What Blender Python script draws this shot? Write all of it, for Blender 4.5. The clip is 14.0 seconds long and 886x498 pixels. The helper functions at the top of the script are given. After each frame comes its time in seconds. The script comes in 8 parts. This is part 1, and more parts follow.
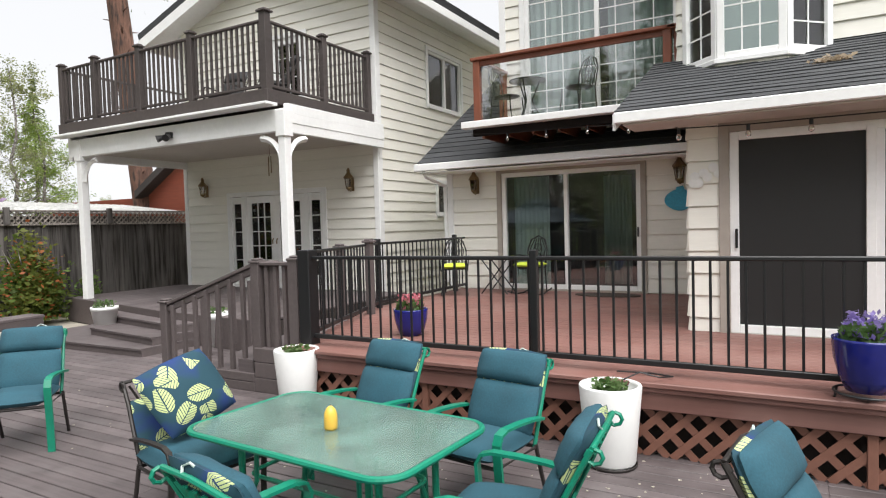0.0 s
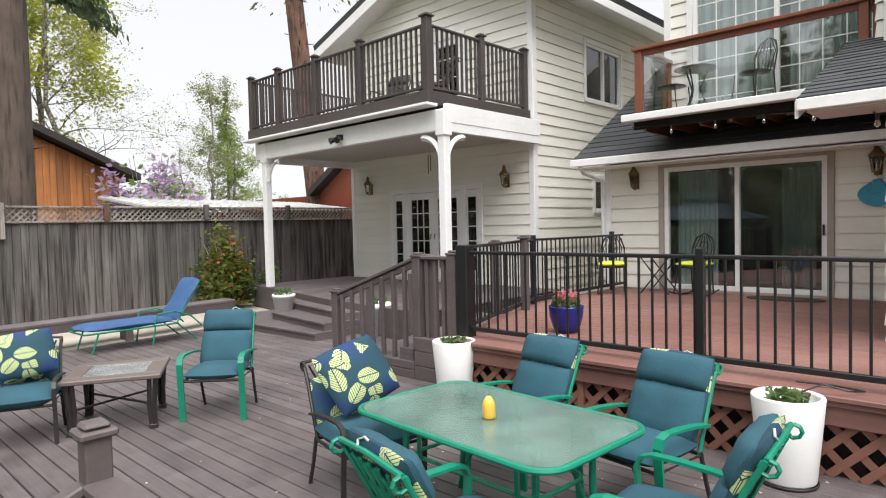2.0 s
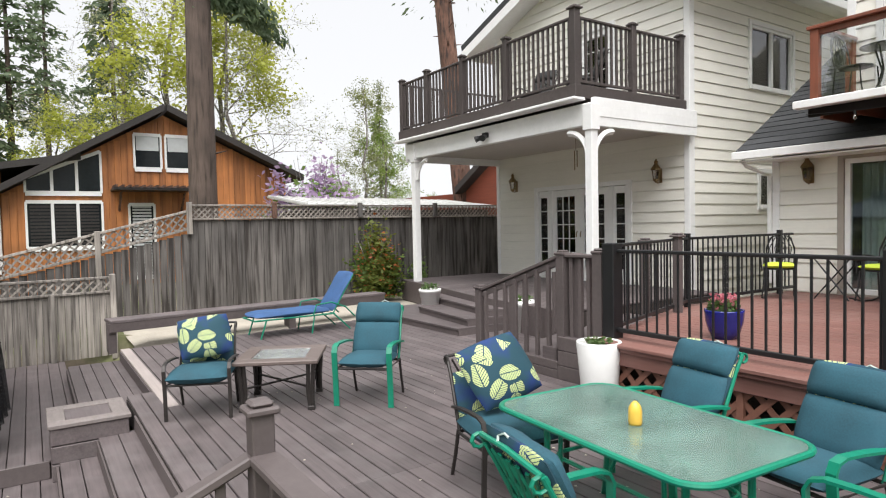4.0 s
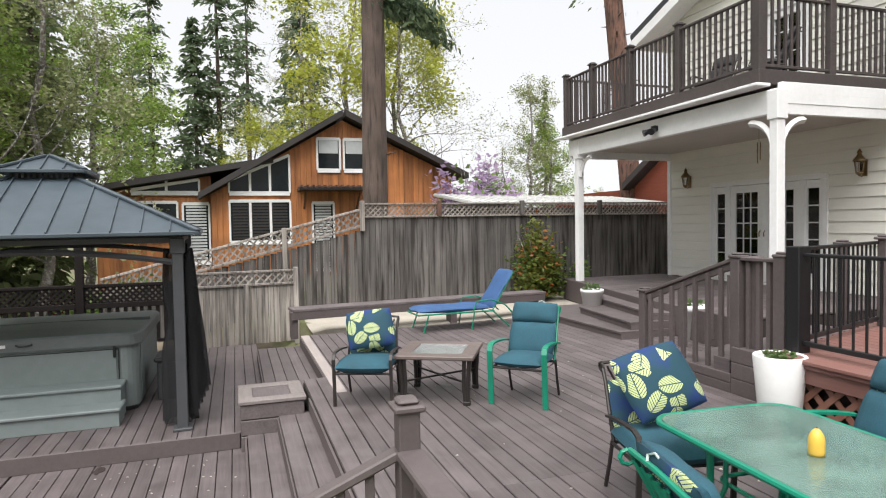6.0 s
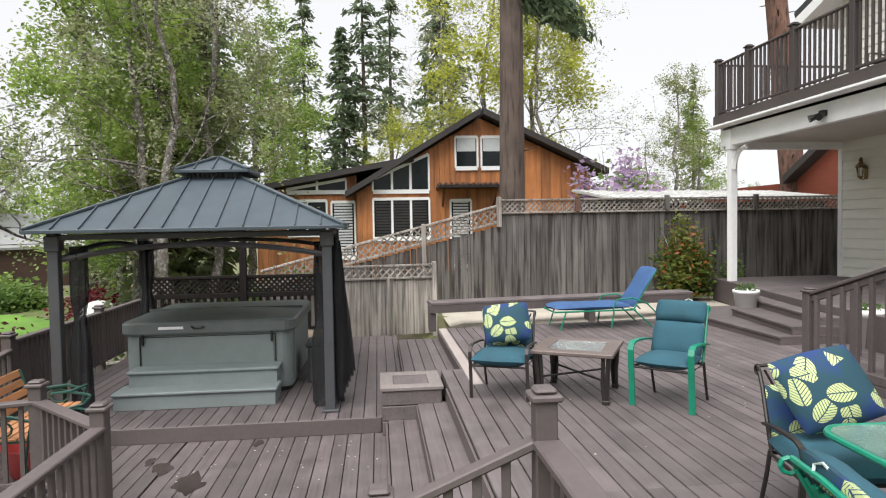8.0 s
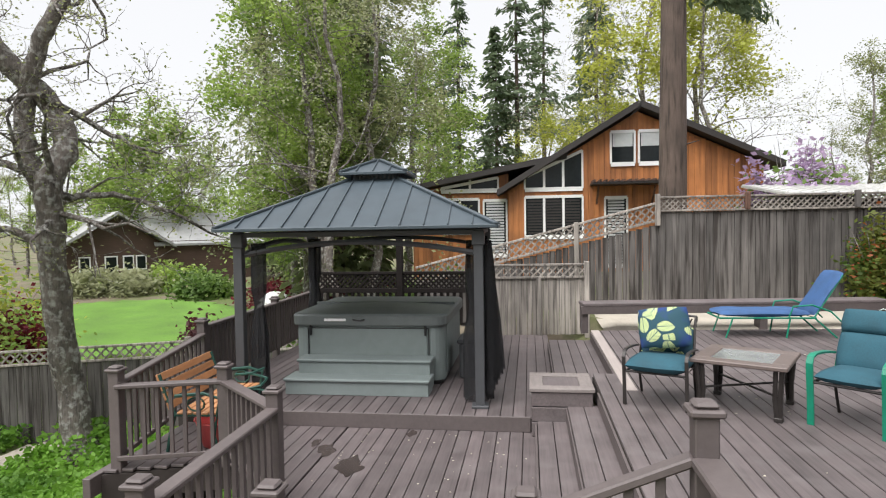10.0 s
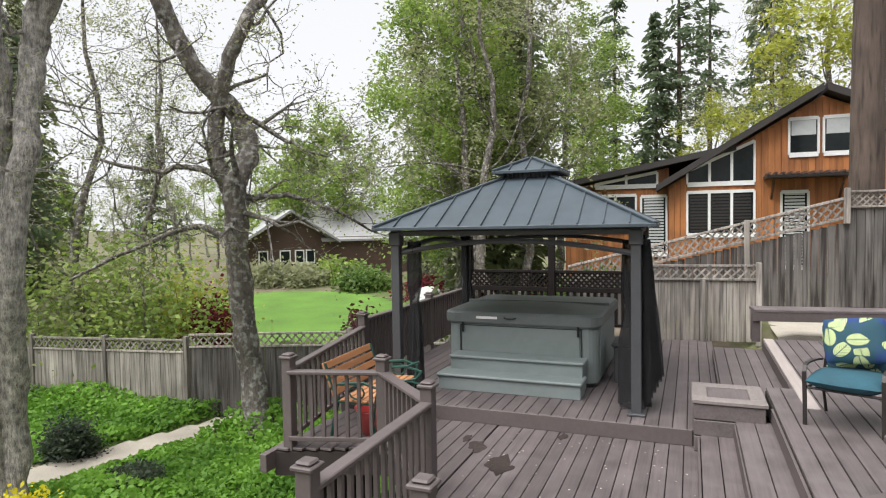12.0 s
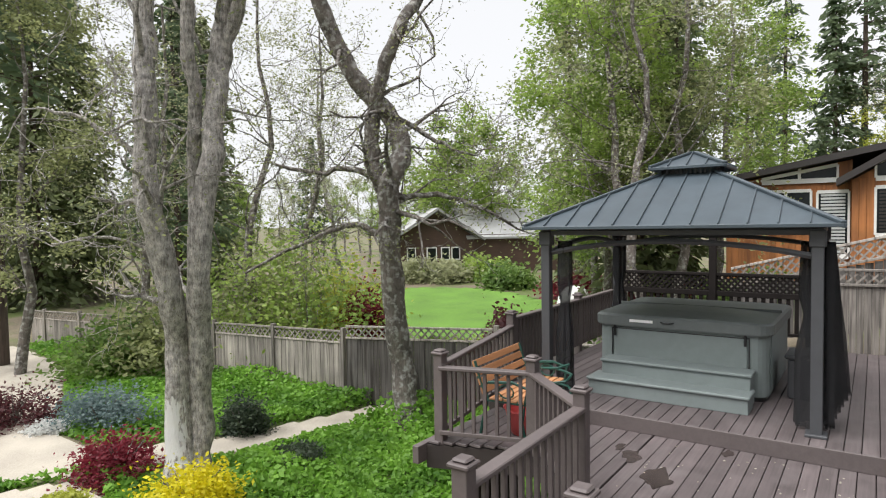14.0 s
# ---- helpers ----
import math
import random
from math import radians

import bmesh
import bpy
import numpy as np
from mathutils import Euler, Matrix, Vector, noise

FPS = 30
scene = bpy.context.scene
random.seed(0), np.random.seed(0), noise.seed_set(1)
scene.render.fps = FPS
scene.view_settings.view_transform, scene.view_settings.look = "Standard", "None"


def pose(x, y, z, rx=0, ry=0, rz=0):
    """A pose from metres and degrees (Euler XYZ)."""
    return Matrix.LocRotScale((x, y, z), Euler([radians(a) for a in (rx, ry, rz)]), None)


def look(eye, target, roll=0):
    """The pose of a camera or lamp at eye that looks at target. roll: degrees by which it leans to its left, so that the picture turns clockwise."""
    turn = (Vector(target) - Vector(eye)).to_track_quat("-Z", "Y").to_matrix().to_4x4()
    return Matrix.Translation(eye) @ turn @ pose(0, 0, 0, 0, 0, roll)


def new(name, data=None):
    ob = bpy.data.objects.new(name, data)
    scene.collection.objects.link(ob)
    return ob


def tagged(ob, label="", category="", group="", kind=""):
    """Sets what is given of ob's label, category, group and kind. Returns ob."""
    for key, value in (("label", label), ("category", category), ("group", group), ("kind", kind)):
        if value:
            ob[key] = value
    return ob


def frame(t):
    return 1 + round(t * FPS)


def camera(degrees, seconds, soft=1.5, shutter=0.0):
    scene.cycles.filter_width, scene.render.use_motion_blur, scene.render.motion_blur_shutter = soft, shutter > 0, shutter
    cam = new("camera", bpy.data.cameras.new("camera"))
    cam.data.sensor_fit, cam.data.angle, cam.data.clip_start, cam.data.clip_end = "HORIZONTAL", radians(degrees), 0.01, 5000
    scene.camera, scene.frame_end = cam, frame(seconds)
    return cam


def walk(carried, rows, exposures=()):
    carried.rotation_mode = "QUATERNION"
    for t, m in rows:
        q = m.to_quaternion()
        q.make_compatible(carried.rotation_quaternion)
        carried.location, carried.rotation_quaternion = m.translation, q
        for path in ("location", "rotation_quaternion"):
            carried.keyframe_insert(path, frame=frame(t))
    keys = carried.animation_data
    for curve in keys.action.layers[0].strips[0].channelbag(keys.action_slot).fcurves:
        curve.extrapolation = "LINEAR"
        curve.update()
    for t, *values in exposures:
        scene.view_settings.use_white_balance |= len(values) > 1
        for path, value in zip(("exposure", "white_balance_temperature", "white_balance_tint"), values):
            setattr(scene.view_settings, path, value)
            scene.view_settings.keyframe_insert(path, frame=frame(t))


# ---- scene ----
cam = camera(70.9, 14.0, soft=1.15)
EYE = 1.8  # height of the lens over the main deck, which is z = 0
# seconds, drift of the hovering camera in metres, heading, pitch, roll
ROWS = [
    (0.0, -0.010, -0.050, -0.016, 29.11, -2.25, 1.58),
    (0.5, 0.019, -0.054, -0.026, 32.92, -2.24, 1.51),
    (1.0, 0.022, -0.066, -0.033, 36.10, -2.22, 1.42),
    (1.5, 0.004, -0.101, -0.018, 39.78, -2.23, 1.41),
    (2.0, -0.005, -0.123, -0.020, 43.10, -2.21, 1.32),
    (2.5, 0.007, -0.157, -0.020, 46.53, -2.21, 1.25),
    (3.0, -0.007, -0.171, -0.023, 49.83, -2.17, 1.26),
    (5.5, -0.000, 0.000, 0.000, 67.47, -2.26, 0.95),
    (6.0, 0.007, -0.026, 0.011, 71.47, -2.23, 0.95),
    (6.5, 0.029, -0.028, 0.007, 74.64, -2.20, 0.96),
    (7.0, 0.027, -0.045, -0.005, 78.40, -2.21, 1.02),
    (7.5, 0.027, -0.030, -0.018, 80.98, -2.21, 0.95),
    (8.0, -0.003, -0.033, -0.036, 83.97, -2.19, 0.96),
    (10.5, -0.003, -0.024, -0.010, 101.40, -2.21, 0.91),
    (11.0, -0.012, -0.051, -0.004, 104.88, -2.24, 0.93),
    (11.5, -0.025, -0.040, -0.003, 108.35, -2.24, 0.97),
    (12.0, -0.032, -0.044, 0.011, 111.72, -2.28, 0.91),
    (12.5, -0.029, -0.068, 0.027, 114.87, -2.32, 0.88),
    (13.0, -0.038, -0.067, 0.033, 118.29, -2.36, 0.89),
    (13.5, -0.024, -0.094, 0.040, 121.53, -2.39, 0.92),
    (14.0, -0.024, -0.137, 0.029, 124.84, -2.30, 0.80),
]
walk(cam, [(t, pose(x, y, EYE + z, 90 + pitch, roll, yaw)) for t, x, y, z, yaw, pitch, roll in ROWS])

# ---- sky and sun: a bright overcast afternoon ----
world = bpy.data.worlds.new("overcast_sky")
scene.world = world
world.use_nodes = True
wn, wl = world.node_tree.nodes, world.node_tree.links
wn.clear()
w_out = wn.new("ShaderNodeOutputWorld")
w_bg = wn.new("ShaderNodeBackground")
w_sky = wn.new("ShaderNodeTexSky")
w_sky.sky_type = "NISHITA"
w_sky.sun_disc = False
w_sky.sun_elevation, w_sky.sun_rotation = radians(55), radians(110)
w_hsv = wn.new("ShaderNodeHueSaturation")
w_hsv.inputs["Saturation"].default_value = 0.15
w_mix = wn.new("ShaderNodeMix")
w_mix.data_type = "RGBA"
w_mix.inputs["Factor"].default_value = 0.8
w_mix.inputs[7].default_value = (9.75, 9.85, 10.15, 1)
w_bg.inputs["Strength"].default_value = 0.068
wl.new(w_sky.outputs["Color"], w_hsv.inputs["Color"])
wl.new(w_hsv.outputs["Color"], w_mix.inputs[6])
wl.new(w_mix.outputs[2], w_bg.inputs["Color"])
wl.new(w_bg.outputs["Background"], w_out.inputs["Surface"])
sun = new("sun", bpy.data.lights.new("sun", "SUN"))
sun.data.energy, sun.data.angle, sun.data.color = 3.6, radians(60), (1.0, 0.985, 0.975)
sun.matrix_world = look((0, 0, 0), (-0.45, 0.3, -1.0))
scene.view_settings.exposure = 0.70

# ---- mesh building ----
def smooth_step(v):
    v = min(1.0, max(0.0, v))
    return v * v * (3 - 2 * v)


class Shape:
    """A growing list of corners and faces that becomes one mesh."""

    def __init__(self):
        self.v, self.f = [], []

    def add(self, verts, faces, m=None):
        n = len(self.v)
        self.v += [tuple(m @ Vector(p)) if m else tuple(p) for p in verts]
        self.f += [tuple(n + i for i in f) for f in faces]
        return self

    def box(self, lo, hi, c=0.0, m=None):
        """A box from corner lo to corner hi with chamfer c."""
        (x0, y0, z0), (x1, y1, z1) = lo, hi
        if c <= 0:
            return self.add([(x, y, z) for x in (x0, x1) for y in (y0, y1) for z in (z0, z1)],
                            [(0, 1, 3, 2), (4, 6, 7, 5), (0, 4, 5, 1), (2, 3, 7, 6), (0, 2, 6, 4), (1, 5, 7, 3)], m)
        c = min(c, 0.45 * min(x1 - x0, y1 - y0, z1 - z0))
        vs, at = [], {}
        for i, sx in enumerate((x0, x1)):
            for j, sy in enumerate((y0, y1)):
                for k, sz in enumerate((z0, z1)):
                    ix, iy, iz = sx + (c if i == 0 else -c), sy + (c if j == 0 else -c), sz + (c if k == 0 else -c)
                    for a, p in enumerate(((sx, iy, iz), (ix, sy, iz), (ix, iy, sz))):
                        at[i, j, k, a] = len(vs)
                        vs.append(p)
        fs = []
        for s in (0, 1):
            fs.append(tuple(at[s, j, k, 0] for j, k in ((0, 0), (1, 0), (1, 1), (0, 1)))[:: 1 if s else -1])
            fs.append(tuple(at[i, s, k, 1] for i, k in ((0, 0), (0, 1), (1, 1), (1, 0)))[:: 1 if s else -1])
            fs.append(tuple(at[i, j, s, 2] for i, j in ((0, 0), (1, 0), (1, 1), (0, 1)))[:: 1 if s else -1])
        for p in (0, 1):
            for q in (0, 1):
                fs.append((at[p, q, 0, 0], at[p, q, 0, 1], at[p, q, 1, 1], at[p, q, 1, 0]))
                fs.append((at[p, 0, q, 0], at[p, 0, q, 2], at[p, 1, q, 2], at[p, 1, q, 0]))
                fs.append((at[0, p, q, 1], at[0, p, q, 2], at[1, p, q, 2], at[1, p, q, 1]))
                for r in (0, 1):
                    fs.append((at[p, q, r, 0], at[p, q, r, 1], at[p, q, r, 2]))
        return self.add(vs, fs, m)

    def beam(self, a, b, w, h, c=0.0, lift=0.0):
        """A straight bar from a to b, w wide and h high, kept upright."""
        a, b = Vector(a), Vector(b)
        d = b - a
        x = d.normalized()
        y = Vector((0, 0, 1)).cross(x)
        y = y.normalized() if y.length > 1e-6 else Vector((0, 1, 0))
        z = x.cross(y)
        m = Matrix((x, y, z)).transposed().to_4x4()
        m.translation = a
        return self.box((0, -w / 2, -h / 2 + lift), (d.length, w / 2, h / 2 + lift), c, m)

    def tube(self, pts, r, n=8, cap=True):
        """A round bar along pts; r is one radius or one for each point."""
        pts = [Vector(p) for p in pts]
        rs = r if isinstance(r, (list, tuple)) else [r] * len(pts)
        rings, prev = [], None
        for i, p in enumerate(pts):
            d = (pts[min(i + 1, len(pts) - 1)] - pts[max(i - 1, 0)]).normalized()
            u = (prev - d * prev.dot(d)) if prev else d.cross(Vector((0, 0, 1)) if abs(d.z) < 0.9 else Vector((1, 0, 0)))
            u = u.normalized()
            prev, w = u, d.cross(u)
            rings.append([p + rs[i] * (u * math.cos(2 * math.pi * k / n) + w * math.sin(2 * math.pi * k / n)) for k in range(n)])
        fs = [(i * n + k, i * n + (k + 1) % n, (i + 1) * n + (k + 1) % n, (i + 1) * n + k) for i in range(len(pts) - 1) for k in range(n)]
        if cap:
            fs += [tuple(range(n))[::-1], tuple((len(pts) - 1) * n + k for k in range(n))]
        return self.add([p for ring in rings for p in ring], fs)

    def lathe(self, profile, n=24, at=(0, 0, 0)):
        """A turned body: profile of (radius, height)."""
        vs = [(at[0] + r * math.cos(2 * math.pi * k / n), at[1] + r * math.sin(2 * math.pi * k / n), at[2] + z) for r, z in profile for k in range(n)]
        fs = [(i * n + k, i * n + (k + 1) % n, (i + 1) * n + (k + 1) % n, (i + 1) * n + k) for i in range(len(profile) - 1) for k in range(n)]
        return self.add(vs, fs)

    def prism(self, poly, z0, z1, m=None):
        """An upright prism over a plan outline, counter-clockwise."""
        n = len(poly)
        vs = [(x, y, z0) for x, y in poly] + [(x, y, z1) for x, y in poly]
        return self.add(vs, [tuple(range(n))[::-1], tuple(range(n, 2 * n))] + [(i, (i + 1) % n, n + (i + 1) % n, n + i) for i in range(n)], m)

    def mesh(self, name, smooth=False):
        me = bpy.data.meshes.new(name)
        me.from_pydata(self.v, [], self.f)
        me.polygons.foreach_set("use_smooth", [smooth] * len(self.f))
        me.update()
        return me


def part(name, shape, material, parent=None, label="", smooth=False):
    """One mesh object, a part where a parent is given."""
    me = shape if isinstance(shape, bpy.types.Mesh) else shape.mesh(name, smooth)
    if material and not me.materials:
        me.materials.append(material)
    ob = new(name, me)
    if parent:
        ob.parent = parent
    if label:
        ob["label"] = label
    return ob


def thing(name, label, category, group="", m=None):
    """An empty at the base of a thing."""
    ob = tagged(new(name), label, category, group)
    ob.empty_display_size = 0.1
    if m:
        ob.matrix_basis = m
    return ob


def setting(name, shape, material, label, category, parent=None):
    return tagged(part(name, shape, material, parent), label, category, kind="structure")


PLANK = Shape().box((-0.5, -0.5, -0.5), (0.5, 0.5, 0.5), 0.06).mesh("plank")


def piece(name, mesh, parent, m):
    """One of many alike pieces that share a mesh."""
    ob = new(name, mesh)
    ob.parent = parent
    ob.matrix_basis = m
    return ob


BLOCKS = {}


def block(material, size, c=0.004):
    """A shared chamfered box mesh of a given size and material, centred on its origin."""
    key = (material.name, tuple(round(s, 3) for s in size), c)
    if key not in BLOCKS:
        x, y, z = (s / 2 for s in size)
        me = Shape().box((-x, -y, -z), (x, y, z), c).mesh("block")
        me.materials.append(material)
        BLOCKS[key] = me
    return BLOCKS[key]


# ---- materials ----
def mat(name, color, rough=0.6, metal=0.0, vary=0.15, grain=(8, 8, 8), bump=0.2, second=None, spots=None, each=0.0, dist=0.01, spec=0.5, blotch=1.2):
    """A painted or natural surface: base colour, broad blotches, fine stretched grain, relief, wear spots, and a shift of tone for each piece."""
    m = bpy.data.materials.new(name)
    m.use_nodes = True
    n, l = m.node_tree.nodes, m.node_tree.links
    b = n["Principled BSDF"]
    b.inputs["Roughness"].default_value, b.inputs["Metallic"].default_value = rough, metal
    b.inputs["Specular IOR Level"].default_value = spec
    co = n.new("ShaderNodeTexCoord")
    geo = n.new("ShaderNodeNewGeometry")
    mp = n.new("ShaderNodeMapping")
    mp.inputs["Scale"].default_value = grain
    l.new(geo.outputs["Position"], mp.inputs["Vector"])
    fine = n.new("ShaderNodeTexNoise")
    fine.inputs["Scale"].default_value, fine.inputs["Detail"].default_value, fine.inputs["Roughness"].default_value = 1.0, 5, 0.65
    l.new(mp.outputs["Vector"], fine.inputs["Vector"])
    broad = n.new("ShaderNodeTexNoise")
    broad.inputs["Scale"].default_value, broad.inputs["Detail"].default_value = blotch, 3
    l.new(geo.outputs["Position"], broad.inputs["Vector"])
    dark = tuple(c * (1 - 1.6 * vary) for c in color) + (1,)
    lite = tuple(min(1, c * (1 + 1.3 * vary)) for c in color) + (1,)
    ramp = n.new("ShaderNodeValToRGB")
    ramp.color_ramp.elements[0].position, ramp.color_ramp.elements[1].position = 0.3, 0.7
    ramp.color_ramp.elements[0].color, ramp.color_ramp.elements[1].color = dark, lite
    add = n.new("ShaderNodeMath")
    add.operation = "MULTIPLY_ADD"
    add.inputs[1].default_value = 0.5
    half = n.new("ShaderNodeMath")
    half.operation = "MULTIPLY"
    half.inputs[1].default_value = 0.5
    l.new(fine.outputs["Fac"], half.inputs[0])
    l.new(broad.outputs["Fac"], add.inputs[0])
    l.new(half.outputs[0], add.inputs[2])
    l.new(add.outputs[0], ramp.inputs["Fac"])
    col = ramp.outputs["Color"]
    if second:
        tone = n.new("ShaderNodeTexNoise")
        tone.inputs["Scale"].default_value, tone.inputs["Detail"].default_value = second[1], 4
        l.new(mp.outputs["Vector"] if second[2] else geo.outputs["Position"], tone.inputs["Vector"])
        tr = n.new("ShaderNodeValToRGB")
        tr.color_ramp.elements[0].position, tr.color_ramp.elements[1].position = second[3], second[4]
        l.new(tone.outputs["Fac"], tr.inputs["Fac"])
        mx = n.new("ShaderNodeMix")
        mx.data_type = "RGBA"
        mx.inputs[7].default_value = (*second[0], 1)
        l.new(tr.outputs["Color"], mx.inputs["Factor"])
        l.new(col, mx.inputs[6])
        col = mx.outputs[2]
    if each:
        info = n.new("ShaderNodeObjectInfo")
        rng = n.new("ShaderNodeMapRange")
        rng.inputs["To Min"].default_value, rng.inputs["To Max"].default_value = 1 - each, 1 + each
        l.new(info.outputs["Random"], rng.inputs["Value"])
        hs = n.new("ShaderNodeHueSaturation")
        l.new(rng.outputs[0], hs.inputs["Value"])
        l.new(col, hs.inputs["Color"])
        col = hs.outputs["Color"]
    l.new(col, b.inputs["Base Color"])
    rr = n.new("ShaderNodeMapRange")
    rr.inputs["To Min"].default_value, rr.inputs["To Max"].default_value = max(0, rough - 0.1), min(1, rough + 0.1)
    l.new(broad.outputs["Fac"], rr.inputs["Value"])
    l.new(rr.outputs[0], b.inputs["Roughness"])
    if bump:
        bp = n.new("ShaderNodeBump")
        bp.inputs["Strength"].default_value, bp.inputs["Distance"].default_value = bump, dist
        l.new(fine.outputs["Fac"], bp.inputs["Height"])
        l.new(bp.outputs["Normal"], b.inputs["Normal"])
    return m


def leaf_mat(name, color, other, rough=0.6):
    """Leaves: two tones, shifted from leaf to leaf, with light through them."""
    m = bpy.data.materials.new(name)
    m.use_nodes = True
    n, l = m.node_tree.nodes, m.node_tree.links
    b = n["Principled BSDF"]
    b.inputs["Roughness"].default_value = rough
    geo = n.new("ShaderNodeNewGeometry")
    ramp = n.new("ShaderNodeValToRGB")
    ramp.color_ramp.elements[0].color, ramp.color_ramp.elements[1].color = (*color, 1), (*other, 1)
    clump = n.new("ShaderNodeTexNoise")
    clump.inputs["Scale"].default_value, clump.inputs["Detail"].default_value = 0.9, 2
    l.new(geo.outputs["Position"], clump.inputs["Vector"])
    spread = n.new("ShaderNodeMapRange")
    spread.inputs["From Min"].default_value, spread.inputs["From Max"].default_value = 0.35, 0.65
    l.new(clump.outputs["Fac"], spread.inputs["Value"])
    both = n.new("ShaderNodeMix")
    both.inputs["Factor"].default_value = 0.6
    l.new(geo.outputs["Random Per Island"], both.inputs[2])
    l.new(spread.outputs[0], both.inputs[3])
    l.new(both.outputs[0], ramp.inputs["Fac"])
    l.new(ramp.outputs["Color"], b.inputs["Base Color"])
    tl = n.new("ShaderNodeBsdfTranslucent")
    l.new(ramp.outputs["Color"], tl.inputs["Color"])
    mx = n.new("ShaderNodeMixShader")
    mx.inputs[0].default_value = 0.5
    l.new(b.outputs[0], mx.inputs[1])
    l.new(tl.outputs[0], mx.inputs[2])
    l.new(mx.outputs[0], n["Material Output"].inputs["Surface"])
    return m


def glass_mat(name, tint, rough=0.02, alpha=0.0):
    """A clear pane: light passes, with a sharp reflection on it."""
    m = bpy.data.materials.new(name)
    m.use_nodes = True
    n, l = m.node_tree.nodes, m.node_tree.links
    n.remove(n["Principled BSDF"])
    tr = n.new("ShaderNodeBsdfTransparent")
    tr.inputs[0].default_value = (*tint, 1)
    gl = n.new("ShaderNodeBsdfGlossy")
    gl.inputs["Roughness"].default_value = rough
    fr = n.new("ShaderNodeFresnel")
    fr.inputs[0].default_value = 2.1
    mx = n.new("ShaderNodeMixShader")
    l.new(fr.outputs[0], mx.inputs[0])
    l.new(tr.outputs[0], mx.inputs[1])
    l.new(gl.outputs[0], mx.inputs[2])
    l.new(mx.outputs[0], n["Material Output"].inputs["Surface"])
    return m


SIDING = mat("cream_siding_paint", (0.80, 0.78, 0.71), 0.55, vary=0.04, grain=(3, 3, 40), bump=0.12, dist=0.004, each=0.03)
TRIM = mat("white_trim_paint", (0.83, 0.83, 0.82), 0.5, vary=0.05, grain=(12, 12, 12), bump=0.1, dist=0.003)
TAUPE = mat("taupe_trim_paint", (0.36, 0.32, 0.28), 0.6, vary=0.08, bump=0.1, dist=0.003)
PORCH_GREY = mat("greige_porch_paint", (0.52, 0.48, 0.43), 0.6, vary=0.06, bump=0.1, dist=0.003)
DECK = mat("grey_brown_composite", (0.110, 0.090, 0.090), 0.6, vary=0.28, grain=(1.6, 40, 40), bump=0.35, dist=0.004, each=0.15,
           second=((0.142, 0.124, 0.123), 3.4, False, 0.5, 0.85), blotch=3.0)
DECKRAIL = mat("grey_brown_rail", (0.102, 0.083, 0.081), 0.6, vary=0.15, grain=(20, 20, 20), bump=0.2, dist=0.003, each=0.08)
REDDECK = mat("red_brown_composite", (0.20, 0.095, 0.078), 0.55, vary=0.16, grain=(1.2, 30, 30), bump=0.25, dist=0.003, each=0.08,
              second=((0.26, 0.15, 0.128), 1.1, False, 0.5, 0.8))
LATTICE = mat("red_brown_lattice", (0.21, 0.095, 0.065), 0.6, vary=0.15, bump=0.2, dist=0.003)
BLACK = mat("black_metal", (0.012, 0.012, 0.013), 0.4, vary=0.1, bump=0.05, spec=0.5)
FENCE = mat("weathered_cedar", (0.118, 0.108, 0.101), 0.85, vary=0.32, grain=(16, 16, 0.9), bump=0.7, dist=0.01, each=0.22,
            second=((0.028, 0.023, 0.02), 0.9, True, 0.46, 0.66))
FENCE_LIGHT = mat("silvered_cedar", (0.30, 0.27, 0.24), 0.8, vary=0.38, grain=(22, 22, 1.1), bump=0.6, dist=0.008, each=0.28,
                  second=((0.09, 0.078, 0.07), 0.9, True, 0.48, 0.7))
ROOF = mat("charcoal_shingle", (0.045, 0.047, 0.05), 0.85, vary=0.3, grain=(40, 40, 40), bump=0.7, dist=0.006, each=0.2)
CEDAR = mat("orange_cedar_board", (0.40, 0.155, 0.05), 0.6, vary=0.25, grain=(9, 9, 0.6), bump=0.4, dist=0.005, each=0.25,
            second=((0.19, 0.07, 0.03), 0.7, True, 0.5, 0.8))
GAZ = mat("dark_grey_powder_coat", (0.058, 0.06, 0.065), 0.5, vary=0.1, bump=0.05)
GAZROOF = mat("slate_grey_steel_roof", (0.055, 0.073, 0.087), 0.42, metal=0.1, vary=0.14, grain=(6, 6, 6), bump=0.08, dist=0.004)
TUBSIDE = mat("grey_tub_panel", (0.19, 0.222, 0.218), 0.55, vary=0.08, bump=0.1, dist=0.002)
TUBLID = mat("grey_vinyl_lid", (0.135, 0.152, 0.15), 0.5, vary=0.12, bump=0.15, dist=0.004)
GROUND = mat("dry_earth", (0.16, 0.13, 0.09), 0.95, vary=0.3, grain=(9, 9, 9), bump=0.7, dist=0.03, second=((0.09, 0.12, 0.03), 0.35, False, 0.45, 0.6))
LAWN = mat("mown_grass", (0.115, 0.235, 0.03), 0.9, vary=0.3, grain=(12, 12, 12), bump=0.8, dist=0.04, blotch=0.5)
PATH = mat("tan_gravel", (0.40, 0.36, 0.30), 0.95, vary=0.2, grain=(40, 40, 40), bump=0.7, dist=0.015)
DARK_GLASS = glass_mat("window_glass", (0.85, 0.89, 0.89))
# dark grey that paints the dimness of the interiors
ROOM = mat("room_dimness_grey", (0.17, 0.17, 0.165), 0.9, vary=0.1, bump=0)
BARK = mat("grey_bark", (0.19, 0.165, 0.145), 0.95, vary=0.5, grain=(34, 34, 7), bump=1.0, dist=0.1, second=((0.46, 0.45, 0.42), 9.0, False, 0.5, 0.66), blotch=4)
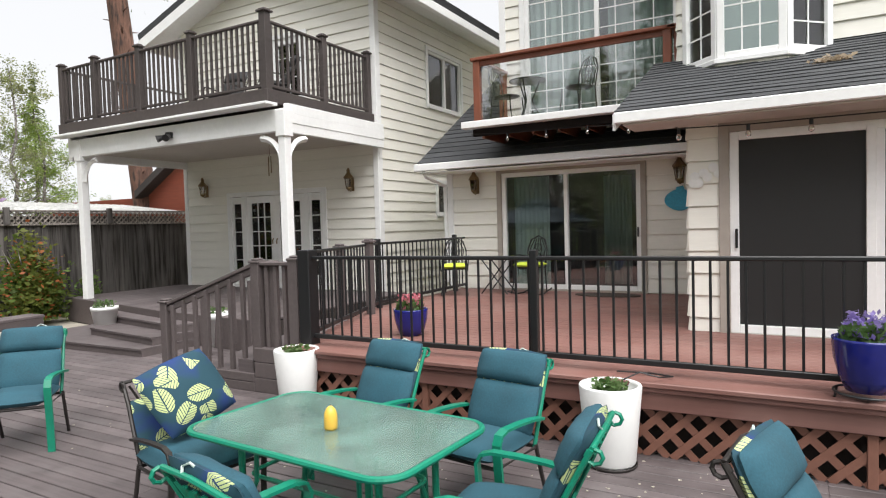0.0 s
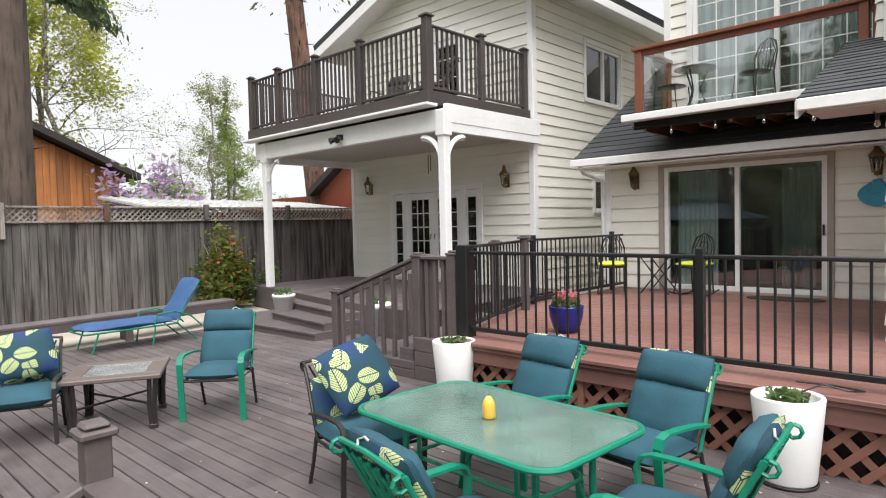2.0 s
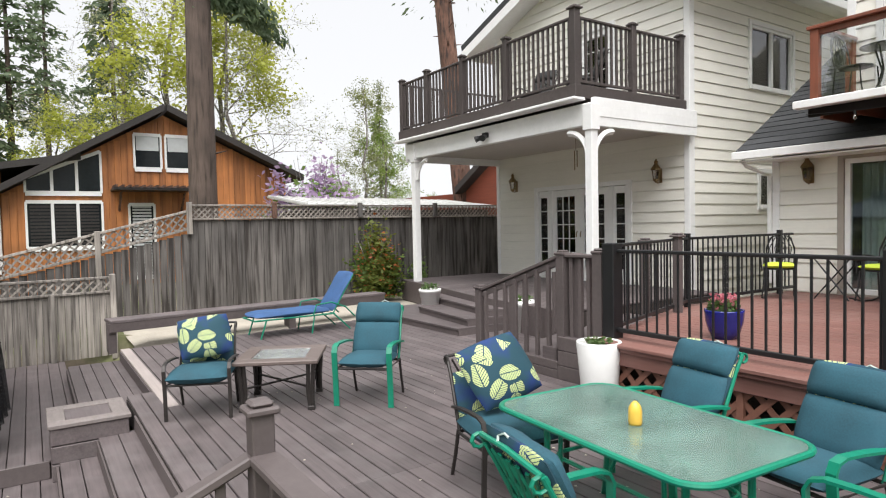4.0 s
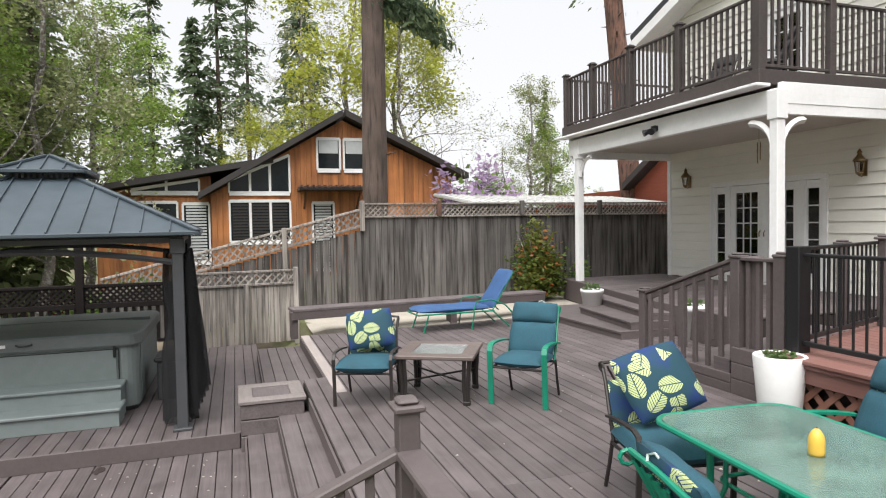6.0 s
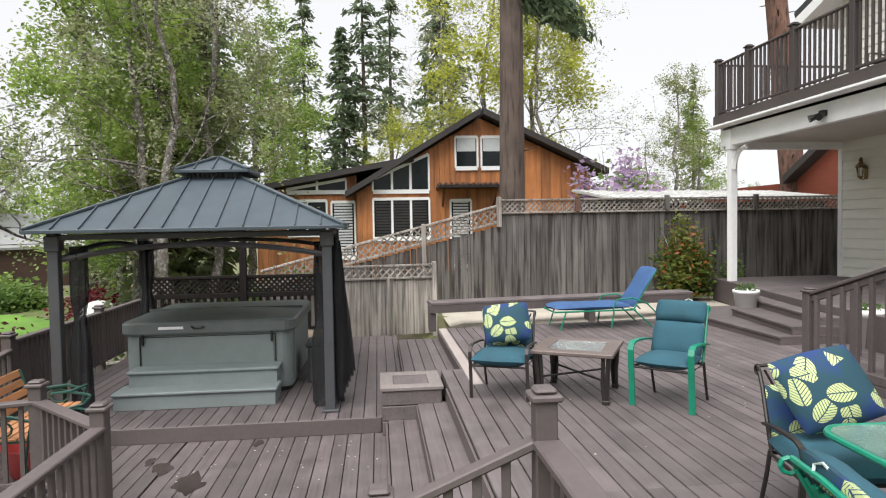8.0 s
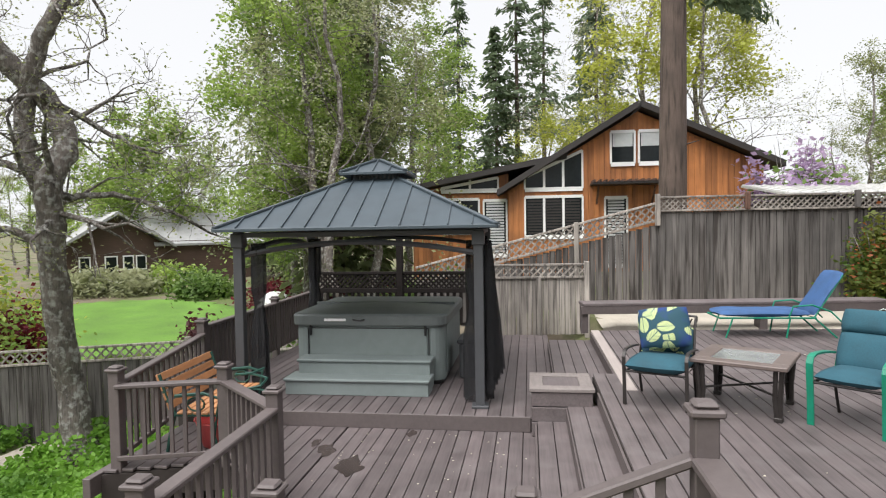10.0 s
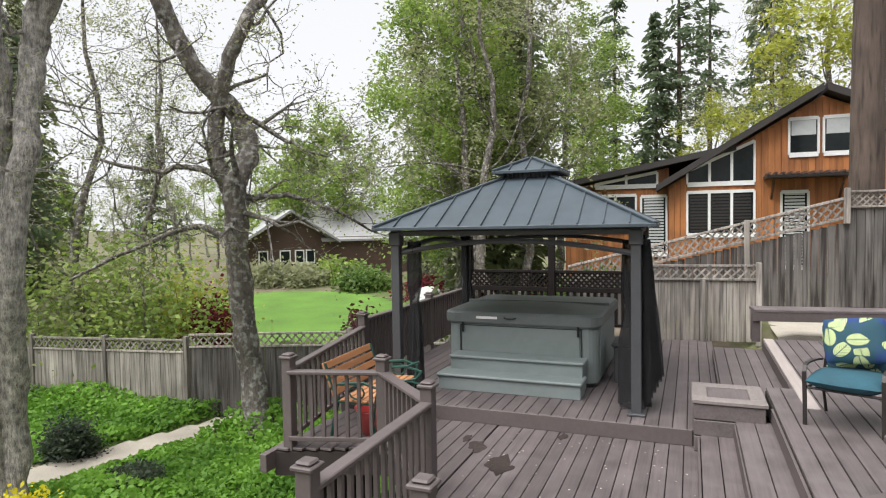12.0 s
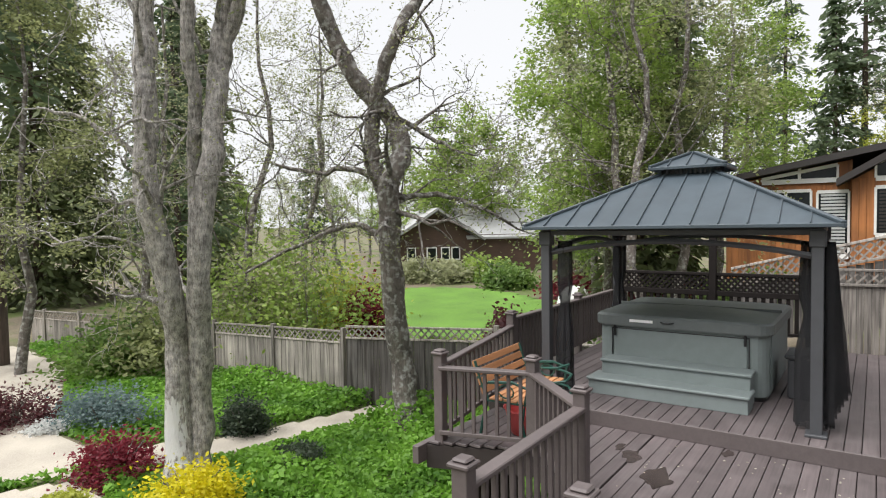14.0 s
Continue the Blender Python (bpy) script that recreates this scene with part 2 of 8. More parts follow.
BARK_PALE = mat("pale_mossy_bark", (0.50, 0.47, 0.44), 0.95, vary=0.6, grain=(30, 30, 6), bump=1.0, dist=0.12, second=((0.12, 0.088, 0.05), 3.4, True, 0.52, 0.74), blotch=9)
BARK_RED = mat("red_brown_bark", (0.19, 0.10, 0.07), 0.95, vary=0.5, grain=(12, 12, 2.4), bump=1.0, dist=0.06, second=((0.05, 0.032, 0.026), 1.0, True, 0.45, 0.65))
BARK_FIR = mat("brown_fir_bark", (0.12, 0.088, 0.072), 0.95, vary=0.35, grain=(10, 10, 1.2), bump=1.0, dist=0.06, second=((0.05, 0.037, 0.03), 1.0, True, 0.45, 0.65))

# ---- ground ----
def ground_z(x, y):
    """Level by the house, falling to the garden on the low side, and rising again far off."""
    fall = smooth_step((1.0 - y) / 7.0)
    r = math.hypot(x, y)
    low = -2.4 + 0.5 * smooth_step((r - 24) / 22)
    dip = 0.62 * max(smooth_step((x + 11.3) / 0.8) * smooth_step((5.6 - y) / 0.8), smooth_step((x + 12.9) / 0.8) * smooth_step((1.4 - y) / 0.8)) * (1 - fall)
    return -0.06 * (1 - fall) + low * fall - dip + 0.03 * math.sin(x * 0.9) * math.cos(y * 0.8) * smooth_step((r - 8) / 8)


def sheet(xs, ys, up=0.0, keep=None):
    s = Shape()
    nx = len(xs)
    s.v = [(x, y, ground_z(x, y) + up) for y in ys for x in xs]
    s.f = [(j * nx + i, j * nx + i + 1, (j + 1) * nx + i + 1, (j + 1) * nx + i) for j in range(len(ys) - 1) for i in range(nx - 1)
           if keep is None or keep((xs[i] + xs[i + 1]) / 2, (ys[j] + ys[j + 1]) / 2)]
    return s


def steps_to_horizon(near, step):
    vals = [i * step for i in range(int(near / step) + 1)]
    d = step
    while vals[-1] < 900:
        d *= 1.25
        vals.append(vals[-1] + d)
    return [-v for v in vals[:0:-1]] + vals


AXIS = steps_to_horizon(40, 0.8)
setting("ground", sheet(AXIS, AXIS), GROUND, "earth with moss and leaf litter, sloping to a garden", "ground")


# ---- walls with lap siding ----
def lap_profile(material, length, h, thick=0.028):
    """One clapboard, thin at its top and thick at its drip edge, centred along x; its back lies on y = 0, its face looks to -y."""
    s = Shape()
    a = length / 2
    g = 0.014
    s.add([(-a, 0, g), (-a, -thick, g), (-a, -thick, g + 0.004), (-a, -0.008, h), (-a, 0, h),
           (a, 0, g), (a, -thick, g), (a, -thick, g + 0.004), (a, -0.008, h), (a, 0, h)],
          [(0, 1, 2, 3, 4), (9, 8, 7, 6, 5), (0, 5, 6, 1), (1, 6, 7, 2), (2, 7, 8, 3), (3, 8, 9, 4), (4, 9, 5, 0)])
    me = s.mesh("clapboard")
    me.materials.append(material)
    return me


LAPS = {}


def wall_frame(origin, angle):
    """A wall's own axes: x along it, -y out of its face, z up."""
    return pose(*origin, 0, 0, angle)


def wall(name, origin, angle, length, outline, holes, label, lap=0.19, thick=0.16, material=SIDING, core=None):
    """A wall of a given length from origin, running at angle, its face to its own -y side. outline(x) is its top; holes are (x0, x1, z0, z1)."""
    m = wall_frame(origin, angle)
    xs = sorted({0.0, length, *[v for h in holes for v in h[:2] if 0 < v < length], *[length * k / 8 for k in range(9)]})
    s = Shape()
    for a, b in zip(xs, xs[1:]):
        mid = (a + b) / 2
        cuts = sorted([(h[2], h[3]) for h in holes if h[0] < mid < h[1]])
        z, top_a, top_b = 0.0, outline(a), outline(b)
        for lo, hi in cuts:
            if lo > z:
                s.box((a, 0, z), (b, thick, lo))
            z = hi
        s.add([(a, 0, z), (b, 0, z), (b, thick, z), (a, thick, z), (a, 0, top_a), (b, 0, top_b), (b, thick, top_b), (a, thick, top_a)],
              [(0, 1, 5, 4), (2, 3, 7, 6), (1, 2, 6, 5), (3, 0, 4, 7), (4, 5, 6, 7), (3, 2, 1, 0)])
    ob = setting(name, s, core or material, label, "wall")
    ob.matrix_basis = m
    z = 0.0
    top = max(outline(x) for x in xs)
    while z < top - 0.03:
        free = [(0.0, length)]
        for h in holes:
            if h[2] < z + lap * 0.9 and h[3] > z + lap * 0.1:
                free = [q for a, b in free for q in ((a, min(b, h[0])), (max(a, h[1]), b)) if q[1] - q[0] > 0.02]
        for a, b in free:
            inside = [a + (b - a) * k / 40 for k in range(41) if outline(a + (b - a) * k / 40) > z + lap * 0.6]
            if len(inside) < 2:
                continue
            a2, b2 = inside[0], inside[-1]
            key = (material.name, round(b2 - a2, 2), lap)
            if key not in LAPS:
                LAPS[key] = lap_profile(material, b2 - a2, lap)
            piece("clapboard", LAPS[key], ob, pose((a2 + b2) / 2, -0.001, z))
        z += lap
    return ob


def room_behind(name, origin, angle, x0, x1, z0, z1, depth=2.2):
    """A room shell behind an opening, its dimness put into the grey."""
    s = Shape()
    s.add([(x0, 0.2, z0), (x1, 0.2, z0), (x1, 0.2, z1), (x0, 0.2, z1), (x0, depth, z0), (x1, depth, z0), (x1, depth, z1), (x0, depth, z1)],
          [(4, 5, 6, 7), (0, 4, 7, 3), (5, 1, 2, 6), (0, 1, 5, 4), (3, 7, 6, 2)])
    ob = setting(name, s, ROOM, "room shell in dim grey seen through glass", "room")
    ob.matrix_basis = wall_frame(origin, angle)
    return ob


def glazed(name, origin, angle, x0, x1, z0, z1, label, category, bars=(), frame_w=0.06, material=TRIM, casing=0.09, grid=None, casing_mat=None, proud=0.05, sashes=None):
    """A glazed opening: casing, frame, mullions (bars at x), panes, and thin glazing bars; sashes lists (x0, x1, columns, rows)."""
    ob = tagged(new(name), label, category, kind="structure")
    ob.matrix_basis = wall_frame(origin, angle)
    if casing:
        s = Shape()
        for lo, hi in (((x0 - casing, -proud, z0 - casing * 0.6), (x0, 0.03, z1 + casing)), ((x1, -proud, z0 - casing * 0.6), (x1 + casing, 0.03, z1 + casing)),
                       ((x0, -proud, z1), (x1, 0.03, z1 + casing)), ((x0, -proud - 0.01, z0 - casing * 0.6), (x1, 0.03, z0))):
            s.box(lo, hi, 0.004)
        part("casing", s, casing_mat or material, ob)
    s = Shape()
    for lo, hi in (((x0, -0.02, z0), (x0 + frame_w, 0.07, z1)), ((x1 - frame_w, -0.02, z0), (x1, 0.07, z1)),
                   ((x0 + frame_w, -0.02, z1 - frame_w), (x1 - frame_w, 0.07, z1)), ((x0 + frame_w, -0.02, z0), (x1 - frame_w, 0.07, z0 + frame_w))):
        s.box(lo, hi, 0.006)
    part("window_frame", s, material, ob)
    for x in bars:
        part("mullion", Shape().box((x - 0.035, -0.025, z0 + frame_w), (x + 0.035, 0.06, z1 - frame_w), 0.005), material, ob)
    edges = [x0 + frame_w, *bars, x1 - frame_w]
    for a, b in zip(edges, edges[1:]):
        pane = part("pane", Shape().box((a, 0.03, z0 + frame_w), (b, 0.034, z1 - frame_w)), DARK_GLASS, ob)
        pane.visible_shadow = False
        if grid:
            s = Shape()
            for k in range(1, grid[0]):
                x = a + (b - a) * k / grid[0]
                s.box((x - 0.008, 0.018, z0 + frame_w), (x + 0.008, 0.028, z1 - frame_w))
            for k in range(1, grid[1]):
                z = z0 + (z1 - z0) * k / grid[1]
                s.box((a, 0.016, z - 0.008), (b, 0.027, z + 0.008))
            part("glazing_bars", s, material, ob)
    return ob


RED_Z = 0.58     # floor of the red deck
PORCH_Z = 0.48   # floor of the porch
Y1, Y2 = 10.33, 7.03   # faces of the two sliding-door walls

# lower storey, set-back wall with the two-panel slider
W1 = (-5.63, Y1, RED_Z)
wall("wall_patio", W1, 0, 4.9, lambda x: 2.3, [(1.08, 3.52, 0.0, 2.09)], "cream lap siding wall behind the red deck", 0.235)
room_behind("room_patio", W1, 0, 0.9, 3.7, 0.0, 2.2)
glazed("door_1", W1, 0, 1.08, 3.52, 0.03, 2.09, "white framed sliding glass door", "sliding door", (2.27,), 0.075, casing=0.09, casing_mat=TAUPE)
# lower storey, forward wall with the near slider
W2 = (-0.95, Y2, RED_Z - 0.1)
wall("wall_near", W2, 0, 5.5, lambda x: 2.5, [(0.40, 2.85, 0.08, 2.17)], "cream lap siding wall beside the near slider", 0.235)
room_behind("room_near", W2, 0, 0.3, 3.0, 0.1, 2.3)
glazed("door_2", W2, 0, 0.40, 2.85, 0.10, 2.17, "white sliding door with a dark screen panel", "sliding door", (1.68,), 0.085, casing=0.1, casing_mat=TAUPE)
wall("wall_near_side", (-0.95, Y1, RED_Z - 0.1), -90, Y1 - Y2, lambda x: 2.5, [], "cream lap siding side wall", 0.235)
wall("wall_patio_side", (-5.63, Y1 + 6, RED_Z), -90, 6, lambda x: 2.3 + 0.6 * (6 - x), [], "cream lap siding return wall", 0.235)

# upper storey
UP = (-4.52, 10.4, 2.8)
wall("wall_upper", UP, 0, 3.7, lambda x: 4.2, [(0.45, 3.0, 0.66, 3.1)], "cream lap siding upper wall behind the small balcony", 0.2)
room_behind("room_upper", UP, 0, 0.3, 3.2, 0.6, 3.2)
glazed("window_upper", UP, 0, 0.45, 3.0, 0.66, 3.1, "tall white sliding window with a fine grid", "window", (1.72,), 0.07, grid=(4, 8))
wall("wall_upper_side", (-4.52, 10.4 + 6, 2.8), -90, 6, lambda x: 4.2, [], "cream lap siding upper side wall", 0.2)
UR = (-1.27, 8.62, 3.2)
wall("wall_bay", UR, 0, 6.5, lambda x: 3.4, [(0.15, 1.65, 0.47, 2.5)], "cream lap siding upper wall round a bay window", 0.2)
wall("wall_bay_side", (-1.27, 10.4, 3.2), -90, 1.78, lambda x: 3.4, [], "cream lap siding side wall", 0.2)
room_behind("room_bay", UR, 0, 0.0, 1.9, 0.4, 2.6)

# wing with the porch and the long balcony
WX0, WX1, WY, WEAVE = -12.85, -7.16, 10.2, 6.55
WF = (WX0, WY, PORCH_Z)
wing_top = lambda x: WEAVE - PORCH_Z + 0.36 * (2.845 - abs(x - 2.845))
wall("wall_wing_front", WF, 0, WX1 - WX0, wing_top, [(1.52, 4.28, 0.0, 2.06), (3.0, 3.9, 3.3, 5.4)], "cream lap siding wall with porch doors", 0.21)
WS = (WX1, WY, PORCH_Z - 0.5)
wall("wall_wing_side", WS, 90, 9.0, lambda x: WEAVE - PORCH_Z + 0.5, [(2.02, 3.62, 4.50, 5.75), (2.35, 3.6, 2.05, 2.75)], "cream lap siding side wall with two windows", 0.21)
wall("wall_wing_back", (WX0, WY + 9, PORCH_Z), -90, 9.0, lambda x: WEAVE - PORCH_Z, [], "cream lap siding far side wall", 0.21)
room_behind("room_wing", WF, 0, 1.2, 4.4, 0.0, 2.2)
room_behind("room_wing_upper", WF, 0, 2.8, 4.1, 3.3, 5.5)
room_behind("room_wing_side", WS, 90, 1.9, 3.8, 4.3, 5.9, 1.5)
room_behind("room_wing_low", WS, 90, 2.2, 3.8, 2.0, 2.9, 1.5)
glazed("window_wing_upper", WS, 90, 2.02, 3.62, 4.50, 5.75, "white two-pane sliding window", "window", (2.82,), 0.06)
glazed("window_wing_low", WS, 90, 2.35, 3.6, 2.05, 2.75, "small white sliding window", "window", (2.97,), 0.05)
glazed("door_balcony", WF, 0, 3.0, 3.9, 3.3, 5.4, "white glazed balcony door", "door", (), 0.14, grid=(2, 5))
for x in (WX0 - 0.03, WX1 - 0.09):
    setting("trim", Shape().box((x, WY - 0.035, PORCH_Z - 0.3), (x + 0.12, WY + 0.05, WEAVE), 0.005), TRIM, "white corner board", "trim")
setting("trim", Shape().box((WX1 + 0.005, WY - 0.03, PORCH_Z - 0.3), (WX1 + 0.035, WY + 0.12, WEAVE), 0.005), TRIM, "white corner board", "trim")
setting("trim", Shape().box((-5.66, Y1 - 0.035, RED_Z), (-5.54, Y1 + 0.05, 2.85), 0.005), TRIM, "white corner board", "trim")
setting("trim", Shape().box((-4.55, 10.365, 3.0), (-4.43, 10.45, 6.95), 0.005), TRIM, "white corner board", "trim")


# ---- roofs ----
def slope(name, a, b, c, d, label, parent=None, thick=0.1, courses=0, material=ROOF):
    """A roof slope: eave from a to b, ridge from d to c; with shingle courses as pieces."""
    a, b, c, d = (Vector(p) for p in (a, b, c, d))
    n = (b - a).cross(d - a).normalized()
    s = Shape()
    lo = [p - n * thick for p in (a, b, c, d)]
    s.add([a, b, c, d, *lo], [(0, 1, 2, 3), (7, 6, 5, 4), (0, 4, 5, 1), (1, 5, 6, 2), (2, 6, 7, 3), (3, 7, 4, 0)])
    ob = setting(name, s, material, label, "roof", parent)
    for k in range(courses):
        f, g = k / courses, (k + 1.15) / courses
        g = min(g, 1.0)
        t = Shape()
        p = [a.lerp(d, f), b.lerp(c, f), b.lerp(c, g), a.lerp(d, g)]
        nseg = max(2, int((p[1] - p[0]).length / 0.5))
        off = 0.5 * (k % 2)
        cuts = [0.0] + [min(1.0, max(0.0, (i + off) / nseg)) for i in range(1 - (k % 2), nseg + 1)] + [1.0]
        cuts = sorted(set(cuts))
        for i, (u, v) in enumerate(zip(cuts, cuts[1:])):
            h = 0.012 + 0.008 * random.random()
            e = 0.012 * random.random() * (d - a).normalized()
            q = [p[0].lerp(p[1], u) - e, p[0].lerp(p[1], v) - e, p[3].lerp(p[2], v), p[3].lerp(p[2], u)]
            t.add([q[0] + n * h, q[1] + n * h, q[2] + n * 0.004, q[3] + n * 0.004, q[0] + n * 0.001, q[1] + n * 0.001],
                  [(0, 1, 2, 3), (4, 5, 1, 0)])
        part("shingle_course", t, material, ob)
    return ob


slope("roof_patio", (-5.95, 9.72, 2.90), (-0.9, 9.72, 2.90), (-0.9, 13.9, 5.45), (-5.95, 13.9, 5.45), "charcoal asphalt shingle roof over the patio door", courses=24)
slope("roof_near", (-1.58, 6.45, 2.88), (5.5, 6.45, 2.88), (5.5, 8.75, 3.86), (-1.58, 8.75, 3.86), "charcoal asphalt shingle roof over the near slider", courses=17)
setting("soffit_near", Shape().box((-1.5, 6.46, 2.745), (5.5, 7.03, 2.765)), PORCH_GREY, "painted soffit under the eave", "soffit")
setting("fascia_near", Shape().box((-1.58, 6.40, 2.765), (5.5, 6.46, 2.875), 0.008), TRIM, "white gutter along the eave", "gutter")
setting("fascia_rake", Shape().prism([(6.45, 2.70), (6.45, 2.86), (8.75, 3.84), (8.75, 3.60)], 0, 0.03, Matrix(((0, 0, 1, -1.60), (1, 0, 0, 0), (0, 1, 0, 0), (0, 0, 0, 1)))), TRIM, "white rake board", "trim")
setting("fascia_patio", Shape().box((-6.0, 9.66, 2.76), (-0.95, 9.73, 2.89), 0.01), TRIM, "white gutter along the eave", "gutter")
setting("soffit_patio", Shape().box((-5.9, 9.73, 2.72), (-0.95, 10.33, 2.74)), TRIM, "white soffit under the eave", "soffit")
WR, WO = (WX0 + WX1) / 2, 0.75
RISE = 0.36
ridge_z = WEAVE + 0.1 + RISE * (2.845)
low_z = WEAVE + 0.1 - RISE * WO
slope("roof_wing_east", (WX1 + WO, WY + 9.5, low_z), (WX1 + WO, WY - 0.55, low_z), (WR, WY - 0.55, ridge_z), (WR, WY + 9.5, ridge_z), "charcoal shingle gable roof of the wing", thick=0.16)
slope("roof_wing_west", (WX0 - WO, WY - 0.55, low_z), (WX0 - WO, WY + 9.5, low_z), (WR, WY + 9.5, ridge_z), (WR, WY - 0.55, ridge_z), "charcoal shingle gable roof of the wing", thick=0.16)
for sx, x in ((1, WX1 + WO), (-1, WX0 - WO)):
    s = Shape()
    s.add([(x, WY - 0.58, low_z - 0.02), (x, WY - 0.58, low_z - 0.26), (WR, WY - 0.58, ridge_z - 0.26), (WR, WY - 0.58, ridge_z - 0.02),
           (x, WY - 0.54, low_z - 0.02), (x, WY - 0.54, low_z - 0.26), (WR, WY - 0.54, ridge_z - 0.26), (WR, WY - 0.54, ridge_z - 0.02)],
          [(0, 1, 2, 3), (7, 6, 5, 4), (0, 4, 5, 1), (1, 5, 6, 2), (2, 6, 7, 3), (3, 7, 4, 0)])
    setting("rake_board", s, TRIM, "white rake board on the gable", "trim")
    s = Shape()
    x2 = x - sx * WO
    s.add([(x, WY - 0.54, low_z - 0.2), (WR, WY - 0.54, ridge_z - 0.2), (WR, WY, ridge_z - 0.2), (x, WY, low_z - 0.2)], [(0, 1, 2, 3)])
    s.add([(x, WY, low_z - 0.2), (x2, WY, low_z - 0.2 + RISE * WO), (x2, WY + 9, low_z - 0.2 + RISE * WO), (x, WY + 9, low_z - 0.2)], [(0, 1, 2, 3)])
    setting("soffit_wing", s, TRIM, "white boarded soffit of the gable", "soffit")
    setting("gutter_wing", Shape().box((x - 0.06, WY - 0.5, low_z - 0.2), (x + 0.06, WY + 9, low_z - 0.02), 0.01), TRIM, "white gutter along the wing eave", "gutter")
slope("roof_main_upper", (-4.9, 9.9, 7.0), (6, 9.9, 7.0), (6, 16, 9.0), (-4.9, 16, 9.0), "charcoal shingle main roof")


# ---- decks ----
def boards(parent, poly, z, angle, width, gap, material, thick=0.028, joints=(), name="board"):
    """Deck boards over a plan outline, laid at an angle in degrees, each one its own piece; joints are places along the board where ends meet."""
    ca, sa = math.cos(radians(angle)), math.sin(radians(angle))
    loc = [(x * ca + y * sa, -x * sa + y * ca) for x, y in poly]
    v = min(p[1] for p in loc)
    top = max(p[1] for p in loc)
    while v < top - 0.02:
        w = min(width, top - v)
        mid = v + w / 2
        cross = []
        for (x0, y0), (x1, y1) in zip(loc, loc[1:] + loc[:1]):
            if (y0 <= mid) != (y1 <= mid):
                cross.append(x0 + (x1 - x0) * (mid - y0) / (y1 - y0))
        cross.sort()
        for a, b in zip(cross[::2], cross[1::2]):
            cuts = [a] + [j for j in joints if a + 0.1 < j < b - 0.1] + [b]
            for p, q in zip(cuts, cuts[1:]):
                u = (p + q) / 2
                me = block(material, (round(q - p - 0.004, 2), round(w - gap, 3), thick), 0.004)
                piece(name, me, parent, pose(u * ca - mid * sa, u * sa + mid * ca, z - thick / 2 - 0.0015 * random.random(), 0, 0, angle))
        v += width


def slab(poly, z0, z1):
    return Shape().prism(poly, z0, z1)


# near-black brown puts the shade under and between boards into the colour
UNDERSHADE = mat("under_deck_shade", (0.035, 0.027, 0.024), 0.9, vary=0.2, bump=0.2)
MAIN = [(-10.5, 1.0), (-7.5, 1.0), (-7.5, 0.70), (6.0, 0.70), (6.0, 4.78), (-4.4, 4.78), (-5.3, 7.2), (-10.2, 7.2), (-10.9, 5.6)]
floor_main = setting("deck_main", slab(MAIN, -0.25, -0.045), UNDERSHADE, "grey-brown composite deck with worn boards", "deck")
boards(floor_main, MAIN, 0.0, 0, 0.142, 0.011, DECK, joints=(-7.62, -3.9, 0.2))
LOWER = [(-6.85, -2.1), (-2.6, -2.1), (-2.6, 0.06), (-6.85, 0.06)]
NOOK = [(-7.3, -4.1), (-5.35, -4.1), (-5.75, -3.0), (-4.85, -2.1), (-7.3, -2.1)]
floor_low = setting("deck_lower", slab(LOWER, -0.8, -0.555), UNDERSHADE, "lower grey-brown deck with wet stains", "deck")
boards(floor_low, LOWER, -0.51, 0, 0.142, 0.008, DECK)
setting("deck_nook", slab(NOOK, -0.8, -0.552), UNDERSHADE, "corner of the lower deck behind the bench", "deck")
boards(bpy.data.objects["deck_nook"], NOOK, -0.51, 0, 0.142, 0.008, DECK)
PLAT = [(-12.0, -4.2), (-6.85, -4.2), (-6.85, 0.3), (-12.0, 0.3)]
floor_plat = setting("deck_platform", slab(PLAT, -0.8, -0.385), UNDERSHADE, "raised grey-brown platform under the hot tub", "deck")
boards(floor_plat, PLAT, -0.34, 0, 0.142, 0.008, DECK)
setting("deck_edge", Shape().box((-6.85, -2.95, -0.51), (-6.82, -0.03, -0.342), 0.004), DECKRAIL, "grey-brown riser board along the platform", "deck edge")
# stairs between the levels
for nm, lo, hi in (("stair_tread", (-6.75, 0.36, -0.20), (-2.95, 0.70, -0.17)), ("stair_tread", (-6.75, 0.04, -0.37), (-2.95, 0.37, -0.34)),
                   ("stair_tread", (-10.55, 0.28, -0.20), (-7.5, 1.0, -0.17))):
    t = setting(nm, Shape().box(lo, (hi[0], hi[1], hi[2] - 0.03)), UNDERSHADE, "grey-brown composite stair tread", "stair")
    k, y = 0, lo[1]
    n = max(2, round((hi[1] - lo[1]) / 0.145))
    w = (hi[1] - lo[1]) / n
    for k in range(n):
        piece("board", block(DECK, (hi[0] - lo[0], w - 0.008, 0.03)), t, pose((lo[0] + hi[0]) / 2, lo[1] + w * (k + 0.5), hi[2] - 0.015))
for y, z0, z1, x0, x1 in ((0.676, -0.17, -0.03, -6.75, -2.95), (0.345, -0.34, -0.2, -6.75, -2.95), (0.015, -0.51, -0.37, -6.75, -2.95), (0.955, -0.17, -0.03, -10.5, -7.5), (0.262, -0.36, -0.2, -10.5, -7.5)):
    setting("stair_riser", Shape().box((x0, y, z0), (x1, y + 0.02, z1)), DECKRAIL, "grey-brown riser board", "stair")
EDGE = mat("bleached_edge_board", (0.36, 0.31, 0.29), 0.6, vary=0.15, grain=(1.5, 30, 30), bump=0.2, dist=0.003)
setting("deck_nosing", Shape().box((-10.5, 0.97, -0.03), (-6.75, 1.10, 0.006), 0.006), EDGE, "sun-bleached edge board of the deck", "deck edge")

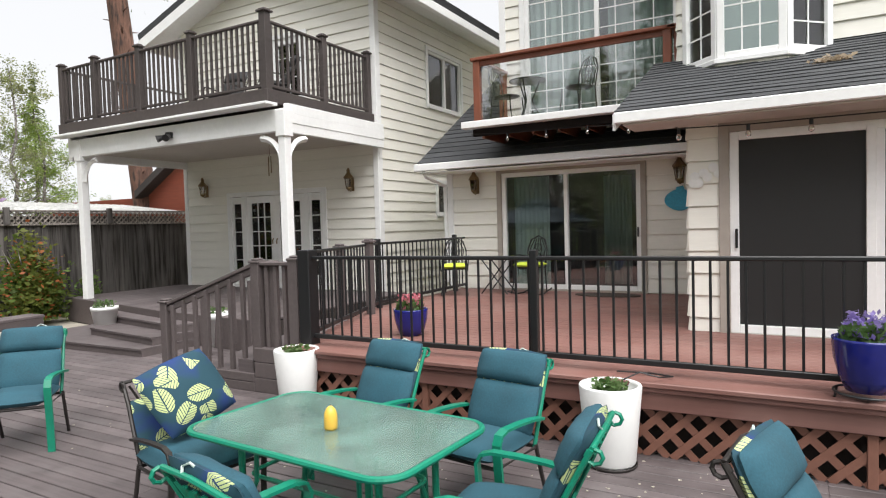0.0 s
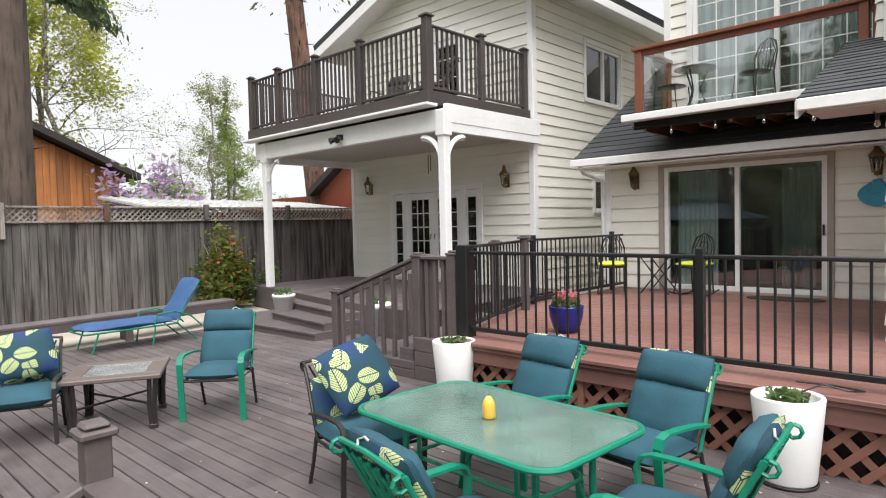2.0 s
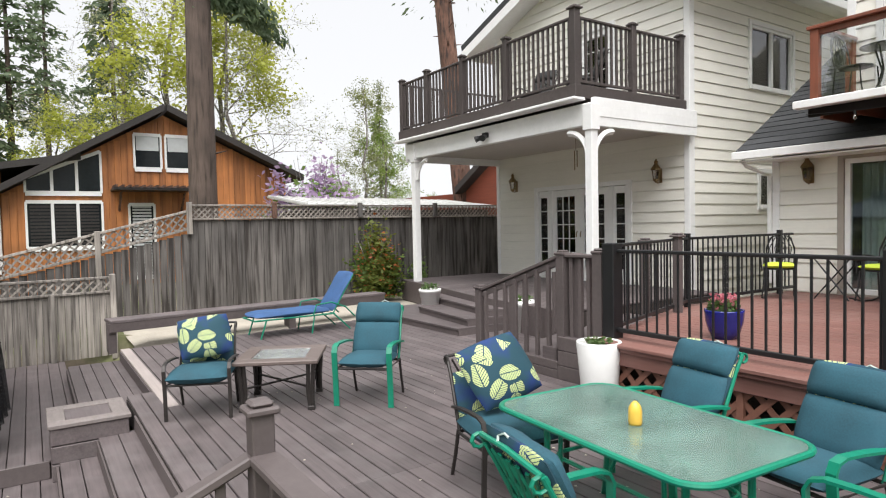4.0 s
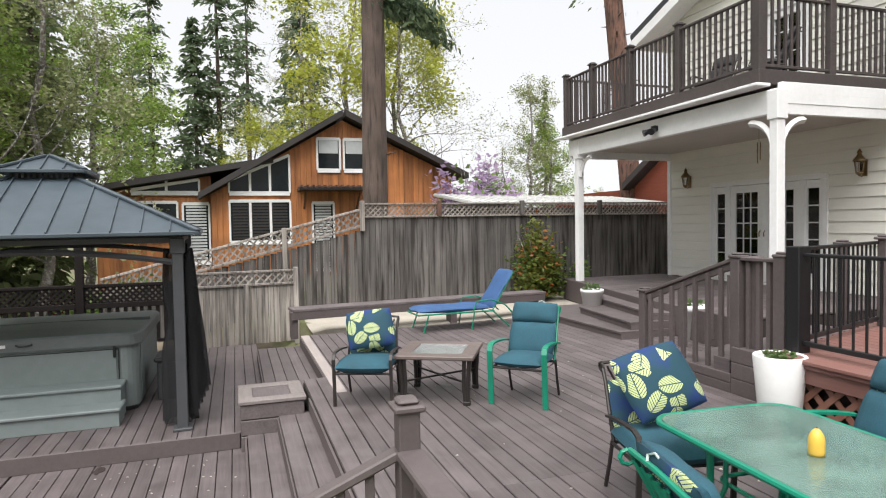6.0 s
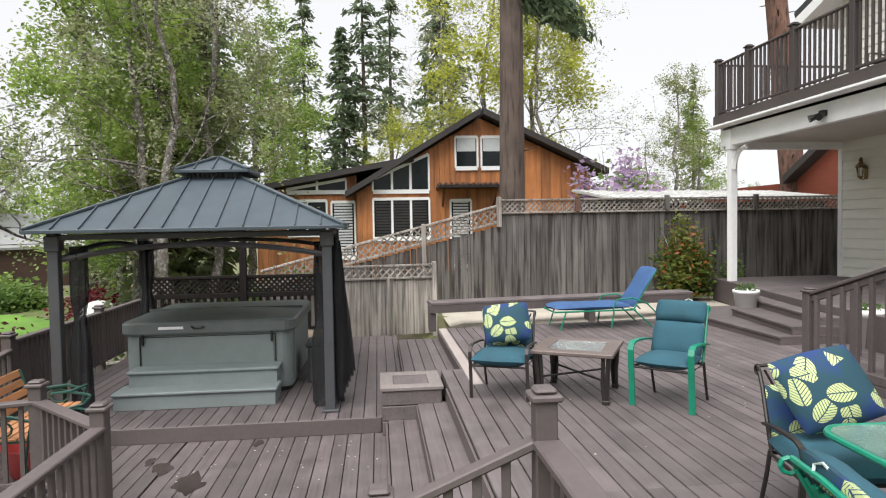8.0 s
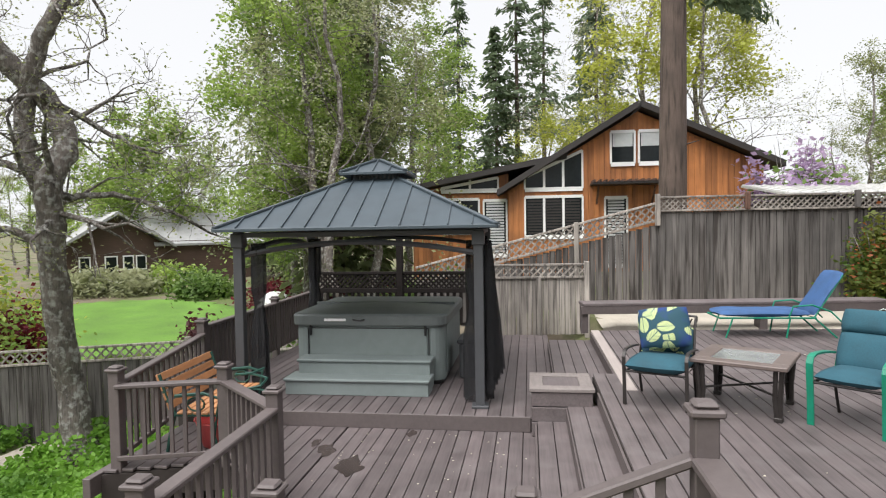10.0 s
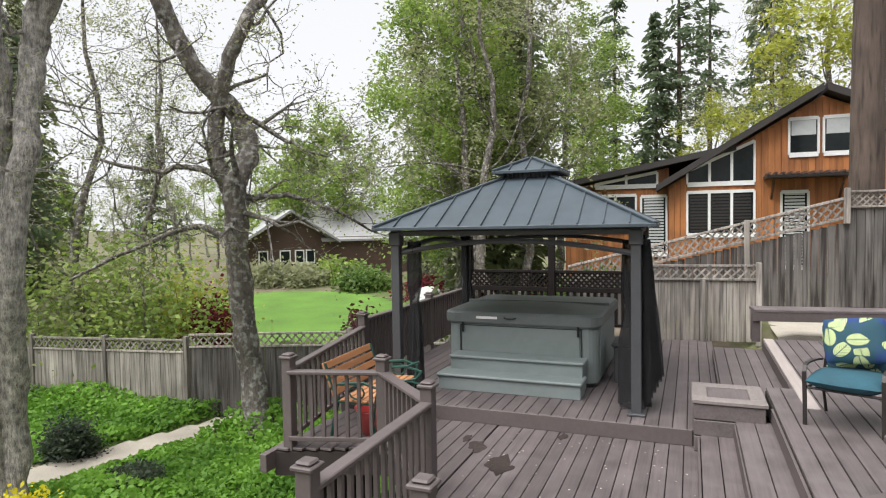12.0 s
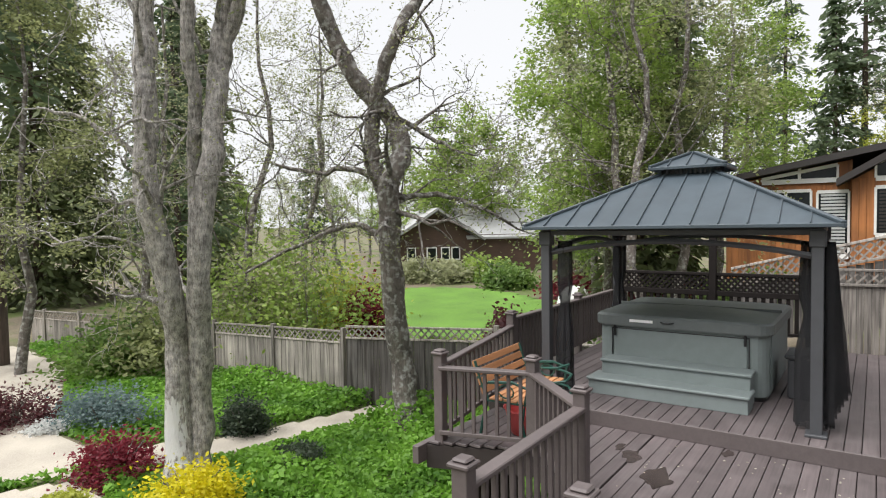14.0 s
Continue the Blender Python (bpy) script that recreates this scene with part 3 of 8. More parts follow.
RED = [(-4.45, 4.70), (6.0, 4.70), (6.0, 7.03), (-0.95, 7.03), (-0.95, 10.33), (-5.42, 10.33), (-5.42, 7.45)]
floor_red = setting("deck_red", slab(RED, RED_Z - 0.18, RED_Z - 0.04), LATTICE, "red-brown composite deck of the house", "deck")
boards(floor_red, RED, RED_Z, 0, 0.14, 0.005, REDDECK, joints=(-2.4, 1.3))
setting("deck_red_nosing", Shape().box((-4.5, 4.61, RED_Z - 0.035), (6, 4.71, RED_Z + 0.006), 0.008), REDDECK, "red-brown nosing board", "deck edge")
setting("deck_red_moulding", Shape().box((-4.46, 4.64, RED_Z - 0.075), (6, 4.70, RED_Z - 0.037), 0.006), REDDECK, "red-brown stepped moulding under the nosing", "deck edge")
setting("deck_red_fascia", Shape().box((-4.42, 4.675, RED_Z - 0.215), (6, 4.70, RED_Z - 0.06), 0.006), REDDECK, "red-brown fascia board", "deck edge")


def lattice(name, origin, angle, length, height, material, label, pitch=0.11, strip=0.03, top=None, rails=True, low=None, parent=None):
    """Diagonal lattice in a frame; along x, upright, facing -y. top(x) and low(x) shift its edges for a sloping run."""
    up = top or (lambda x: 0.0)
    ob = tagged(new(name), label, "lattice", kind="structure") if parent is None else thing(name, label, "lattice")
    ob.matrix_basis = wall_frame(origin, angle)
    for sign, y in ((1, 0.0), (-1, 0.011)):
        s = Shape()
        x = -height
        while x < length + height:
            a, b = (x, 0.0), (x + height, height)
            if sign < 0:
                a, b = (x + height, 0.0), (x, height)
            pts = []
            (xa, za), (xb, zb) = a, b
            lo_t, hi_t = 0.0, 1.0
            dx = xb - xa
            t0, t1 = (0 - xa) / dx, (length - xa) / dx
            lo_t, hi_t = max(lo_t, min(t0, t1)), min(hi_t, max(t0, t1))
            if hi_t - lo_t > 0.02:
                p = [(xa + dx * t, za + (zb - za) * t) for t in (lo_t, hi_t)]
                p = [(q[0], q[1] + up(q[0])) for q in p]
                s.beam((p[0][0], y, p[0][1]), (p[1][0], y, p[1][1]), 0.009, strip)
            x += pitch * 1.414
        part("strips", s, material, ob)
    return ob


lat = lattice("lattice_skirt", (-4.4, 4.735, 0.0), 0, 10.4, 0.37, LATTICE, "red-brown diagonal lattice under the red deck", 0.141, 0.054)
# dark sheet stands for the shade beneath the red deck
setting("skirt_shade", Shape().box((-4.4, 4.95, -0.05), (6, 4.97, 0.36)), UNDERSHADE, "dark sheet for the shade behind the lattice", "skirt")
for x in (0.45, -2.9, 3.5):
    part("post", Shape().box((x - 4.4 + 4.4 + 4.4 - 0.03, -0.02, 0.0), (x + 4.4 + 0.03, 0.03, 0.37), 0.004), LATTICE, lat)

# porch floor and its fanned steps
PORCH = [(-13.2, 7.45), (-10.9, 7.05), (-9.2, 6.68), (-6.6, 6.4), (-6.6, 10.2), (-13.2, 10.2)]
fp = setting("deck_porch", slab(PORCH, -0.1, PORCH_Z - 0.045), UNDERSHADE, "grey-brown porch floor", "deck")
boards(fp, PORCH, PORCH_Z, 90, 0.142, 0.006, DECK)
STEPS = ((0.12, [(-11.3, 5.50), (-8.13, 5.56), (-8.1, 7.2), (-11.3, 7.2)]),
         (0.24, [(-10.16, 6.06), (-8.22, 5.80), (-8.0, 7.2), (-11.2, 7.2), (-10.95, 6.85)]),
         (0.36, [(-10.27, 6.57), (-8.25, 6.22), (-7.9, 7.0), (-10.9, 7.05)]))
for z, poly in STEPS:
    st = setting("porch_step", slab(poly, -0.1, z - 0.03), DECKRAIL, "broad grey-brown porch step", "step")
    part("tread", slab([(x, y - 0.02 if y < 6.8 else y) for x, y in poly], z - 0.03, z), DECK, st)
for a, b in ((PORCH[0], PORCH[1]), (PORCH[1], PORCH[2]), (PORCH[2], PORCH[3])):
    setting("porch_rim", Shape().beam((a[0], a[1] - 0.015, 0.24), (b[0], b[1] - 0.015, 0.24), 0.03, PORCH_Z, 0.006), DECKRAIL, "grey-brown rim board of the porch", "step")


# ---- fences ----
def board_fence(name, a, b, z0a, z0b, top_a, top_b, material, label, width=0.14, thick=0.02):
    """Upright boards side by side from plan point a to b, each a piece; ground and top run straight between the ends."""
    a, b = Vector(a), Vector(b)
    d = b - a
    n = max(1, int(d.length / width))
    ang = math.degrees(math.atan2(d.y, d.x))
    ob = tagged(new(name), label, "fence", kind="structure")
    s = Shape()
    for k in range(n):
        f = (k + 0.5) / n
        p = a + d * f
        z0, z1 = z0a + (z0b - z0a) * f, top_a + (top_b - top_a) * f
        h = round(z1 - z0, 1)
        me = block(material, (d.length / n - 0.004 - 0.004 * (k % 3), thick, h), 0.003)
        piece("fence_board", me, ob, pose(p.x, p.y, z1 - h / 2 - 0.006 * random.random(), random.uniform(-.4, .4), random.uniform(-.25, .25), ang))
    return ob


def fence_post(parent, x, y, z0, z1, w, material):
    s = Shape().box((x - w / 2, y - w / 2, z0), (x + w / 2, y + w / 2, z1), 0.008)
    return part("fence_post", s, material, parent)


FX = -14.0
bf = board_fence("fence_back", (FX, 2.75), (FX, 12.5), 0.05, 0.15, 2.0, 2.0, FENCE, "tall weathered grey cedar board fence")
# added sheet blocks light through the board gaps so that they stay dark
part("back_boards", Shape().box((FX - 0.045, 2.7, 0.05), (FX - 0.02, 12.5, 1.98)), FENCE, bf)
part("cap_rail", Shape().box((FX - 0.03, 2.7, 2.0), (FX + 0.07, 12.5, 2.04), 0.006), FENCE_LIGHT, bf)
part("cap_rail", Shape().box((FX - 0.03, 2.7, 2.29), (FX + 0.07, 12.5, 2.33), 0.006), FENCE_LIGHT, bf)
lattice("fence_lattice", (FX + 0.02, 2.75, 2.04), 90, 9.7, 0.25, FENCE_LIGHT, "weathered lattice strip on top of the fence", 0.085, 0.03)
for y, ma in ((2.72, FENCE_LIGHT), (4.55, BARK_RED), (6.7, FENCE), (8.9, FENCE), (11.2, FENCE)):
    fence_post(bf, FX + 0.08, y, 2.02 if y > 3 else 1.7, 2.38, 0.1, ma)
# the run that climbs the slope
bs = board_fence("fence_slope", (FX, -2.6), (FX, 2.70), -0.6, 0.05, 0.42, 1.72, FENCE, "weathered cedar fence that steps down a slope")
fl = lattice("fence_slope_lattice", (FX + 0.02, -2.6, 0.0), 90, 5.3, 0.36, FENCE_LIGHT, "sloping weathered lattice on a fence", 0.12, 0.035, top=lambda x: 0.44 + 0.258 * x)
for z in (0.44, 0.82):
    part("rail", Shape().beam((0, 0.0, z), (5.3, 0.0, z + 0.258 * 5.3), 0.06, 0.05, 0.005), FENCE_LIGHT, fl)
fence_post(bs, FX + 0.06, 1.0, 0.3, 1.80, 0.1, FENCE_LIGHT)
# low gate fence by the tub
LX = -11.8
bl = board_fence("fence_gate", (LX - 0.1, -0.9), (LX - 0.3, 1.05), -0.4, -0.3, 0.76, 0.76, FENCE_LIGHT, "low weathered cedar gate and fence", 0.1)
for z in (0.76, 1.0):
    part("rail", Shape().beam((LX - 0.08, -0.9, z), (LX - 0.28, 1.05, z), 0.07, 0.04, 0.005), FENCE_LIGHT, bl)
lg = lattice("fence_gate_lattice", (LX - 0.08, -0.9, 0.78), 95.9, 1.95, 0.2, FENCE_LIGHT, "weathered lattice strip on the gate", 0.1, 0.03)
for y in (1.05, 0.15):
    fence_post(bl, LX - 0.27 + 0.1 * (y < 1) + 0.03, y, -0.4, 1.06 if y > 1 else 0.78, 0.09, FENCE_LIGHT)
# garden fence down the slope
g1 = board_fence("fence_garden", (-10.8, -10.6), (-10.2, -26), -2.5, -2.3, -0.98, -1.45, FENCE_LIGHT, "silvery cedar garden fence", 0.15)
g2 = board_fence("fence_garden_near", (-11.9, -4.4), (-10.8, -10.5), -1.8, -2.5, -0.62, -0.85, FENCE, "brown-grey cedar garden fence", 0.15)
for nm, a, b, za, zb in (("fence_garden_lattice", (-10.8, -10.6), (-10.2, -26), -0.98, -1.45), ("fence_garden_lattice", (-11.9, -4.4), (-10.8, -10.5), -0.62, -0.85)):
    d = Vector(b) - Vector(a)
    la = lattice(nm, (*a, za), math.degrees(math.atan2(d.y, d.x)), d.length, 0.26, FENCE_LIGHT, "lattice strip along the garden fence", 0.13, 0.035, top=lambda x, k=(zb - za) / d.length: k * x)
    for z in (0.0, 0.27):
        part("rail", Shape().beam((0, 0, z), (d.length, 0, zb - za + z), 0.07, 0.045, 0.005), FENCE_LIGHT, la)
    for k in range(int(d.length / 2.4) + 1):
        f = k * 2.4
        zz = (zb - za) * f / d.length
        part("post", Shape().box((f - 0.05, -0.06, zz - 1.6), (f + 0.05, 0.06, zz + 0.36), 0.006), FENCE_LIGHT, la)

# ---- railings ----
def capped_post(parent, x, y, z0, z1, w=0.1, material=None, cap=0.15, name="post"):
    """A square post with a stepped cap."""
    material = material or DECKRAIL
    s = Shape().box((x - w / 2, y - w / 2, z0), (x + w / 2, y + w / 2, z1 - 0.05), 0.006)
    ob = part(name, s, material, parent)
    c = Shape().box((x - cap / 2, y - cap / 2, z1 - 0.055), (x + cap / 2, y + cap / 2, z1 - 0.025), 0.008)
    c.box((x - cap * 0.36, y - cap * 0.36, z1 - 0.026), (x + cap * 0.36, y + cap * 0.36, z1), 0.012)
    part("post_cap", c, material, ob)
    return ob


def rail_run(parent, a, b, za, zb, height, material, spacing=0.13, bal=0.035, top=(0.09, 0.04), low=0.09, flat=None, gap_ends=0.05):
    """Top rail, bottom rail and balusters between plan points a and b; za and zb are the foot heights at the ends."""
    a, b = Vector(a), Vector(b)
    n = max(2, round((b - a).length / spacing))
    part("top_rail", Shape().beam((*a, za + height), (*b, zb + height), top[0], top[1], 0.008), material, parent)
    part("bottom_rail", Shape().beam((*a, za + low), (*b, zb + low), 0.045, 0.045, 0.005), material, parent)
    ang = math.degrees(math.atan2(b.y - a.y, b.x - a.x))
    h = height - low - top[1] / 2 + 0.01
    me = block(material, (bal, bal, round(h, 3)), 0.003)
    for k in range(1, n):
        f = k / n
        p = a.lerp(b, f)
        z = za + (zb - za) * f
        piece("baluster", me, parent, pose(p.x, p.y, z + low + h / 2, 0, 0, ang))


# black metal railing of the red deck
rail = thing("deck_railing", "black metal railing with thin square balusters on the red deck", "railing")
RY = 4.90
rail_run(rail, (-4.32, RY), (6.0, RY), RED_Z, RED_Z, 0.90, BLACK, 0.118, 0.019, (0.04, 0.035), 0.09)
for x in (-1.90, 0.62, 3.1):
    part("post", Shape().box((x - 0.032, RY - 0.032, RED_Z), (x + 0.032, RY + 0.032, RED_Z + 0.97), 0.006), BLACK, rail)
part("corner_post", Shape().box((-4.47, RY - 0.07, RED_Z - 0.3), (-4.32, RY + 0.08, RED_Z + 0.98), 0.008), BLACK, rail)
side_rail = thing("deck_railing", "black metal railing on the side of the red deck", "railing")
rail_run(side_rail, (-4.45, 4.95), (-5.3, 7.46), RED_Z, RED_Z, 0.95, BLACK, 0.118, 0.019, (0.04, 0.035), 0.09)
rail_run(side_rail, (-5.3, 7.46), (-5.27, 10.2), RED_Z, RED_Z, 0.95, BLACK, 0.118, 0.019, (0.04, 0.035), 0.09)
for x, y in ((-5.3, 7.46), (-5.27, 9.8)):
    part("post", Shape().box((x - 0.035, y - 0.035, RED_Z), (x + 0.035, y + 0.035, RED_Z + 1.02), 0.006), BLACK, side_rail)

# stair up to the red deck, with its brown railing and skirt
stair = thing("stair_railing", "grey-brown stair railing with capped newel posts", "railing")
capped_post(stair, -6.73, 4.95, -0.02, 0.97, 0.11)
capped_post(stair, -5.16, 4.95, 0.0, 1.47, 0.12)
capped_post(stair, -5.00, 5.02, 0.3, 1.44, 0.1)
capped_post(stair, -4.58, 4.93, 0.1, 1.50, 0.13)
part("top_rail", Shape().beam((-6.70, 4.95, 0.90), (-5.2, 4.95, 1.40), 0.09, 0.04, 0.008), DECKRAIL, stair)
part("top_rail", Shape().beam((-5.2, 4.95, 1.41), (-4.6, 4.95, 1.41), 0.09, 0.04, 0.008), DECKRAIL, stair)
part("under_rail", Shape().beam((-6.68, 4.95, 0.84), (-5.2, 4.95, 1.34), 0.04, 0.07, 0.005), DECKRAIL, stair)
for k in range(7):
    x = -6.58 + 0.2 * k
    foot, head = (0.02 if x < -6.0 else 0.16), 0.86 + 0.333 * (x + 6.68)
    piece("baluster", block(DECKRAIL, (0.05, 0.045, round(head - foot, 2)), 0.004), stair, pose(x, 4.93, (foot + head) / 2))
for k in range(4):
    piece("baluster", block(DECKRAIL, (0.05, 0.045, 0.95), 0.004), stair, pose(-5.03 + 0.13 * k, 4.96, 0.93))
for x0, x1, z0, z1 in ((-6.05, -5.17, 0.0, 0.10), (-6.05, -5.17, 0.105, 0.2), (-5.165, -4.48, 0.0, 0.16), (-5.165, -4.48, 0.165, 0.33), (-5.165, -4.48, 0.335, 0.49)):
    part("skirt_board", Shape().box((x0, 4.85, z0), (x1, 4.885, z1), 0.006), DECKRAIL, stair)
for z, x0, x1 in ((0.2, -6.05, -5.45), (0.34, -5.45, -5.2), (0.485, -5.2, -4.52)):
    setting("red_stair", slab([(x0, 4.89), (x1, 4.89), (x1 - 0.7, 6.9), (x0 - 0.7, 6.9)], 0.0, z), DECK, "grey-brown stair up to the red deck", "stair")
far_rail = thing("stair_railing", "grey-brown far handrail of the stair", "railing")
capped_post(far_rail, -7.35, 6.05, -0.02, 0.98, 0.1)
part("top_rail", Shape().beam((-7.3, 6.05, 0.92), (-6.2, 6.3, 1.3), 0.08, 0.04, 0.008), DECKRAIL, far_rail)
for k in range(4):
    x = -7.15 + 0.26 * k
    piece("baluster", block(DECKRAIL, (0.045, 0.045, round(0.75 + 0.07 * k, 2)), 0.004), far_rail, pose(x, 6.06 + 0.227 * (x + 7.3), 0.54 + 0.045 * k))
for x, y, z in ((-5.05, 6.9, 1.62), (-5.6, 6.95, 1.55)):
    p = thing("newel_post", "grey-brown capped newel post beside the porch stair", "post")
    capped_post(p, x, y, 0.0, z, 0.09, DECKRAIL)

# guard rail of the main deck beside the lens and the flight down
guard = thing("stair_railing", "grey-brown guard rail and handrail at the deck stairs", "railing")
capped_post(guard, -2.50, 0.64, -0.5, 1.09, 0.092, cap=0.132)
rail_run(guard, (-2.46, 0.64), (2.5, 0.64), 0.0, 0.0, 0.86, DECKRAIL, 0.13, 0.04, (0.12, 0.04), 0.1)
capped_post(guard, -2.62, -0.05, -0.52, 0.66, 0.092, cap=0.132)
rail_run(guard, (-2.5, 0.60), (-2.61, 0.0), 0.0, -0.30, 0.86, DECKRAIL, 0.13, 0.04, (0.09, 0.04), 0.1)

low = thing("deck_railing", "grey-brown railing with capped posts round the lower deck", "railing")
PA, PB, PC, PD, PE = (-4.86, -2.13), (-5.42, -3.97), (-5.70, -3.0), (-3.02, -2.10), (-3.02, -1.37)
for q, z in ((PA, 0.48), (PC, 0.48), (PD, 0.47), (PE, 0.47)):
    capped_post(low, *q, -0.55, z, 0.108, cap=0.15)
capped_post(low, PB[0] - 0.05, PB[1] - 0.02, -0.55, 0.48, 0.108, cap=0.15)
for a, b in ((PD, PA), (PA, PC), (PC, PB)):
    rail_run(low, a, b, -0.51, -0.51, 0.80, DECKRAIL, 0.125, 0.036, (0.11, 0.04), 0.1)
rail_run(low, PB, (-7.5, -4.22), -0.51, -0.40, 0.82, DECKRAIL, 0.125, 0.036, (0.09, 0.04), 0.1)
rail_run(low, PE, (-0.6, -1.5), -0.51, -0.51, 0.80, DECKRAIL, 0.125, 0.036, (0.11, 0.04), 0.1)
capped_post(low, -7.55, -4.25, -0.55, 0.63, 0.108, cap=0.15)
capped_post(low, -10.0, -4.3, -0.55, 0.63, 0.108, cap=0.15)
rail_run(low, (-7.55, -4.25), (-11.9, -4.3), -0.34, -0.34, 0.85, DECKRAIL, 0.11, 0.07, (0.1, 0.04), 0.1)
# dark sheets here carry the shade below the lower deck in their colour
setting("deck_skirt", Shape().box((-4.85, -2.16, -2.3), (-2.6, -2.13, -0.56)), UNDERSHADE, "dark sheet for the shade under the lower deck", "skirt")
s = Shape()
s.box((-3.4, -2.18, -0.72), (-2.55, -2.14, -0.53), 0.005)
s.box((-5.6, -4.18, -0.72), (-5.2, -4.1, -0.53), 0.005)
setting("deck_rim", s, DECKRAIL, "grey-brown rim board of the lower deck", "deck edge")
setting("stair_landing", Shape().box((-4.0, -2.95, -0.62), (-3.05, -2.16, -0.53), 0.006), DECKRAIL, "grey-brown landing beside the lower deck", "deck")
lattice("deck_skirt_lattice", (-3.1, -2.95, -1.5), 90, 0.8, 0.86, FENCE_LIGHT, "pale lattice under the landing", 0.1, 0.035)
setting("deck_skirt_nook", Shape().box((-7.2, -4.0, -2.3), (-5.8, -3.95, -0.56)), UNDERSHADE, "dark sheet for the shade under the deck corner", "skirt")

# dark privacy screen behind the tub
screen = thing("privacy_screen", "dark brown slatted screen with a lattice band", "screen")
SCREEN = mat("dark_brown_stain_and_joist_shade", (0.014, 0.011, 0.010), 0.8, vary=0.2, bump=0.2, spec=0.2)
SX = -11.75
for z in (-0.1, 0.52, 0.56, 0.88):
    part("rail", Shape().box((SX - 0.03, -4.25, z - 0.025), (SX + 0.03, -0.95, z + 0.025), 0.005), SCREEN, screen)
me = block(SCREEN, (0.025, 0.06, 0.62))
for k in range(26):
    piece("slat", me, screen, pose(SX, -4.2 + 0.125 * k, 0.21))
for sign in (1, -1):
    s = Shape()
    y = -4.25
    while y < -0.95:
        s.beam((SX + 0.008 * sign, y, 0.57 if sign > 0 else 0.87), (SX + 0.008 * sign, min(y + 0.3, -0.95), 0.87 if sign > 0 else 0.57), 0.01, 0.035)
        y += 0.1
    part("lattice", s, SCREEN, screen)
for y in (-4.25, -2.5, -0.95):
    part("post", Shape().box((SX - 0.06, y - 0.06, -0.4), (SX + 0.06, y + 0.06, 0.95 if y != -2.5 else 1.9), 0.006), SCREEN, screen)

# ---- gazebo ----
gz = thing("gazebo", "dark grey metal gazebo with a two-tier standing-seam roof and netting", "gazebo",
           m=Matrix.Translation((-8.56, -2.10, 0)) @ Matrix.Rotation(radians(2.2), 4, "Z") @ Matrix.Diagonal((0.985, 0.985, 1, 1)) @ Matrix.Translation((8.46, 2.05, 0)))
GX, GY, GF = -8.46, -2.05, -0.34
for sx in (1, -1):
    for sy in (1, -1):
        x, y = GX + sx * 1.46, GY + sy * 1.46
        post = part("post", Shape().box((x - 0.055, y - 0.055, GF), (x + 0.055, y + 0.055, 1.74), 0.006), GAZ, gz)
        part("foot_plate", Shape().box((x - 0.1, y - 0.1, GF), (x + 0.1, y + 0.1, GF + 0.03), 0.006), GAZ, post)
        part("corner_shelf", Shape().box((x - 0.075, y - 0.075, 1.55), (x + 0.075, y + 0.075, 1.72), 0.01), GAZ, post)
for sy in (1, -1):
    part("beam", Shape().box((GX - 1.46, GY + sy * 1.46 - 0.04, 1.67), (GX + 1.46, GY + sy * 1.46 + 0.04, 1.73), 0.005), GAZ, gz)
    part("beam", Shape().box((GX + sy * 1.46 - 0.04, GY - 1.46, 1.67), (GX + sy * 1.46 + 0.04, GY + 1.46, 1.73), 0.005), GAZ, gz)
    arc = [(GX + sy * 1.42, GY + u * 1.4, 1.46 + 0.14 * (1 - u * u)) for u in [k / 8 - 1 for k in range(17)]]
    part("arched_brace", Shape().tube(arc, 0.035, 6), GAZ, gz)
    arc = [(GX + u * 1.4, GY + sy * 1.42, 1.46 + 0.14 * (1 - u * u)) for u in [k / 8 - 1 for k in range(17)]]
    part("arched_brace", Shape().tube(arc, 0.035, 6), GAZ, gz)


def hip_tier(parent, half0, z0, half1, z1, seams, name):
    """One tier of a square hipped steel roof with standing seams and a rolled edge."""
    s = Shape()
    for k in range(4):
        c, d = math.cos(k * math.pi / 2), math.sin(k * math.pi / 2)
        rot = lambda u, v: (GX + u * c - v * d, GY + u * d + v * c)
        s.add([(*rot(half0, -half0), z0), (*rot(half0, half0), z0), (*rot(half1, half1), z1), (*rot(half1, -half1), z1)], [(0, 1, 2, 3)])
        s.add([(*rot(half0 - .01, -half0 + .01), z0 - 0.03), (*rot(half0 - .01, half0 - .01), z0 - 0.03), (*rot(half1, half1), z1 - 0.05), (*rot(half1, -half1), z1 - 0.05)], [(3, 2, 1, 0)])
    roof = part(name, s, GAZROOF, parent)
    for k in range(4):
        c, d = math.cos(k * math.pi / 2), math.sin(k * math.pi / 2)
        rot = lambda u, v, z: (GX + u * c - v * d, GY + u * d + v * c, z)
        t = Shape()
        for i in range(1, seams):
            v = -half0 + 2 * half0 * i / seams
            top = max(abs(v), half1)
            f = (half0 - top) / (half0 - half1)
            t.beam(rot(half0, v, z0 + 0.012), rot(top, v, z0 + (z1 - z0) * f + 0.012), 0.012, 0.022)
        part("standing_seams", t, GAZROOF, roof)
        part("hip_cap", Shape().beam(rot(half0, half0, z0 + 0.012), rot(half1, half1, z1 + 0.012), 0.07, 0.03, 0.005), GAZROOF, roof)
        part("eave_trim", Shape().beam(rot(half0, -half0, z0 - 0.02), rot(half0, half0, z0 - 0.012), 0.04, 0.04, 0.005), GAZROOF, roof)
    return roof


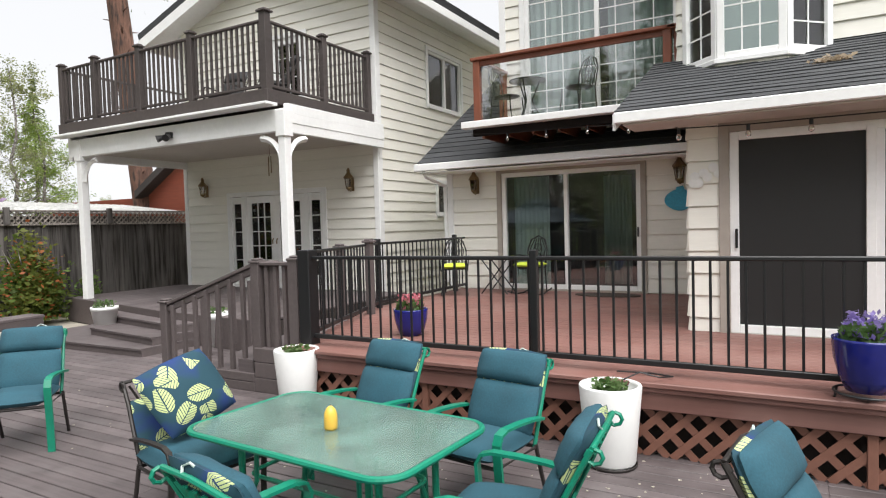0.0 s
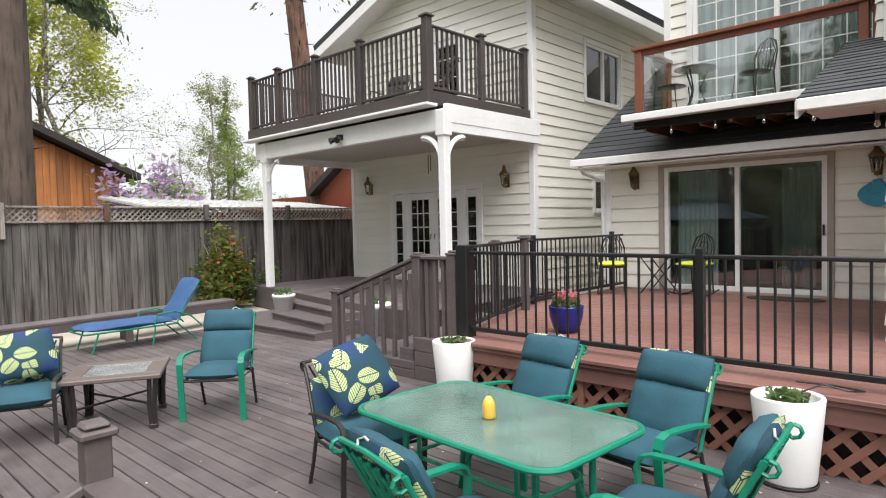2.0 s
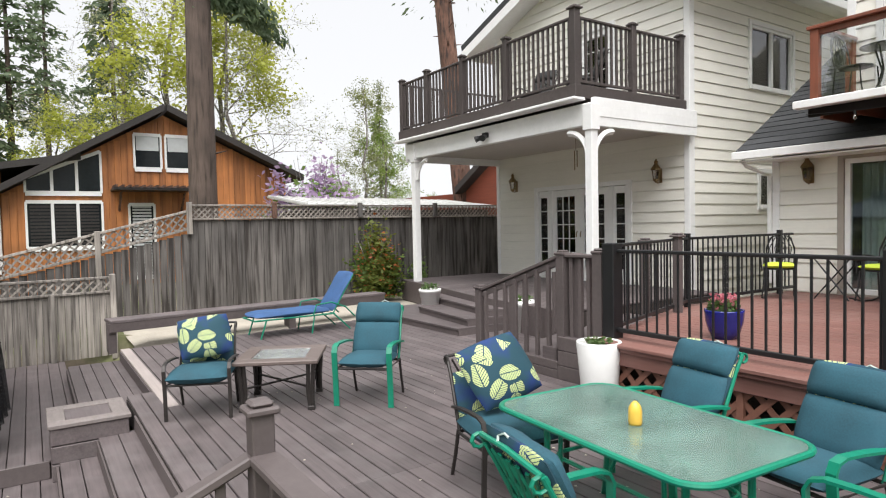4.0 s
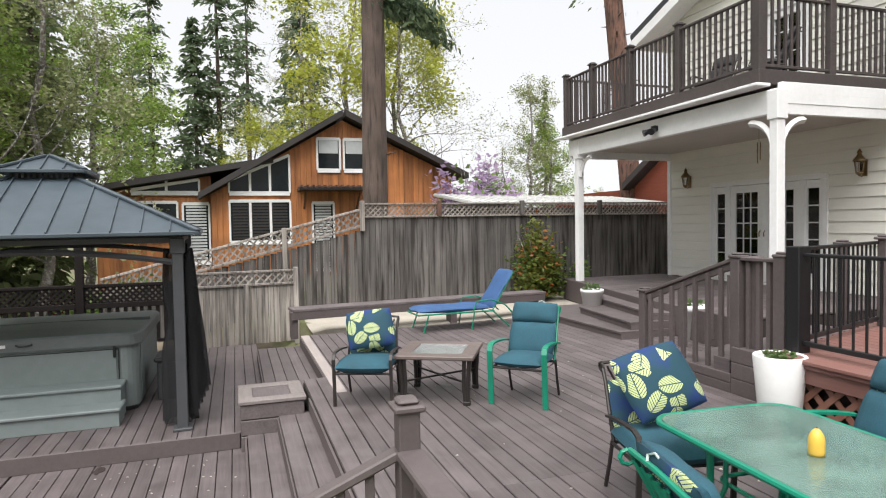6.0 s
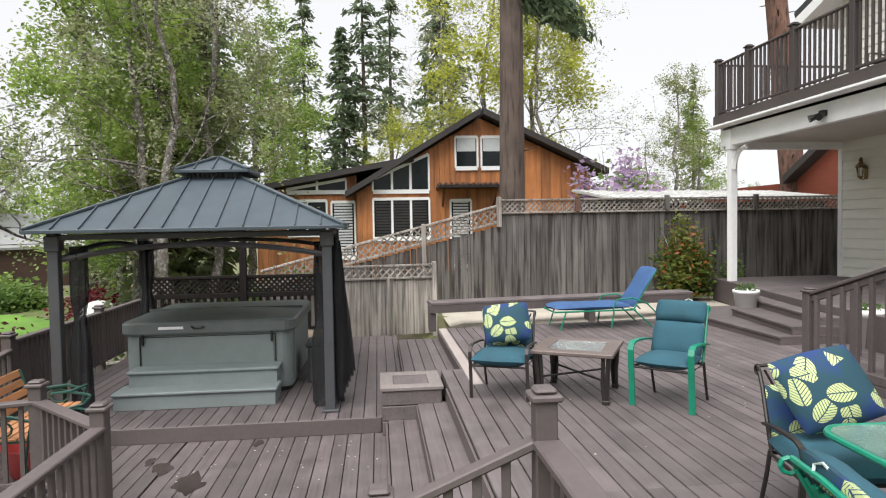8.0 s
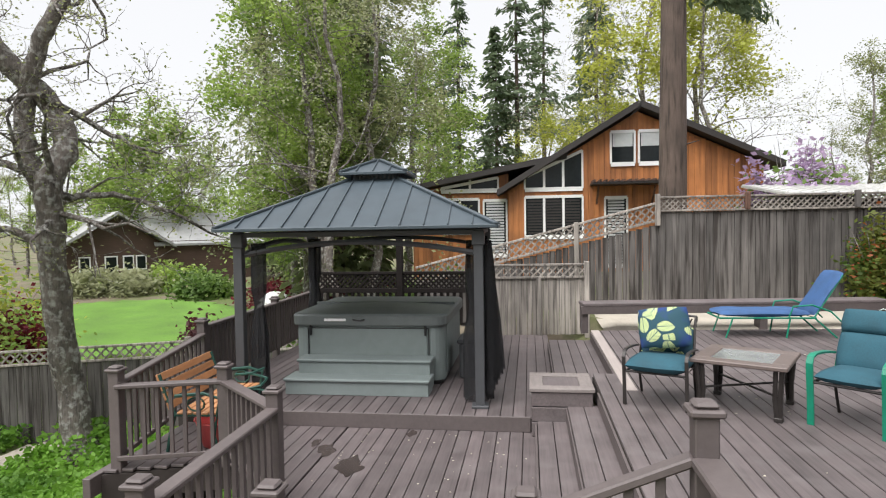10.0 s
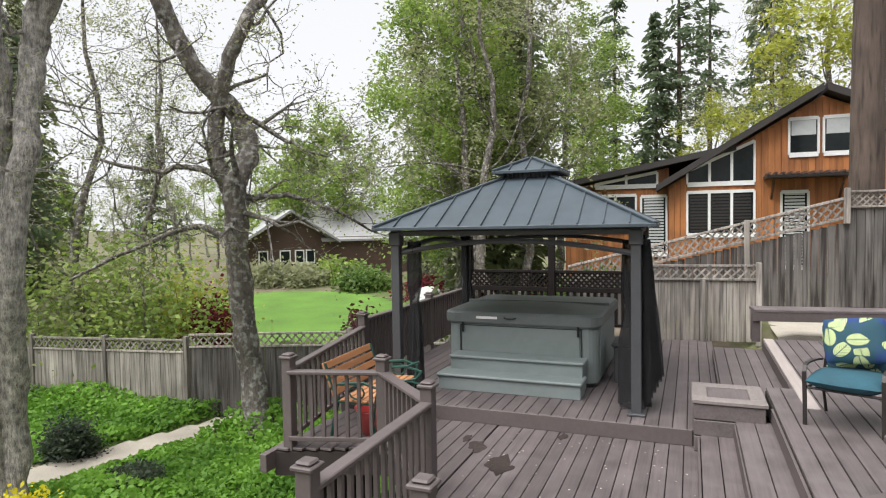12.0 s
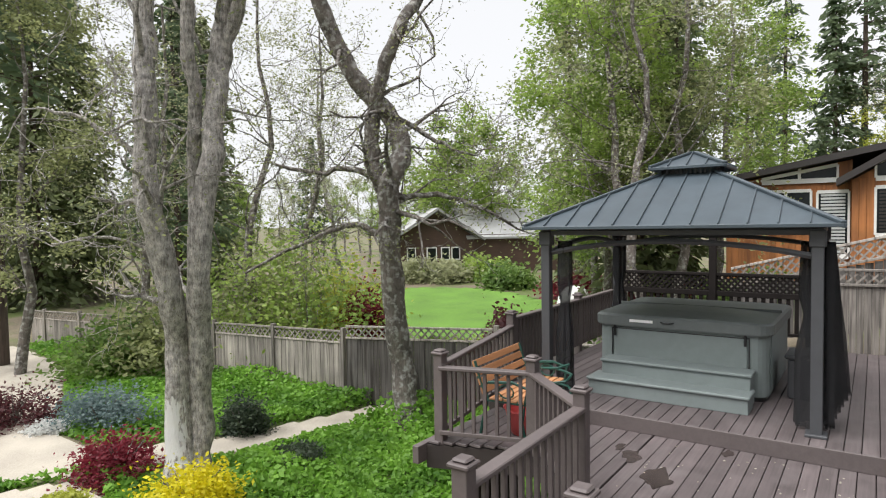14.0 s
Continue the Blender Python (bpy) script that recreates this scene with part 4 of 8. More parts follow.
hip_tier(gz, 1.68, 1.78, 0.34, 2.42, 12, "roof")
hip_tier(gz, 0.45, 2.51, 0.03, 2.70, 4, "cupola_roof")
s = Shape()
for k in range(12):
    for u, v in ((0.32, -0.32 + 0.64 * k / 11), (-0.32, -0.32 + 0.64 * k / 11), (-0.32 + 0.64 * k / 11, 0.32), (-0.32 + 0.64 * k / 11, -0.32)):
        s.box((GX + u - 0.012, GY + v - 0.012, 2.38), (GX + u + 0.012, GY + v + 0.012, 2.52))
part("cupola_frame", s, GAZ, gz)
NET = mat("black_netting", (0.014, 0.014, 0.016), 0.8, vary=0.3, grain=(60, 60, 6), bump=0.6, dist=0.01)
nn, nl = NET.node_tree.nodes, NET.node_tree.links
n_tr, n_mx = nn.new("ShaderNodeBsdfTransparent"), nn.new("ShaderNodeMixShader")
n_mx.inputs[0].default_value = 0.72
nl.new(n_tr.outputs[0], n_mx.inputs[1])
nl.new(nn["Principled BSDF"].outputs[0], n_mx.inputs[2])
nl.new(n_mx.outputs[0], nn["Material Output"].inputs["Surface"])


def drape(parent, x, y, w, d, z0, z1, folds=7, flare=1.0):
    """A gathered curtain hanging in folds round a post."""
    s = Shape()
    n = 36
    rings = 10
    for i in range(rings + 1):
        f = i / rings
        z = z1 + (z0 - z1) * f
        pinch = 1 - 0.45 * math.exp(-((f - 0.42) / 0.09) ** 2)
        g = pinch * (0.75 + 0.25 * f * flare)
        for k in range(n):
            a = 2 * math.pi * k / n
            r = 1 + 0.22 * math.sin(folds * a + 2.5 * f) + 0.1 * math.sin(13 * a)
            s.v.append((x + g * w * r * math.cos(a), y + g * d * r * math.sin(a), z))
    s.f = [(i * n + k, i * n + (k + 1) % n, (i + 1) * n + (k + 1) % n, (i + 1) * n + k) for i in range(rings) for k in range(n)]
    return part("netting", s, NET, parent, "gathered black mesh netting", True)


drape(gz, GX + 1.22, GY + 1.42, 0.12, 0.14, GF + 0.03, 1.6, flare=1.5)
drape(gz, GX + 1.36, GY - 1.26, 0.10, 0.10, GF + 0.05, 1.6)
drape(gz, GX - 1.3, GY - 1.38, 0.10, 0.12, GF + 0.05, 1.6)
drape(gz, GX - 1.3, GY + 1.38, 0.12, 0.12, GF + 0.05, 1.6)

# ---- hot tub with its steps ----
tub = thing("hot_tub", "grey hot tub with a closed vinyl cover", "hot tub")
TX0, TX1, TY0, TY1 = -10.15, -8.12, -3.22, -1.16


def rounded_rect(x0, y0, x1, y1, r, n=5):
    out = []
    for cx, cy, a0 in ((x1 - r, y1 - r, 0), (x0 + r, y1 - r, 90), (x0 + r, y0 + r, 180), (x1 - r, y0 + r, 270)):
        out += [(cx + r * math.cos(radians(a0 + 90 * k / n)), cy + r * math.sin(radians(a0 + 90 * k / n))) for k in range(n + 1)]
    return out


part("base", Shape().prism(rounded_rect(TX0 + .03, TY0 + .03, TX1 - .03, TY1 - .03, .14), GF, GF + 0.08), BLACK, tub)
part("cabinet", Shape().prism(rounded_rect(TX0, TY0, TX1, TY1, .16), GF + 0.06, GF + 0.85), TUBSIDE, tub)
part("front_panel", Shape().box((TX1, TY0 + 0.22, GF + 0.12), (TX1 + 0.015, TY1 - 0.22, GF + 0.77), 0.006), TUBSIDE, tub)
part("side_panel", Shape().box((TX0 + 0.22, TY1, GF + 0.12), (TX1 - 0.22, TY1 + 0.012, GF + 0.77), 0.005), TUBSIDE, tub)
for y in (TY0 + 0.2, TY1 - 0.2):
    part("seam", Shape().box((TX1 + 0.001, y - 0.006, GF + 0.1), (TX1 + 0.02, y + 0.006, GF + 0.76)), BLACK, tub)
part("seam", Shape().box((TX1 + 0.001, TY0 + 0.2, GF + 0.75), (TX1 + 0.019, TY1 - 0.2, GF + 0.762)), BLACK, tub)
s = Shape()
rr = rounded_rect(TX0 - 0.04, TY0 - 0.04, TX1 + 0.04, TY1 + 0.04, .18)
n = len(rr)
cx, cy = (TX0 + TX1) / 2, (TY0 + TY1) / 2
for sc, z in ((1.0, 0.79), (1.01, 0.81), (1.01, 0.92), (0.985, 0.945), (0.5, 0.975), (0.0, 0.985)):
    s.v += [(cx + (x - cx) * sc, cy + (y - cy) * sc, GF + z) for x, y in rr]
s.f = [(i * n + k, i * n + (k + 1) % n, (i + 1) * n + (k + 1) % n, (i + 1) * n + k) for i in range(5) for k in range(n)]
lid = part("cover", s, TUBLID, tub, "grey stitched vinyl cover")
part("label_strip", Shape().box((TX1 + 0.053, -2.78, GF + 0.855), (TX1 + 0.058, -2.48, GF + 0.89)), TRIM, lid)
part("handle", Shape().tube([(TX1 + 0.055, -2.38, GF + 0.88), (TX1 + 0.075, -2.34, GF + 0.87), (TX1 + 0.075, -2.26, GF + 0.87), (TX1 + 0.055, -2.22, GF + 0.88)], 0.012, 6), BLACK, lid)
part("fold_seam", Shape().box((cx - 0.012, TY0 - 0.03, GF + 0.95), (cx + 0.012, TY1 + 0.03, GF + 0.988), 0.004), TUBLID, lid)
for y in (TY0 + 0.24, TY1 - 0.24):
    part("latch", Shape().box((TX1 + 0.02, y - 0.015, GF + 0.66), (TX1 + 0.045, y + 0.015, GF + 0.80), 0.006), BLACK, tub)
ts = thing("tub_steps", "grey two-tread step unit in front of the hot tub", "steps")
SY0, SY1 = -3.13, -1.28
part("lower_body", Shape().box((-7.86, SY0, GF), (-7.52, SY1, GF + 0.17), 0.005), TUBSIDE, ts)
part("lower_tread", Shape().box((-7.90, SY0 - 0.02, GF + 0.17), (-7.49, SY1 + 0.02, GF + 0.21), 0.012), TUBSIDE, ts)
part("upper_body", Shape().box((-8.10, SY0 + 0.08, GF), (-7.80, SY1 - 0.02, GF + 0.36), 0.005), TUBSIDE, ts)
part("upper_tread", Shape().box((-8.10, SY0 + 0.06, GF + 0.36), (-7.77, SY1, GF + 0.40), 0.012), TUBSIDE, ts)
tb = thing("storage_box", "small dark grey storage box beside the hot tub", "box")
part("body", Shape().box((-9.0, -1.0, GF), (-8.5, -0.72, GF + 0.48), 0.02), GAZ, tb)
part("lid", Shape().box((-9.03, -1.03, GF + 0.48), (-8.47, -0.69, GF + 0.54), 0.02), GAZ, tb)

# planter box at the head of the stairs
LID = mat("faded_lid_board", (0.2, 0.172, 0.162), 0.6, vary=0.2, grain=(6, 30, 30), bump=0.2, dist=0.003)
bx = thing("deck_box", "grey-brown boxed bench with an inset lid panel", "box")
BX0, BX1, BY0, BY1 = -7.39, -6.69, -0.02, 0.63
for z in (-0.51, -0.345, -0.18):
    part("side_board", Shape().box((BX0, BY0, z), (BX1, BY1, z + 0.158), 0.008), DECK, bx)
s = Shape()
for lo, hi in (((BX0 - .02, BY0 - .02), (BX0 + .13, BY1 + .02)), ((BX1 - .13, BY0 - .02), (BX1 + .02, BY1 + .02)), ((BX0 + .13, BY0 - .02), (BX1 - .13, BY0 + .13)), ((BX0 + .13, BY1 - .13), (BX1 - .13, BY1 + .02))):
    s.box((*lo, -0.02), (*hi, 0.02), 0.006)
part("lid_frame", s, LID, bx)
part("lid_panel", Shape().box((BX0 + .13, BY0 + .13, -0.02), (BX1 - .13, BY1 - .13, 0.005), 0.003), DECK, bx)

# ---- long balcony over the porch ----
# rail brown darkened in colour, as the balcony stands backlit against the sky
BALRAIL_BACKLIT = mat("backlit_balcony_rail_brown", (0.062, 0.05, 0.047), 0.6, vary=0.2, grain=(20, 20, 20), bump=0.2, dist=0.003, each=0.12)
bal = thing("balcony", "balcony with grey-brown railing on white posts", "balcony")
BXL, BXR, BYF, BZ = -12.9, -7.22, 7.30, 3.79
part("floor", Shape().box((BXL, BYF, BZ + 0.02), (BXR, WY, BZ + 0.16)), DECK, bal)
part("rim_board", Shape().box((BXL - 0.03, BYF - 0.03, BZ), (BXR + 0.03, BYF, BZ + 0.22), 0.006), BALRAIL_BACKLIT, bal)
part("rim_board", Shape().box((BXR, BYF, BZ), (BXR + 0.03, WY, BZ + 0.22), 0.006), BALRAIL_BACKLIT, bal)
part("rim_board", Shape().box((BXL - 0.03, BYF, BZ), (BXL, WY, BZ + 0.22), 0.006), BALRAIL_BACKLIT, bal)
part("flashing", Shape().box((BXL - 0.12, BYF - 0.16, BZ - 0.05), (BXR + 0.12, BYF + 0.1, BZ - 0.005), 0.008), TRIM, bal)
part("front_beam", Shape().box((BXL + 0.1, BYF + 0.08, BZ - 0.45), (BXR + 0.24, BYF + 0.2, BZ - 0.10), 0.008), TRIM, bal)
for z in (0.16, 0.31, 0.46):
    part("side_fascia_board", Shape().box((BXR + 0.14, BYF + 0.2, BZ - z), (BXR + 0.22 + 0.01 * (z < .4), WY, BZ - z + 0.16), 0.006), TRIM, bal)
part("far_beam", Shape().box((BXL + 0.05, BYF + 0.1, BZ - 0.5), (BXL + 0.15, WY, BZ), 0.006), TRIM, bal)
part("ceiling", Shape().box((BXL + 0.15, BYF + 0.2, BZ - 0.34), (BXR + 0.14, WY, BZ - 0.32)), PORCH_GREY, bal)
for x, brx in ((BXL + 0.43, 1), (BXR + 0.2, 0)):
    y = BYF + 0.14
    po = part("post", Shape().box((x - 0.075, y - 0.075, PORCH_Z - 0.5), (x + 0.075, y + 0.075, BZ - 0.5), 0.01), TRIM, bal)
    part("collar", Shape().box((x - 0.1, y - 0.1, BZ - 0.54), (x + 0.1, y + 0.1, BZ - 0.12), 0.01), TRIM, po)
    for dx, dy in (((1, 0),) if brx else ((-1, 0), (0, 1))):
        arc = [(x + dx * (0.08 + 0.42 * (1 - math.cos(u))), y + dy * (0.08 + 0.42 * (1 - math.cos(u))), BZ - 0.95 + 0.42 * math.sin(u)) for u in [k * math.pi / 16 for k in range(9)]]
        part("bracket", Shape().tube(arc, 0.052, 4), TRIM, po)
RT = BZ + 0.22
for x in (BXL + 0.05, -11.75, -10.4, -9.0):
    capped_post(bal, x, BYF + 0.05, RT - 0.05, RT + 1.22, 0.11, cap=0.16, material=BALRAIL_BACKLIT)
capped_post(bal, BXR - 0.05, BYF + 0.05, RT - 0.05, RT + 1.27, 0.13, cap=0.2, material=BALRAIL_BACKLIT)
for y in (BYF + 1.45, WY - 0.12):
    capped_post(bal, BXR - 0.05, y, RT - 0.05, RT + 1.22, 0.11, cap=0.16, material=BALRAIL_BACKLIT)
rail_run(bal, (BXL + 0.05, BYF + 0.05), (BXR - 0.05, BYF + 0.05), RT, RT, 1.09, BALRAIL_BACKLIT, 0.125, 0.038, (0.07, 0.04), 0.07)
rail_run(bal, (BXR - 0.05, BYF + 0.05), (BXR - 0.05, WY), RT, RT, 1.09, BALRAIL_BACKLIT, 0.125, 0.038, (0.07, 0.04), 0.07)
rail_run(bal, (BXL + 0.05, BYF + 0.05), (BXL + 0.05, WY), RT, RT, 1.09, BALRAIL_BACKLIT, 0.125, 0.038, (0.07, 0.04), 0.07)

# ---- small cedar balcony over the patio door ----
CEDAR_RAIL = mat("red_cedar_stain", (0.20, 0.062, 0.032), 0.45, vary=0.2, grain=(12, 12, 2), bump=0.2, dist=0.003)
sb = thing("balcony", "small cedar-railed balcony with clear infill", "balcony")
CX0, CX1, CYF, CZ = -4.50, -1.30, 9.2, 3.36
part("floor", Shape().box((CX0, CYF, CZ), (CX1, 10.38, CZ + 0.1)), DECK, sb)
part("edge_flashing", Shape().box((CX0 - 0.22, CYF - 0.1, CZ - 0.02), (CX1, CYF + 0.06, CZ + 0.09), 0.01), TRIM, sb)
# joist takes the dark screen colour to paint the shade under the flashing
part("rim_joist", Shape().box((CX0 - 0.08, CYF + 0.06, CZ - 0.14), (CX1, CYF + 0.12, CZ - 0.02), 0.006), SCREEN, sb)
for k in range(8):
    x = CX0 + 0.1 + 0.43 * k
    part("joist", Shape().box((x - 0.02, CYF + 0.08, CZ - 0.18), (x + 0.02, 10.38, CZ - 0.001)), CEDAR_RAIL, sb)
for x, y in ((CX0 + 0.03, CYF + 0.05), (CX1 - 0.2, CYF + 0.05), (CX1 - 0.06, CYF + 0.12), (CX0 + 0.03, 10.3)):
    part("post", Shape().box((x - 0.055, y - 0.055, CZ + 0.09), (x + 0.055, y + 0.055, CZ + 1.07), 0.006), CEDAR_RAIL, sb)
part("top_rail", Shape().box((CX0 - 0.06, CYF - 0.04, CZ + 1.07), (CX1 - 0.08, CYF + 0.13, CZ + 1.12), 0.008), CEDAR_RAIL, sb)
part("under_rail", Shape().box((CX0, CYF + 0.03, CZ + 0.99), (CX1 - 0.2, CYF + 0.07, CZ + 1.07), 0.005), CEDAR_RAIL, sb)
part("top_rail", Shape().box((CX0 - 0.04, CYF + 0.13, CZ + 1.07), (CX0 + 0.10, 10.38, CZ + 1.12), 0.008), CEDAR_RAIL, sb)
part("top_rail", Shape().box((CX1 - 0.2, CYF - 0.04, CZ + 1.071), (CX1 + 0.0, 10.38, CZ + 1.121), 0.008), CEDAR_RAIL, sb)
CLEAR = glass_mat("clear_infill", (0.97, 0.98, 0.98))
for lo, hi in (((CX0 + 0.09, CYF + 0.045, CZ + 0.12), (CX1 - 0.26, CYF + 0.05, CZ + 0.98)),):
    pn = part("infill_pane", Shape().box(lo, hi), CLEAR, sb)
    pn.visible_shadow = False

# side curtain of the gazebo, hanging loose
s = Shape()
n = 30
for i in range(9):
    f = i / 8
    for k in range(n + 1):
        u = k / n
        spread = 0.12 + 0.3 * f
        s.v.append((GX + 1.40 - u * spread, GY + 1.46 + 0.10 + 0.17 * f * u + 0.05 * math.sin(u * 34 + 2 * f), 1.6 + (GF + 0.12 - 1.6) * f + 0.25 * u * f))
s.f = [(i * (n + 1) + k, i * (n + 1) + k + 1, (i + 1) * (n + 1) + k + 1, (i + 1) * (n + 1) + k) for i in range(8) for k in range(n)]
part("side_curtain", s, NET, gz, "loose black mesh curtain", True)

# ---- fabrics and small materials ----
def leaf_print(name, scale=5.0):
    """Outdoor cotton: dark teal with blue clouds and big lime leaves, each turned its own way, with dark veins."""
    m = bpy.data.materials.new(name)
    m.use_nodes = True
    n, l = m.node_tree.nodes, m.node_tree.links
    b = n["Principled BSDF"]
    b.inputs["Roughness"].default_value = 0.85

    def calc(op, a, c=None):
        q = n.new("ShaderNodeMath")
        q.operation = op
        for k, v in enumerate((a, c)):
            if v is None:
                continue
            if isinstance(v, (int, float)):
                q.inputs[k].default_value = v
            else:
                l.new(v, q.inputs[k])
        return q.outputs[0]

    co = n.new("ShaderNodeTexCoord")
    flat = n.new("ShaderNodeVectorMath")
    flat.operation = "MULTIPLY"
    flat.inputs[1].default_value = (scale, 0.0, scale)
    l.new(co.outputs["Object"], flat.inputs[0])
    vo = n.new("ShaderNodeTexVoronoi")
    vo.inputs["Scale"].default_value, vo.inputs["Randomness"].default_value = 1.0, 0.7
    l.new(flat.outputs[0], vo.inputs["Vector"])
    d = n.new("ShaderNodeVectorMath")
    d.operation = "SUBTRACT"
    l.new(flat.outputs[0], d.inputs[0])
    l.new(vo.outputs["Position"], d.inputs[1])
    tone = n.new("ShaderNodeSeparateColor")
    l.new(vo.outputs["Color"], tone.inputs[0])
    turn = n.new("ShaderNodeVectorRotate")
    turn.rotation_type = "Y_AXIS"
    l.new(d.outputs[0], turn.inputs["Vector"])
    l.new(calc("MULTIPLY", tone.outputs[0], 6.28), turn.inputs["Angle"])
    ax = n.new("ShaderNodeSeparateXYZ")
    l.new(turn.outputs[0], ax.inputs[0])
    across, along = calc("ABSOLUTE", ax.outputs[0]), ax.outputs[2]
    e = calc("ADD", calc("POWER", calc("DIVIDE", across, 0.30), 2.0), calc("POWER", calc("ABSOLUTE", calc("DIVIDE", along, 0.44)), 2.0))
    inside = calc("MULTIPLY", calc("LESS_THAN", e, 1.0), calc("GREATER_THAN", tone.outputs[1], 0.42))
    rib = calc("LESS_THAN", across, 0.018)
    vein = calc("LESS_THAN", calc("FRACT", calc("MULTIPLY", calc("SUBTRACT", along, calc("MULTIPLY", across, 0.9)), 9.0)), 0.24)
    green = calc("MULTIPLY", inside, calc("SUBTRACT", 1.0, calc("MAXIMUM", rib, vein)))
    nz = n.new("ShaderNodeTexNoise")
    nz.inputs["Scale"].default_value = 3.2
    l.new(co.outputs["Object"], nz.inputs["Vector"])
    cloud = n.new("ShaderNodeValToRGB")
    cloud.color_ramp.elements[0].position, cloud.color_ramp.elements[1].position = 0.54, 0.66
    cloud.color_ramp.elements[0].color, cloud.color_ramp.elements[1].color = (0.011, 0.05, 0.072, 1), (0.012, 0.036, 0.15, 1)
    l.new(nz.outputs["Fac"], cloud.inputs["Fac"])
    mx = n.new("ShaderNodeMix")
    mx.data_type = "RGBA"
    mx.inputs[7].default_value = (0.46, 0.53, 0.24, 1)
    l.new(green, mx.inputs["Factor"])
    l.new(cloud.outputs["Color"], mx.inputs[6])
    l.new(mx.outputs[2], b.inputs["Base Color"])
    return m


TEAL = mat("teal_outdoor_cloth", (0.019, 0.078, 0.108), 0.85, vary=0.2, grain=(90, 90, 90), bump=0.25, dist=0.002, blotch=5)
BLUECLOTH = mat("blue_outdoor_cloth", (0.035, 0.09, 0.215), 0.8, vary=0.18, grain=(60, 60, 60), bump=0.25, dist=0.003, blotch=5)
PRINT = leaf_print("leaf_print_cloth", 5.2)
GREEN = mat("green_enamel", (0.005, 0.20, 0.12), 0.35, vary=0.12, grain=(20, 20, 20), bump=0.05, dist=0.002)
DARKFRAME = mat("dark_bronze_metal", (0.035, 0.03, 0.028), 0.45, metal=0.3, vary=0.2, bump=0.1)
CERAMIC = mat("white_glazed_planter", (0.78, 0.78, 0.76), 0.35, vary=0.04, bump=0.03)
COBALT = mat("cobalt_glazed_pot", (0.012, 0.016, 0.16), 0.12, vary=0.2, bump=0.02)
SOIL = mat("potting_soil", (0.06, 0.045, 0.035), 0.95, vary=0.3, grain=(60, 60, 60), bump=0.8, dist=0.02)
AMBER = mat("yellow_wax", (0.74, 0.46, 0.07), 0.35, vary=0.08, bump=0.05)
BRASS = mat("aged_brass", (0.22, 0.15, 0.07), 0.4, metal=0.7, vary=0.3, bump=0.1)
LIME = mat("lime_seat_pad", (0.55, 0.68, 0.06), 0.85, vary=0.1, bump=0.2, dist=0.003)
BENCHWOOD = mat("orange_bench_slat", (0.42, 0.20, 0.09), 0.55, vary=0.2, grain=(3, 25, 25), bump=0.3, dist=0.003, each=0.12)
PINK = mat("faded_red_plastic", (0.62, 0.10, 0.10), 0.5, vary=0.12, bump=0.1)
TURQ = mat("turquoise_enamel", (0.03, 0.28, 0.42), 0.4, vary=0.35, grain=(30, 30, 30), bump=0.4, dist=0.006)
CURTAIN = mat("pale_green_curtain", (0.42, 0.50, 0.46), 0.9, vary=0.1, grain=(30, 30, 1), bump=0.2, dist=0.004)
SCREENMESH = mat("dark_insect_screen", (0.013, 0.013, 0.013), 0.6, vary=0.15, grain=(200, 200, 200), bump=0.1)


def frosted(name, tint):
    m = bpy.data.materials.new(name)
    m.use_nodes = True
    n, l = m.node_tree.nodes, m.node_tree.links
    b = n["Principled BSDF"]
    b.inputs["Base Color"].default_value = (*tint, 1)
    b.inputs["Roughness"].default_value, b.inputs["Transmission Weight"].default_value, b.inputs["IOR"].default_value = 0.22, 0.78, 1.4
    geo = n.new("ShaderNodeNewGeometry")
    nz = n.new("ShaderNodeTexNoise")
    nz.inputs["Scale"].default_value, nz.inputs["Detail"].default_value = 28, 4
    l.new(geo.outputs["Position"], nz.inputs["Vector"])
    bp = n.new("ShaderNodeBump")
    bp.inputs["Strength"].default_value, bp.inputs["Distance"].default_value = 0.35, 0.006
    l.new(nz.outputs["Fac"], bp.inputs["Height"])
    l.new(bp.outputs["Normal"], b.inputs["Normal"])
    # blotches in the tint stand for broken sky reflection on the glass
    sheen = n.new("ShaderNodeTexNoise")
    sheen.inputs["Scale"].default_value, sheen.inputs["Detail"].default_value = 3.5, 6
    l.new(geo.outputs["Position"], sheen.inputs["Vector"])
    rmp = n.new("ShaderNodeValToRGB")
    rmp.color_ramp.elements[0].position, rmp.color_ramp.elements[1].position = 0.35, 0.7
    rmp.color_ramp.elements[0].color, rmp.color_ramp.elements[1].color = (*[c * 0.8 for c in tint], 1), (*[min(1, c * 1.25) for c in tint], 1)
    l.new(sheen.outputs["Fac"], rmp.inputs["Fac"])
    l.new(rmp.outputs["Color"], b.inputs["Base Color"])
    rr = n.new("ShaderNodeMapRange")
    rr.inputs["To Min"].default_value, rr.inputs["To Max"].default_value = 0.06, 0.3
    l.new(sheen.outputs["Fac"], rr.inputs["Value"])
    l.new(rr.outputs[0], b.inputs["Roughness"])
    return m


TABLEGLASS = frosted("rippled_green_glass", (0.40, 0.60, 0.53))


